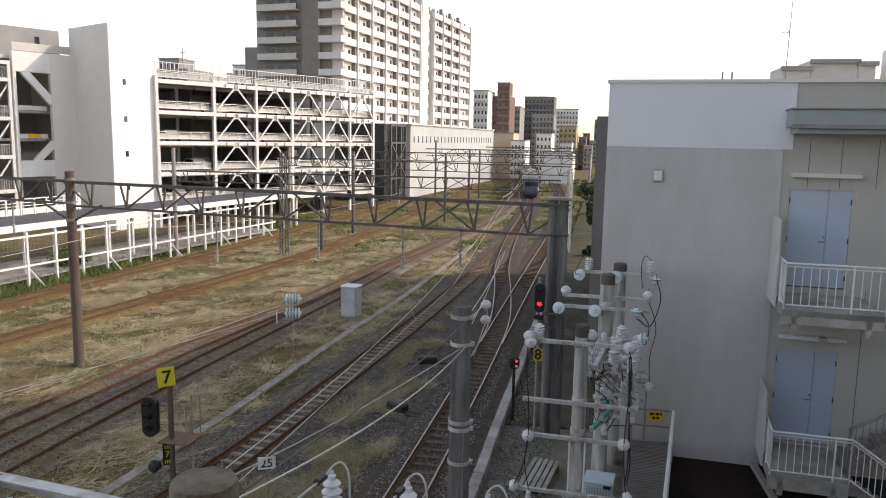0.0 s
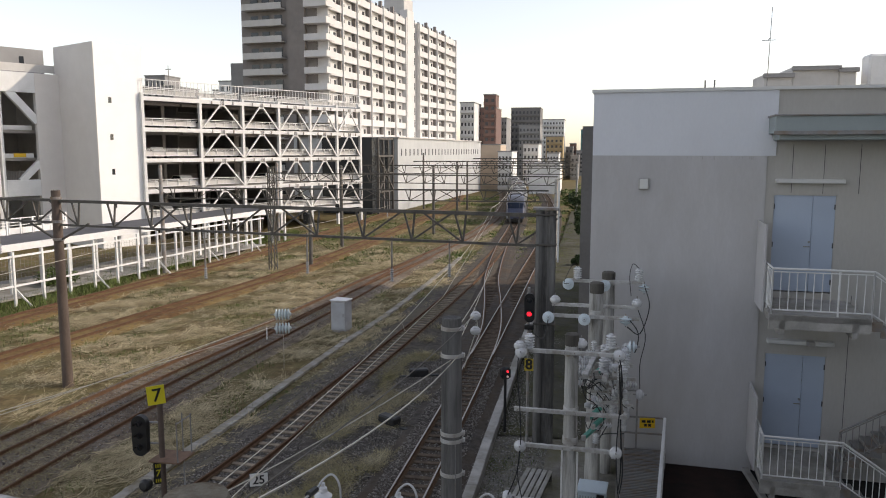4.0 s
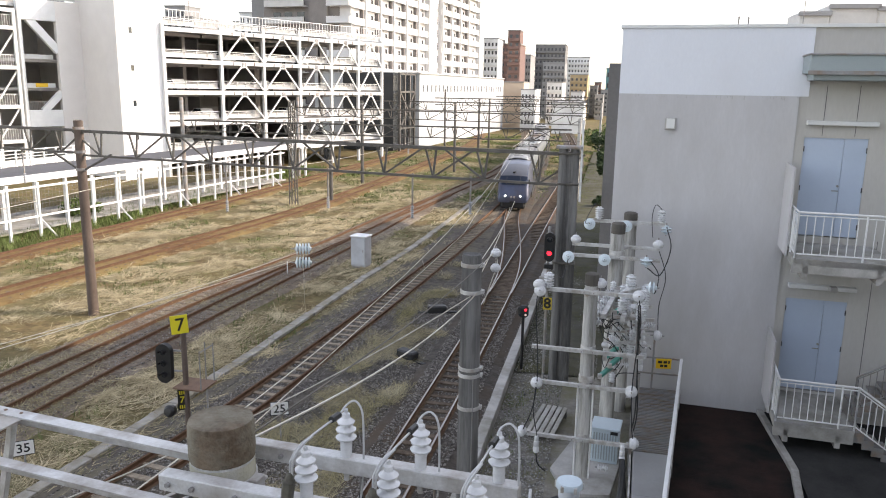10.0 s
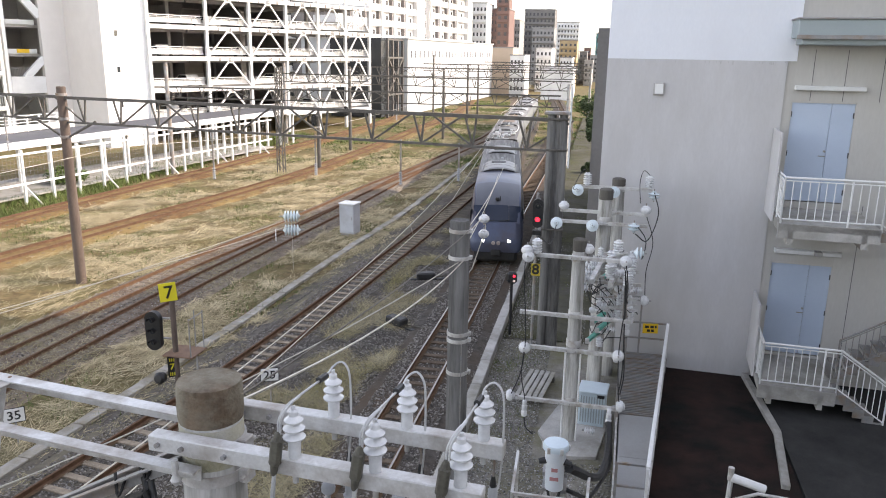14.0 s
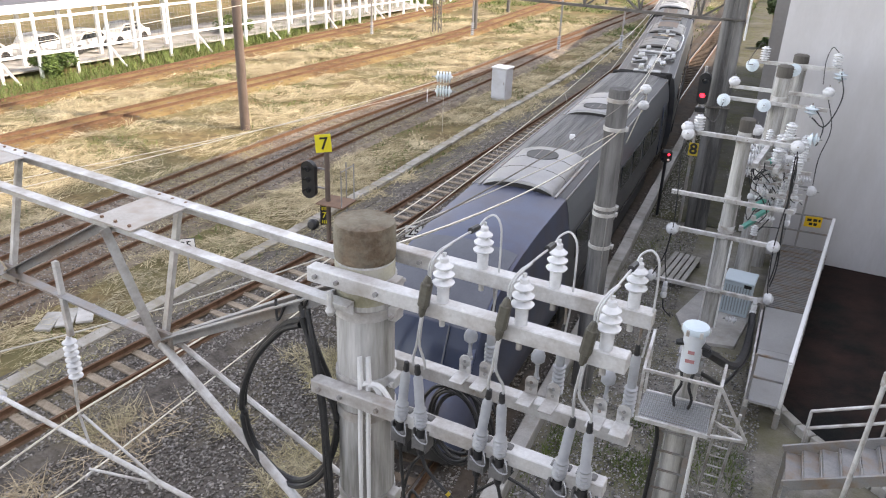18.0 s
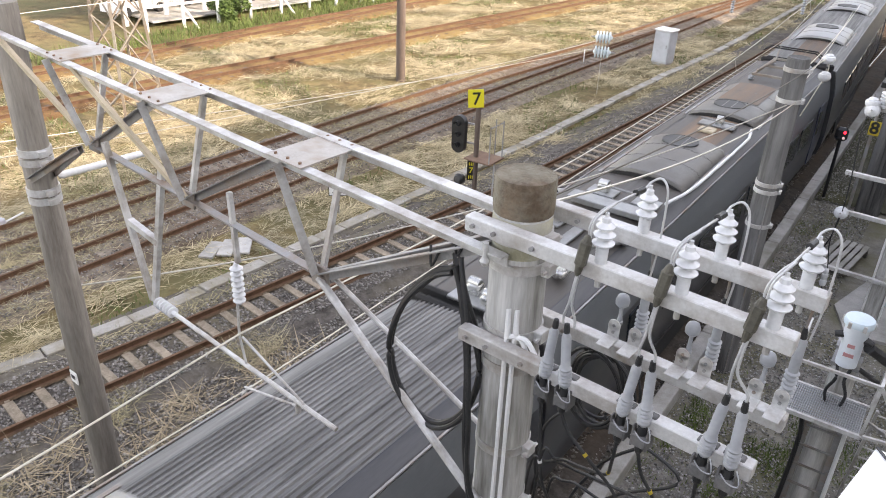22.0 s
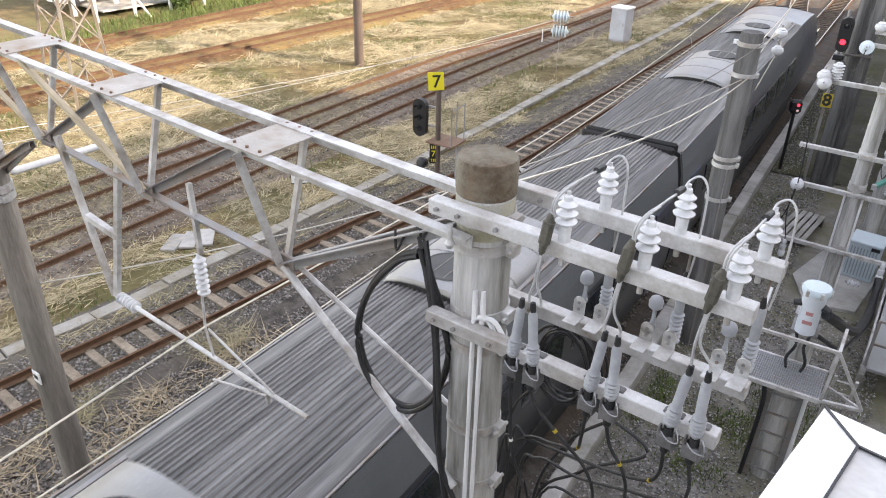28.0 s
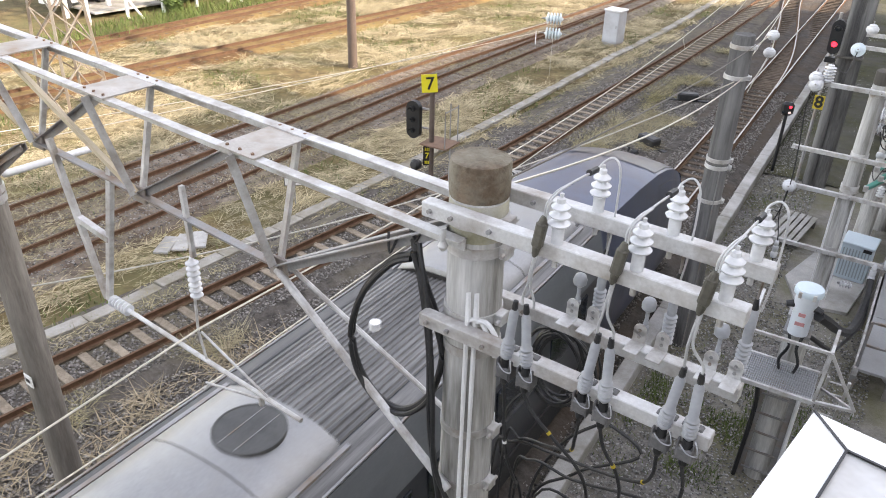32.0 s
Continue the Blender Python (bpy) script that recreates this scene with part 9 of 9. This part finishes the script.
HALF = [(1.33, 0.62), (1.40, 0.95), (1.435, 1.4), (1.435, 2.0), (1.40, 2.6), (1.33, 3.0), (1.23, 3.39), (0.97, 3.455), (0.5, 3.51), (0.0, 3.54)]
NOSE = [(-12.5, 0.70, 1.02), (-12.47, 0.83, 1.25), (-12.38, 0.895, 1.5), (-12.22, 0.93, 1.8), (-12.08, 0.945, 2.05), (-12.02, 0.95, 2.14), (-11.8, 0.955, 2.5), (-11.6, 0.96, 2.72), (-11.3, 0.965, 2.9), (-10.8, 0.975, 3.1), (-10.2, 0.985, 3.28), (-9.4, 0.995, 3.42), (-8.2, 1.0, 3.51), (-6, 1.0, 3.54)]


def section(bm, y, w, top):
    """One cross-section of the car body."""
    row = []
    for s, pts in ((1, HALF), (-1, HALF[-2::-1])):
        for x, z in pts:
            zz = 0.62 + (z - 0.62) * (top - 0.62) / (3.54 - 0.62)
            row.append(bm.verts.new((s * x * w, y, zz)))
    return row


def loft(bm, stations, cap0=True, cap1=True):
    rows = [section(bm, *s) for s in stations]
    n = len(rows[0])
    for a, b in zip(rows, rows[1:]):
        for i in range(n):
            j = (i + 1) % n
            bm.faces.new((a[i], b[i], b[j], a[j]))
    if cap0:
        bm.faces.new(rows[0])
    if cap1:
        bm.faces.new(rows[-1][::-1])
    return bm


def roof_z(x):
    for (x0, z0), (x1, z1) in zip(HALF, HALF[1:]):
        if x1 <= abs(x) <= x0:
            return z1 + (z0 - z1) * (abs(x) - x1) / max(x0 - x1, 1e-6)
    return 3.54


def fairing(parent, y0, y1, yfan, mat, label, more=()):
    """Rounded roof fairing with a sunk round fan."""
    bm = B()
    rows = []
    sec = [(0.99, 3.1), (0.98, 3.42), (0.87, 3.57), (0.6, 3.67), (0.3, 3.72), (0, 3.73)]
    for y, s in ((y0, 0.9), (y0 + 0.03, 0.985), (y0 + 0.1, 1.0), (y1 - 0.1, 1.0), (y1 - 0.03, 0.985), (y1, 0.9)):
        row = [bm.verts.new((x * (0.97 + 0.03 * s), y, 3.05 + (z - 3.05) * s)) for x, z in sec]
        row += [bm.verts.new((-x * (0.97 + 0.03 * s), y, 3.05 + (z - 3.05) * s)) for x, z in sec[-2::-1]]
        rows.append(row)
    for a, b in zip(rows, rows[1:]):
        for i in range(len(a) - 1):
            bm.faces.new((a[i], b[i], b[i + 1], a[i + 1]))
    bm.faces.new(rows[0])
    bm.faces.new(rows[-1][::-1])
    f = part("roof_fairing", bm, mat, parent, label, smooth=True)
    # near-black plates paint the shadow on both fairing ends
    for ye, s in ((y0 - 0.006, 0.87), (y1 + 0.006, 0.87)):
        bm = B()
        pts = [(x, 3.05 + (z - 3.05) * s) for x, z in sec] + [(-x, 3.05 + (z - 3.05) * s) for x, z in sec[-2::-1]]
        lo = [bm.verts.new((x, ye - 0.004, z)) for x, z in pts]
        hi = [bm.verts.new((x, ye + 0.004, z)) for x, z in pts]
        bm.faces.new(lo)
        bm.faces.new(hi[::-1])
        for i in range(len(pts)):
            k = (i + 1) % len(pts)
            bm.faces.new((lo[i], lo[k], hi[k], hi[i]))
        bmesh.ops.recalc_face_normals(bm, faces=bm.faces[:])
        part("end_grille", bm, M["train_dark"], f, "fairing end with its shadow painted black")
    fx = -0.07
    for yf in (yfan, *more):
        bm = B()
        lathe(bm, [(0.44, 3.66), (0.44, 3.742), (0.42, 3.746), (0.41, 3.736), (0.0, 3.735)], 32, Matrix.Translation((fx, yf, 0)))
        fan = part("fan", bm, M["fan_dark"], f, "round dark fan opening", smooth=True)
        bm = B()
        for dx in (-0.12, 0.12):
            bar(bm, (fx + dx, yf - 0.37, 3.738), (fx + dx, yf + 0.37, 3.738), 0.012, 0.006)
        part("fan_bar", bm, M["galv_dull"], fan)
    for y in (y0 + (y1 - y0) * 0.36, y0 + (y1 - y0) * 0.68):
        bm = B()
        for (xa, za), (xb, zb) in zip(sec, sec[1:]):
            for s in (1, -1):
                bar(bm, (s * xa, y, za + 0.002), (s * xb, y, zb + 0.002), 0.014, 0.01)
        part("fairing_seam", bm, M["train_dull"], f)
    for s in (-1, 1):
        bm = B()
        box(bm, (s * 1.01, (y0 + y1) / 2, 3.47), (0.06, y1 - y0 + 0.1, 0.035))
        part("fairing_edge", bm, M["galv_dull"], f)


def train_car(label, nose, roof_mat, rusty=False, flat=False, vent_y=-1.2):
    car = thing("railcar", Matrix(), label, "railway carriage", "express train")
    y0 = -6.0 if nose else -10.38
    bm = B()
    loft(bm, [(y0, 1, 3.54), (-2, 1, 3.54), (4, 1, 3.54), (10.38, 1, 3.54)])
    body = part("body", bm, M["train_body"], car, smooth=True)
    # ribbed roof skin
    bm = B()
    row = []
    prev = None
    for k in range(121):
        x = -0.91 + 1.82 * k / 120
        z = roof_z(x) + 0.008 + (0.022 if k % 6 in (1, 2, 3) and not flat else 0.0)
        cur = (bm.verts.new((x, y0 + 0.02, z)), bm.verts.new((x, 10.36, z)))
        if prev:
            bm.faces.new((prev[0], cur[0], cur[1], prev[1]))
        prev = cur
    part("ribbed_roof" if not flat else "roof_skin", bm, roof_mat, car, "dark corrugated roof" if not flat else "dark flat roof skin")
    if rusty:
        bm = B()
        prev = None
        for k in range(30, 91):
            x = -0.91 + 1.82 * k / 120
            z = roof_z(x) + 0.012 + (0.022 if k % 6 in (1, 2, 3) else 0.0)
            cur = (bm.verts.new((x, -10.2, z)), bm.verts.new((x, -5.95, z)))
            if prev:
                bm.faces.new((prev[0], cur[0], cur[1], prev[1]))
            prev = cur
        part("rusty_roof_panel", bm, M["train_roof_rust"], car, "rust-brown roof section")
    for s in (-1, 1):
        bm = B()
        box(bm, (s * 1.245, (y0 + 10.3) / 2, 3.4), (0.03, 10.3 - y0, 0.025))
        part("gutter", bm, M["galv_dull"], car, "pale gutter strip")
        # smooth shoulders beside the ribs, the +x one darker save on the rusty car
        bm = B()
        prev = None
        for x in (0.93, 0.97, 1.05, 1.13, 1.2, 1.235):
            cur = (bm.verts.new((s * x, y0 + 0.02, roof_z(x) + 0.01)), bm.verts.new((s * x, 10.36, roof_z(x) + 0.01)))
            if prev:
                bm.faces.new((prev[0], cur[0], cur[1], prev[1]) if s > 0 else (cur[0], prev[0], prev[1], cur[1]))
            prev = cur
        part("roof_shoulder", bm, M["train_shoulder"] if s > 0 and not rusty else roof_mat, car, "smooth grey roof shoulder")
    # paler strip painting the sky's reflection along the cantrail, side windows and band
    for s in (-1, 1):
        bm = B()
        q = [bm.verts.new((s * x, y, z)) for y in (y0 + 0.05, 10.3) for x, z in ((1.418, 2.64), (1.35, 3.0), (1.255, 3.36), (1.23, 3.355), (1.325, 2.995), (1.396, 2.635))]
        for k in range(6):
            n_ = (k + 1) % 6
            bm.faces.new((q[k], q[n_], q[n_ + 6], q[k + 6]))
        bm.faces.new(q[:6][::-1])
        bm.faces.new(q[6:])
        bmesh.ops.recalc_face_normals(bm, faces=bm.faces[:])
        part("cantrail", bm, M["train_side_sheen"], car, "grey strip under the gutter, reflected sky put into its colour")
        for k in range(8):
            y = -6.4 + k * 1.95
            if nose and y < -5.9:
                continue
            bm = B()
            box(bm, (s * 1.415, y, 2.15), (0.05, 1.55, 0.72), bevel=0.01)
            part("window", bm, M["train_glass"], car)
        bm = B()
        box(bm, (s * 1.43, 9.2, 1.75), (0.04, 0.85, 1.9), bevel=0.01)
        d = part("door", bm, M["train_nose"], car)
        bm = B()
        box(bm, (s * 1.445, 9.2, 2.15), (0.03, 0.4, 0.7))
        part("door_window", bm, M["train_glass"], d)
        bm = B()
        box(bm, (s * 1.38, 0.2, 0.5), (0.06, 12.5, 0.5))
        part("skirt", bm, M["train_dark"], car)
    bm = B()
    box(bm, (0, 0, 0.62), (2.4, 20.2, 0.3))
    part("underframe", bm, M["train_dark"], car)
    for y in (-7.1, 7.1):
        bm = B()
        box(bm, (0, y, 0.5), (2.2, 2.9, 0.35), bevel=0.03)
        for dy in (-1.05, 1.05):
            for s in (-1, 1):
                rod(bm, (s * 0.5, y + dy, 0.43), (s * 0.63, y + dy, 0.43), 0.43, seg=20)
        part("bogie", bm, M["train_dark"], car)
    for ye in ((10.38,) if nose else (-10.38, 10.38)):
        bm = B()
        d = 1 if ye > 0 else -1
        box(bm, (0, ye + d * 0.1, 2.05), (1.9, 0.3, 2.8), bevel=0.06)
        box(bm, (0, ye - d * 0.05, 3.3), (2.3, 0.12, 0.56), bevel=0.05)
        part("gangway_bellows", bm, M["train_dark"], car)
    if nose:
        bm = B()
        loft(bm, NOSE + [(-5.96, 1.001, 3.542)], True, False)
        n = part("nose", bm, M["train_nose"], car, "streamlined nose, reflected sky blue put into its grey", smooth=True)
        bm = B()
        rows = []
        for y, z in ((-12.08, 2.13), (-11.95, 2.35), (-11.81, 2.56), (-11.66, 2.73)):
            rows.append([bm.verts.new((x, y + 0.1 * (abs(x) / 1.2) ** 3, z - 0.06 * (abs(x) / 1.2) ** 2)) for x in (-1.2, -1.0, -0.6, -0.2, 0.2, 0.6, 1.0, 1.2)])
        for a, b in zip(rows, rows[1:]):
            for i in range(7):
                bm.faces.new((a[i], a[i + 1], b[i + 1], b[i]))
        bmesh.ops.solidify(bm, geom=bm.faces[:], thickness=0.08)
        scr = part("windscreen", bm, M["windscreen"], n, "wide dark wrap-round windscreen", smooth=True)
        for s in (-1, 1):
            bm = B()
            bar(bm, (s * 0.62, -12.11, 2.15), (s * 0.6, -11.69, 2.75), 0.03, 0.02)
            part("screen_pillar", bm, M["train_body"], scr)
            bm = B()
            bar(bm, (s * 0.05, -12.13, 2.13), (s * 0.6, -12.1, 2.16), 0.02)
            part("wiper", bm, M["train_dark"], scr)
            bm = B()
            box(bm, (s * 0.66, -12.44, 1.2), (0.14, 0.12, 0.14), bevel=0.02)
            part("headlight", bm, M["headlight"], n, "lit square headlight")
            bm = B()
            lathe(bm, [(0.1, 0), (0.1, 0.07), (0.06, 0.085), (0, 0.085)], 16, Matrix.Translation((s * 0.13, -12.47, 1.1)) @ Matrix.Rotation(radians(90), 4, "X"))
            part("marker_light", bm, M["dim_light"], n, "round marker light")
            bm = B()
            box(bm, (s * 1.345, -11.2, 2.2), (0.05, 0.8, 0.55), bevel=0.02)
            part("cab_window", bm, M["train_glass"], n)
        bm = B()
        box(bm, (0, -11.85, 0.42), (2.2, 1.1, 0.66), bevel=0.14)
        part("front_skirt", bm, M["train_dark"], n, "black lower skirt")
        bm = B()
        box(bm, (0, -12.45, 0.6), (0.5, 0.4, 0.32), bevel=0.05)
        part("coupler", bm, M["train_dark"], n)
        bm = B()
        box(bm, (0.0, -11.35, 2.93), (0.2, 0.22, 0.12), bevel=0.03)
        rod(bm, (0.14, -11.35, 2.85), (0.14, -11.35, 3.05), 0.025, seg=8)
        part("horn_cover", bm, M["train_dark"], n, "small dark horn cover")
        # pale brow skin and the roof panel behind it
        bm = B()
        rows = [[bm.verts.new((x * w, y, 0.62 + (roof_z(x) - 0.62) * (top - 0.62) / 2.92 + 0.012)) for x in (-1.3, -1.15, -0.9, -0.5, 0, 0.5, 0.9, 1.15, 1.3)] for y, w, top in NOSE[7:12]]
        for a, b in zip(rows, rows[1:]):
            for i in range(8):
                bm.faces.new((a[i], a[i + 1], b[i + 1], b[i]))
        part("brow", bm, M["train_brow"], n, "dark grey brow over the windscreen", smooth=True)
        bm = B()
        rod(bm, (0.1, vent_y, 3.5), (0.1, vent_y, 3.68), 0.085, seg=14)
        part("roof_vent", bm, M["white_steel"], car, "small pale roof vent")
    return car


def silver_fairings(car, mat, label):
    fairing(car, -6.1, -2.9, -3.75, mat, label)
    fairing(car, 1.95, 5.0, 2.6, mat, label)


car_a = train_car("dark metallic leading railcar with blue-grey nose", True, M["train_roof"])
silver_fairings(car_a, M["train_silver"], "silver roof fairing")
car_b = train_car("dark railcar with roof switchgear and folded pantograph", False, M["train_flat"], flat=True)
fairing(car_b, -3.6, -0.6, -1.1, M["train_dull"], "grimy roof fairing")
fairing(car_b, 2.0, 5.7, 2.9, M["train_dull"], "grimy roof fairing")
for y0_, y1_, z_ in ((-0.5, 1.95, 0.014), (3.4, 5.6, 0.205)):
    bm = B()
    prev = None
    for k in range(17):
        x = -0.56 + 1.12 * k / 16
        z = roof_z(x) + z_ if z_ < 0.1 else 3.735 - 0.13 * x * x
        cur = (bm.verts.new((x, y0_, z)), bm.verts.new((x, y1_, z)))
        if prev:
            bm.faces.new((prev[0], cur[0], cur[1], prev[1]))
        prev = cur
    part("rusty_roof_panel", bm, M["train_roof_rust"], car_b, "rust-brown roof section")
# roof switchgear: two frames, boxes on pads and a central busbar
M["train_alu"] = surf("bright_aluminium", (0.5, 0.5, 0.48), (0.68, 0.68, 0.66), 2.0, 0.28, 0.85, 0.03, 30)
M["train_zinc"] = surf("dull_zinc_plate", (0.26, 0.265, 0.262), (0.40, 0.405, 0.40), 2.0, 0.4, 0.6, 0.04, 30, c3=(0.17, 0.165, 0.155), s3=1.2, amt3=0.35)
bm = B()
box(bm, (0.08, -7.9, 3.6), (0.22, 3.6, 0.05), bevel=0.008)
part("roof_conduit", bm, M["train_zinc"], car_b, "flat pale conduit along the roof")
bm = B()
box(bm, (0.1, -5.6, 3.63), (1.75, 0.4, 0.12), bevel=0.012)
part("cross_panel", bm, M["train_zinc"], car_b, "pale cross panel on the roof")
for x, y, w, d in ((0.06, -10.2, 1.15, 0.46), (-0.58, -6.8, 0.6, 0.5), (0.8, -6.7, 0.5, 0.46), (-0.35, -4.9, 0.62, 0.46), (0.62, -4.9, 0.55, 0.42), (0.12, 1.3, 0.95, 0.5)):
    bm = B()
    box(bm, (x, y, 3.575), (w, d, 0.05), bevel=0.01)
    part("gear_plate", bm, M["train_zinc"], car_b, "dull zinc mounting plate")
for x, y, w, d, h in ((-0.2, -10.08, 0.24, 0.2, 0.2), (0.12, -10.2, 0.17, 0.26, 0.16), (-0.25, -8.18, 0.26, 0.22, 0.16), (-0.7, -8.55, 0.16, 0.34, 0.1), (0.36, -8.28, 0.24, 0.26, 0.18), (0.62, -8.68, 0.26, 0.36, 0.14),
                      (-0.5, -6.8, 0.3, 0.24, 0.15), (0.95, -6.66, 0.2, 0.3, 0.14), (0.72, -6.9, 0.16, 0.2, 0.12), (-0.35, -4.9, 0.24, 0.2, 0.18), (0.62, -4.9, 0.22, 0.2, 0.16), (0.16, 1.3, 0.2, 0.18, 0.17)):
    bm = B()
    box(bm, (x, y, 3.58 + h / 2), (w, d, h), bevel=0.03)
    rod(bm, (x - w * 0.42, y, 3.58 + h), (x + w * 0.42, y, 3.58 + h), min(d, 0.2) * 0.42, seg=12)
    part("roof_switchgear", bm, M["train_alu"], car_b, "bright metal roof switchgear box", smooth=True)
for p, q, r_ in (((-0.72, -8.75, 3.66), (-0.2, -8.4, 3.68), 0.075), ((0.6, -7.5, 3.64), (0.95, -7.0, 3.64), 0.05), ((0.36, -8.3, 3.7), (0.66, -8.75, 3.66), 0.06), ((-0.5, -6.8, 3.7), (0.08, -6.5, 3.66), 0.03), ((-0.35, 1.3, 3.68), (0.62, 1.28, 3.66), 0.028), ((-0.35, -4.9, 3.72), (0.62, -4.9, 3.7), 0.026)):
    bm = B()
    rod(bm, p, q, r_, seg=12)
    part("bus_tube", bm, M["train_zinc"], car_b, smooth=True)
bm = B()
box(bm, (0.05, 0.6, 3.59), (0.42, 0.38, 0.08), bevel=0.02)
lathe(bm, [(0.12, 3.62), (0.12, 3.645), (0.1, 3.65), (0, 3.65)], 18, Matrix.Translation((0.05, 0.6, 0)))
part("roof_hatch", bm, M["tan_steel"], car_b, "tan roof hatch with a round lid")
bm = B()
sweep(bm, smooth_path([(0.95, -4.7, 3.6), (1.08, -3.6, 3.56), (1.1, -2.0, 3.55), (1.1, 0.5, 3.55), (1.06, 0.95, 3.57), (0.98, 1.35, 3.6)], 6), 0.035, 8)
part("roof_pipe", bm, M["white_steel"], car_b, "pale pipe along the roof edge")
bm = B()
for s in (-1, 1):
    bar(bm, (s * 0.55, 7.0, 3.68), (s * 0.55, 9.7, 3.68), 0.07)
    rod(bm, (s * 0.5, 7.2, 3.78), (s * 0.25, 8.3, 3.92), 0.03, seg=8)
    rod(bm, (s * 0.25, 8.3, 3.92), (s * 0.45, 9.7, 4.12), 0.025, seg=8)
for y in (7.0, 8.4, 9.7):
    bar(bm, (-0.6, y, 3.7), (0.6, y, 3.7), 0.07)
part("pantograph_frame", bm, M["tower_grey"], car_b, "folded steel pantograph")
bm = B()
for y in (9.5, 9.8):
    sweep(bm, [(-0.95, y, 3.98), (-0.75, y, 4.12), (0.75, y, 4.12), (0.95, y, 3.98)], 0.025, 6)
part("contact_strip", bm, M["train_dark"], car_b)
for x in (-0.6, 0.6):
    for y in (7.0, 9.7):
        bm = B()
        lathe(bm, [(0.05, 0), (0.1, 0.03), (0.05, 0.07), (0.1, 0.1), (0.05, 0.15)], 12, Matrix.Translation((x, y, 3.5)))
        part("foot_insulator", bm, M["porcelain_grey"], car_b, smooth=True)
car_c = train_car("dark railcar with rust-dusted ribbed roof", False, M["train_roof"], True)
silver_fairings(car_c, M["train_silver"], "dusty silver roof fairing")
car_d = train_car("dark trailing railcar with rounded tail", True, M["train_roof"], vent_y=-0.65)
fairing(car_d, -5.55, -2.35, -3.2, M["train_silver"], "silver roof fairing")
fairing(car_d, 1.4, 4.85, 2.0, M["train_silver"], "silver roof fairing")


def raised(z):
    """Full height of the car body over the low drafting height."""
    if z < 2.0:
        return z
    if z < 3.0:
        return 2.0 + (z - 2.0) * 1.24
    if z < 3.54:
        return 3.24 + (z - 3.0) * 0.6 / 0.54
    return z + 0.3


for car in (car_a, car_b, car_c, car_d):
    for ob in car.children_recursive:
        for v in ob.data.vertices:
            v.co.z = raised(v.co.z)


front_y = curve_x([(0, 139.5), (6, 97), (9.5, 71.2), (13, 45.8), (16.5, 22.7), (18, 12.9), (20, 0), (22.6, -16.1), (24, -24.2), (26.6, -38.6), (28, -46), (30.4, -58.6), (32, -66.8)])


def car_pose(yc, turned):
    a, b = yc - 7.1, yc + 7.1
    pa, pb = Vector((X_MAIN(a), a, 0)), Vector((X_MAIN(b), b, 0))
    ang = -math.atan2(pb.x - pa.x, pb.y - pa.y)
    c = (pa + pb) / 2
    return pose(c.x, c.y, 0, 0, 0, math.degrees(ang) + (180 if turned else 0))


def motions():
    for k, car in enumerate((car_a, car_b, car_c, car_d)):
        walk(car, [(t / 2, car_pose(front_y(t / 2) + 10.5 + 20.98 * k, k == 3)) for t in range(65)])

motions()
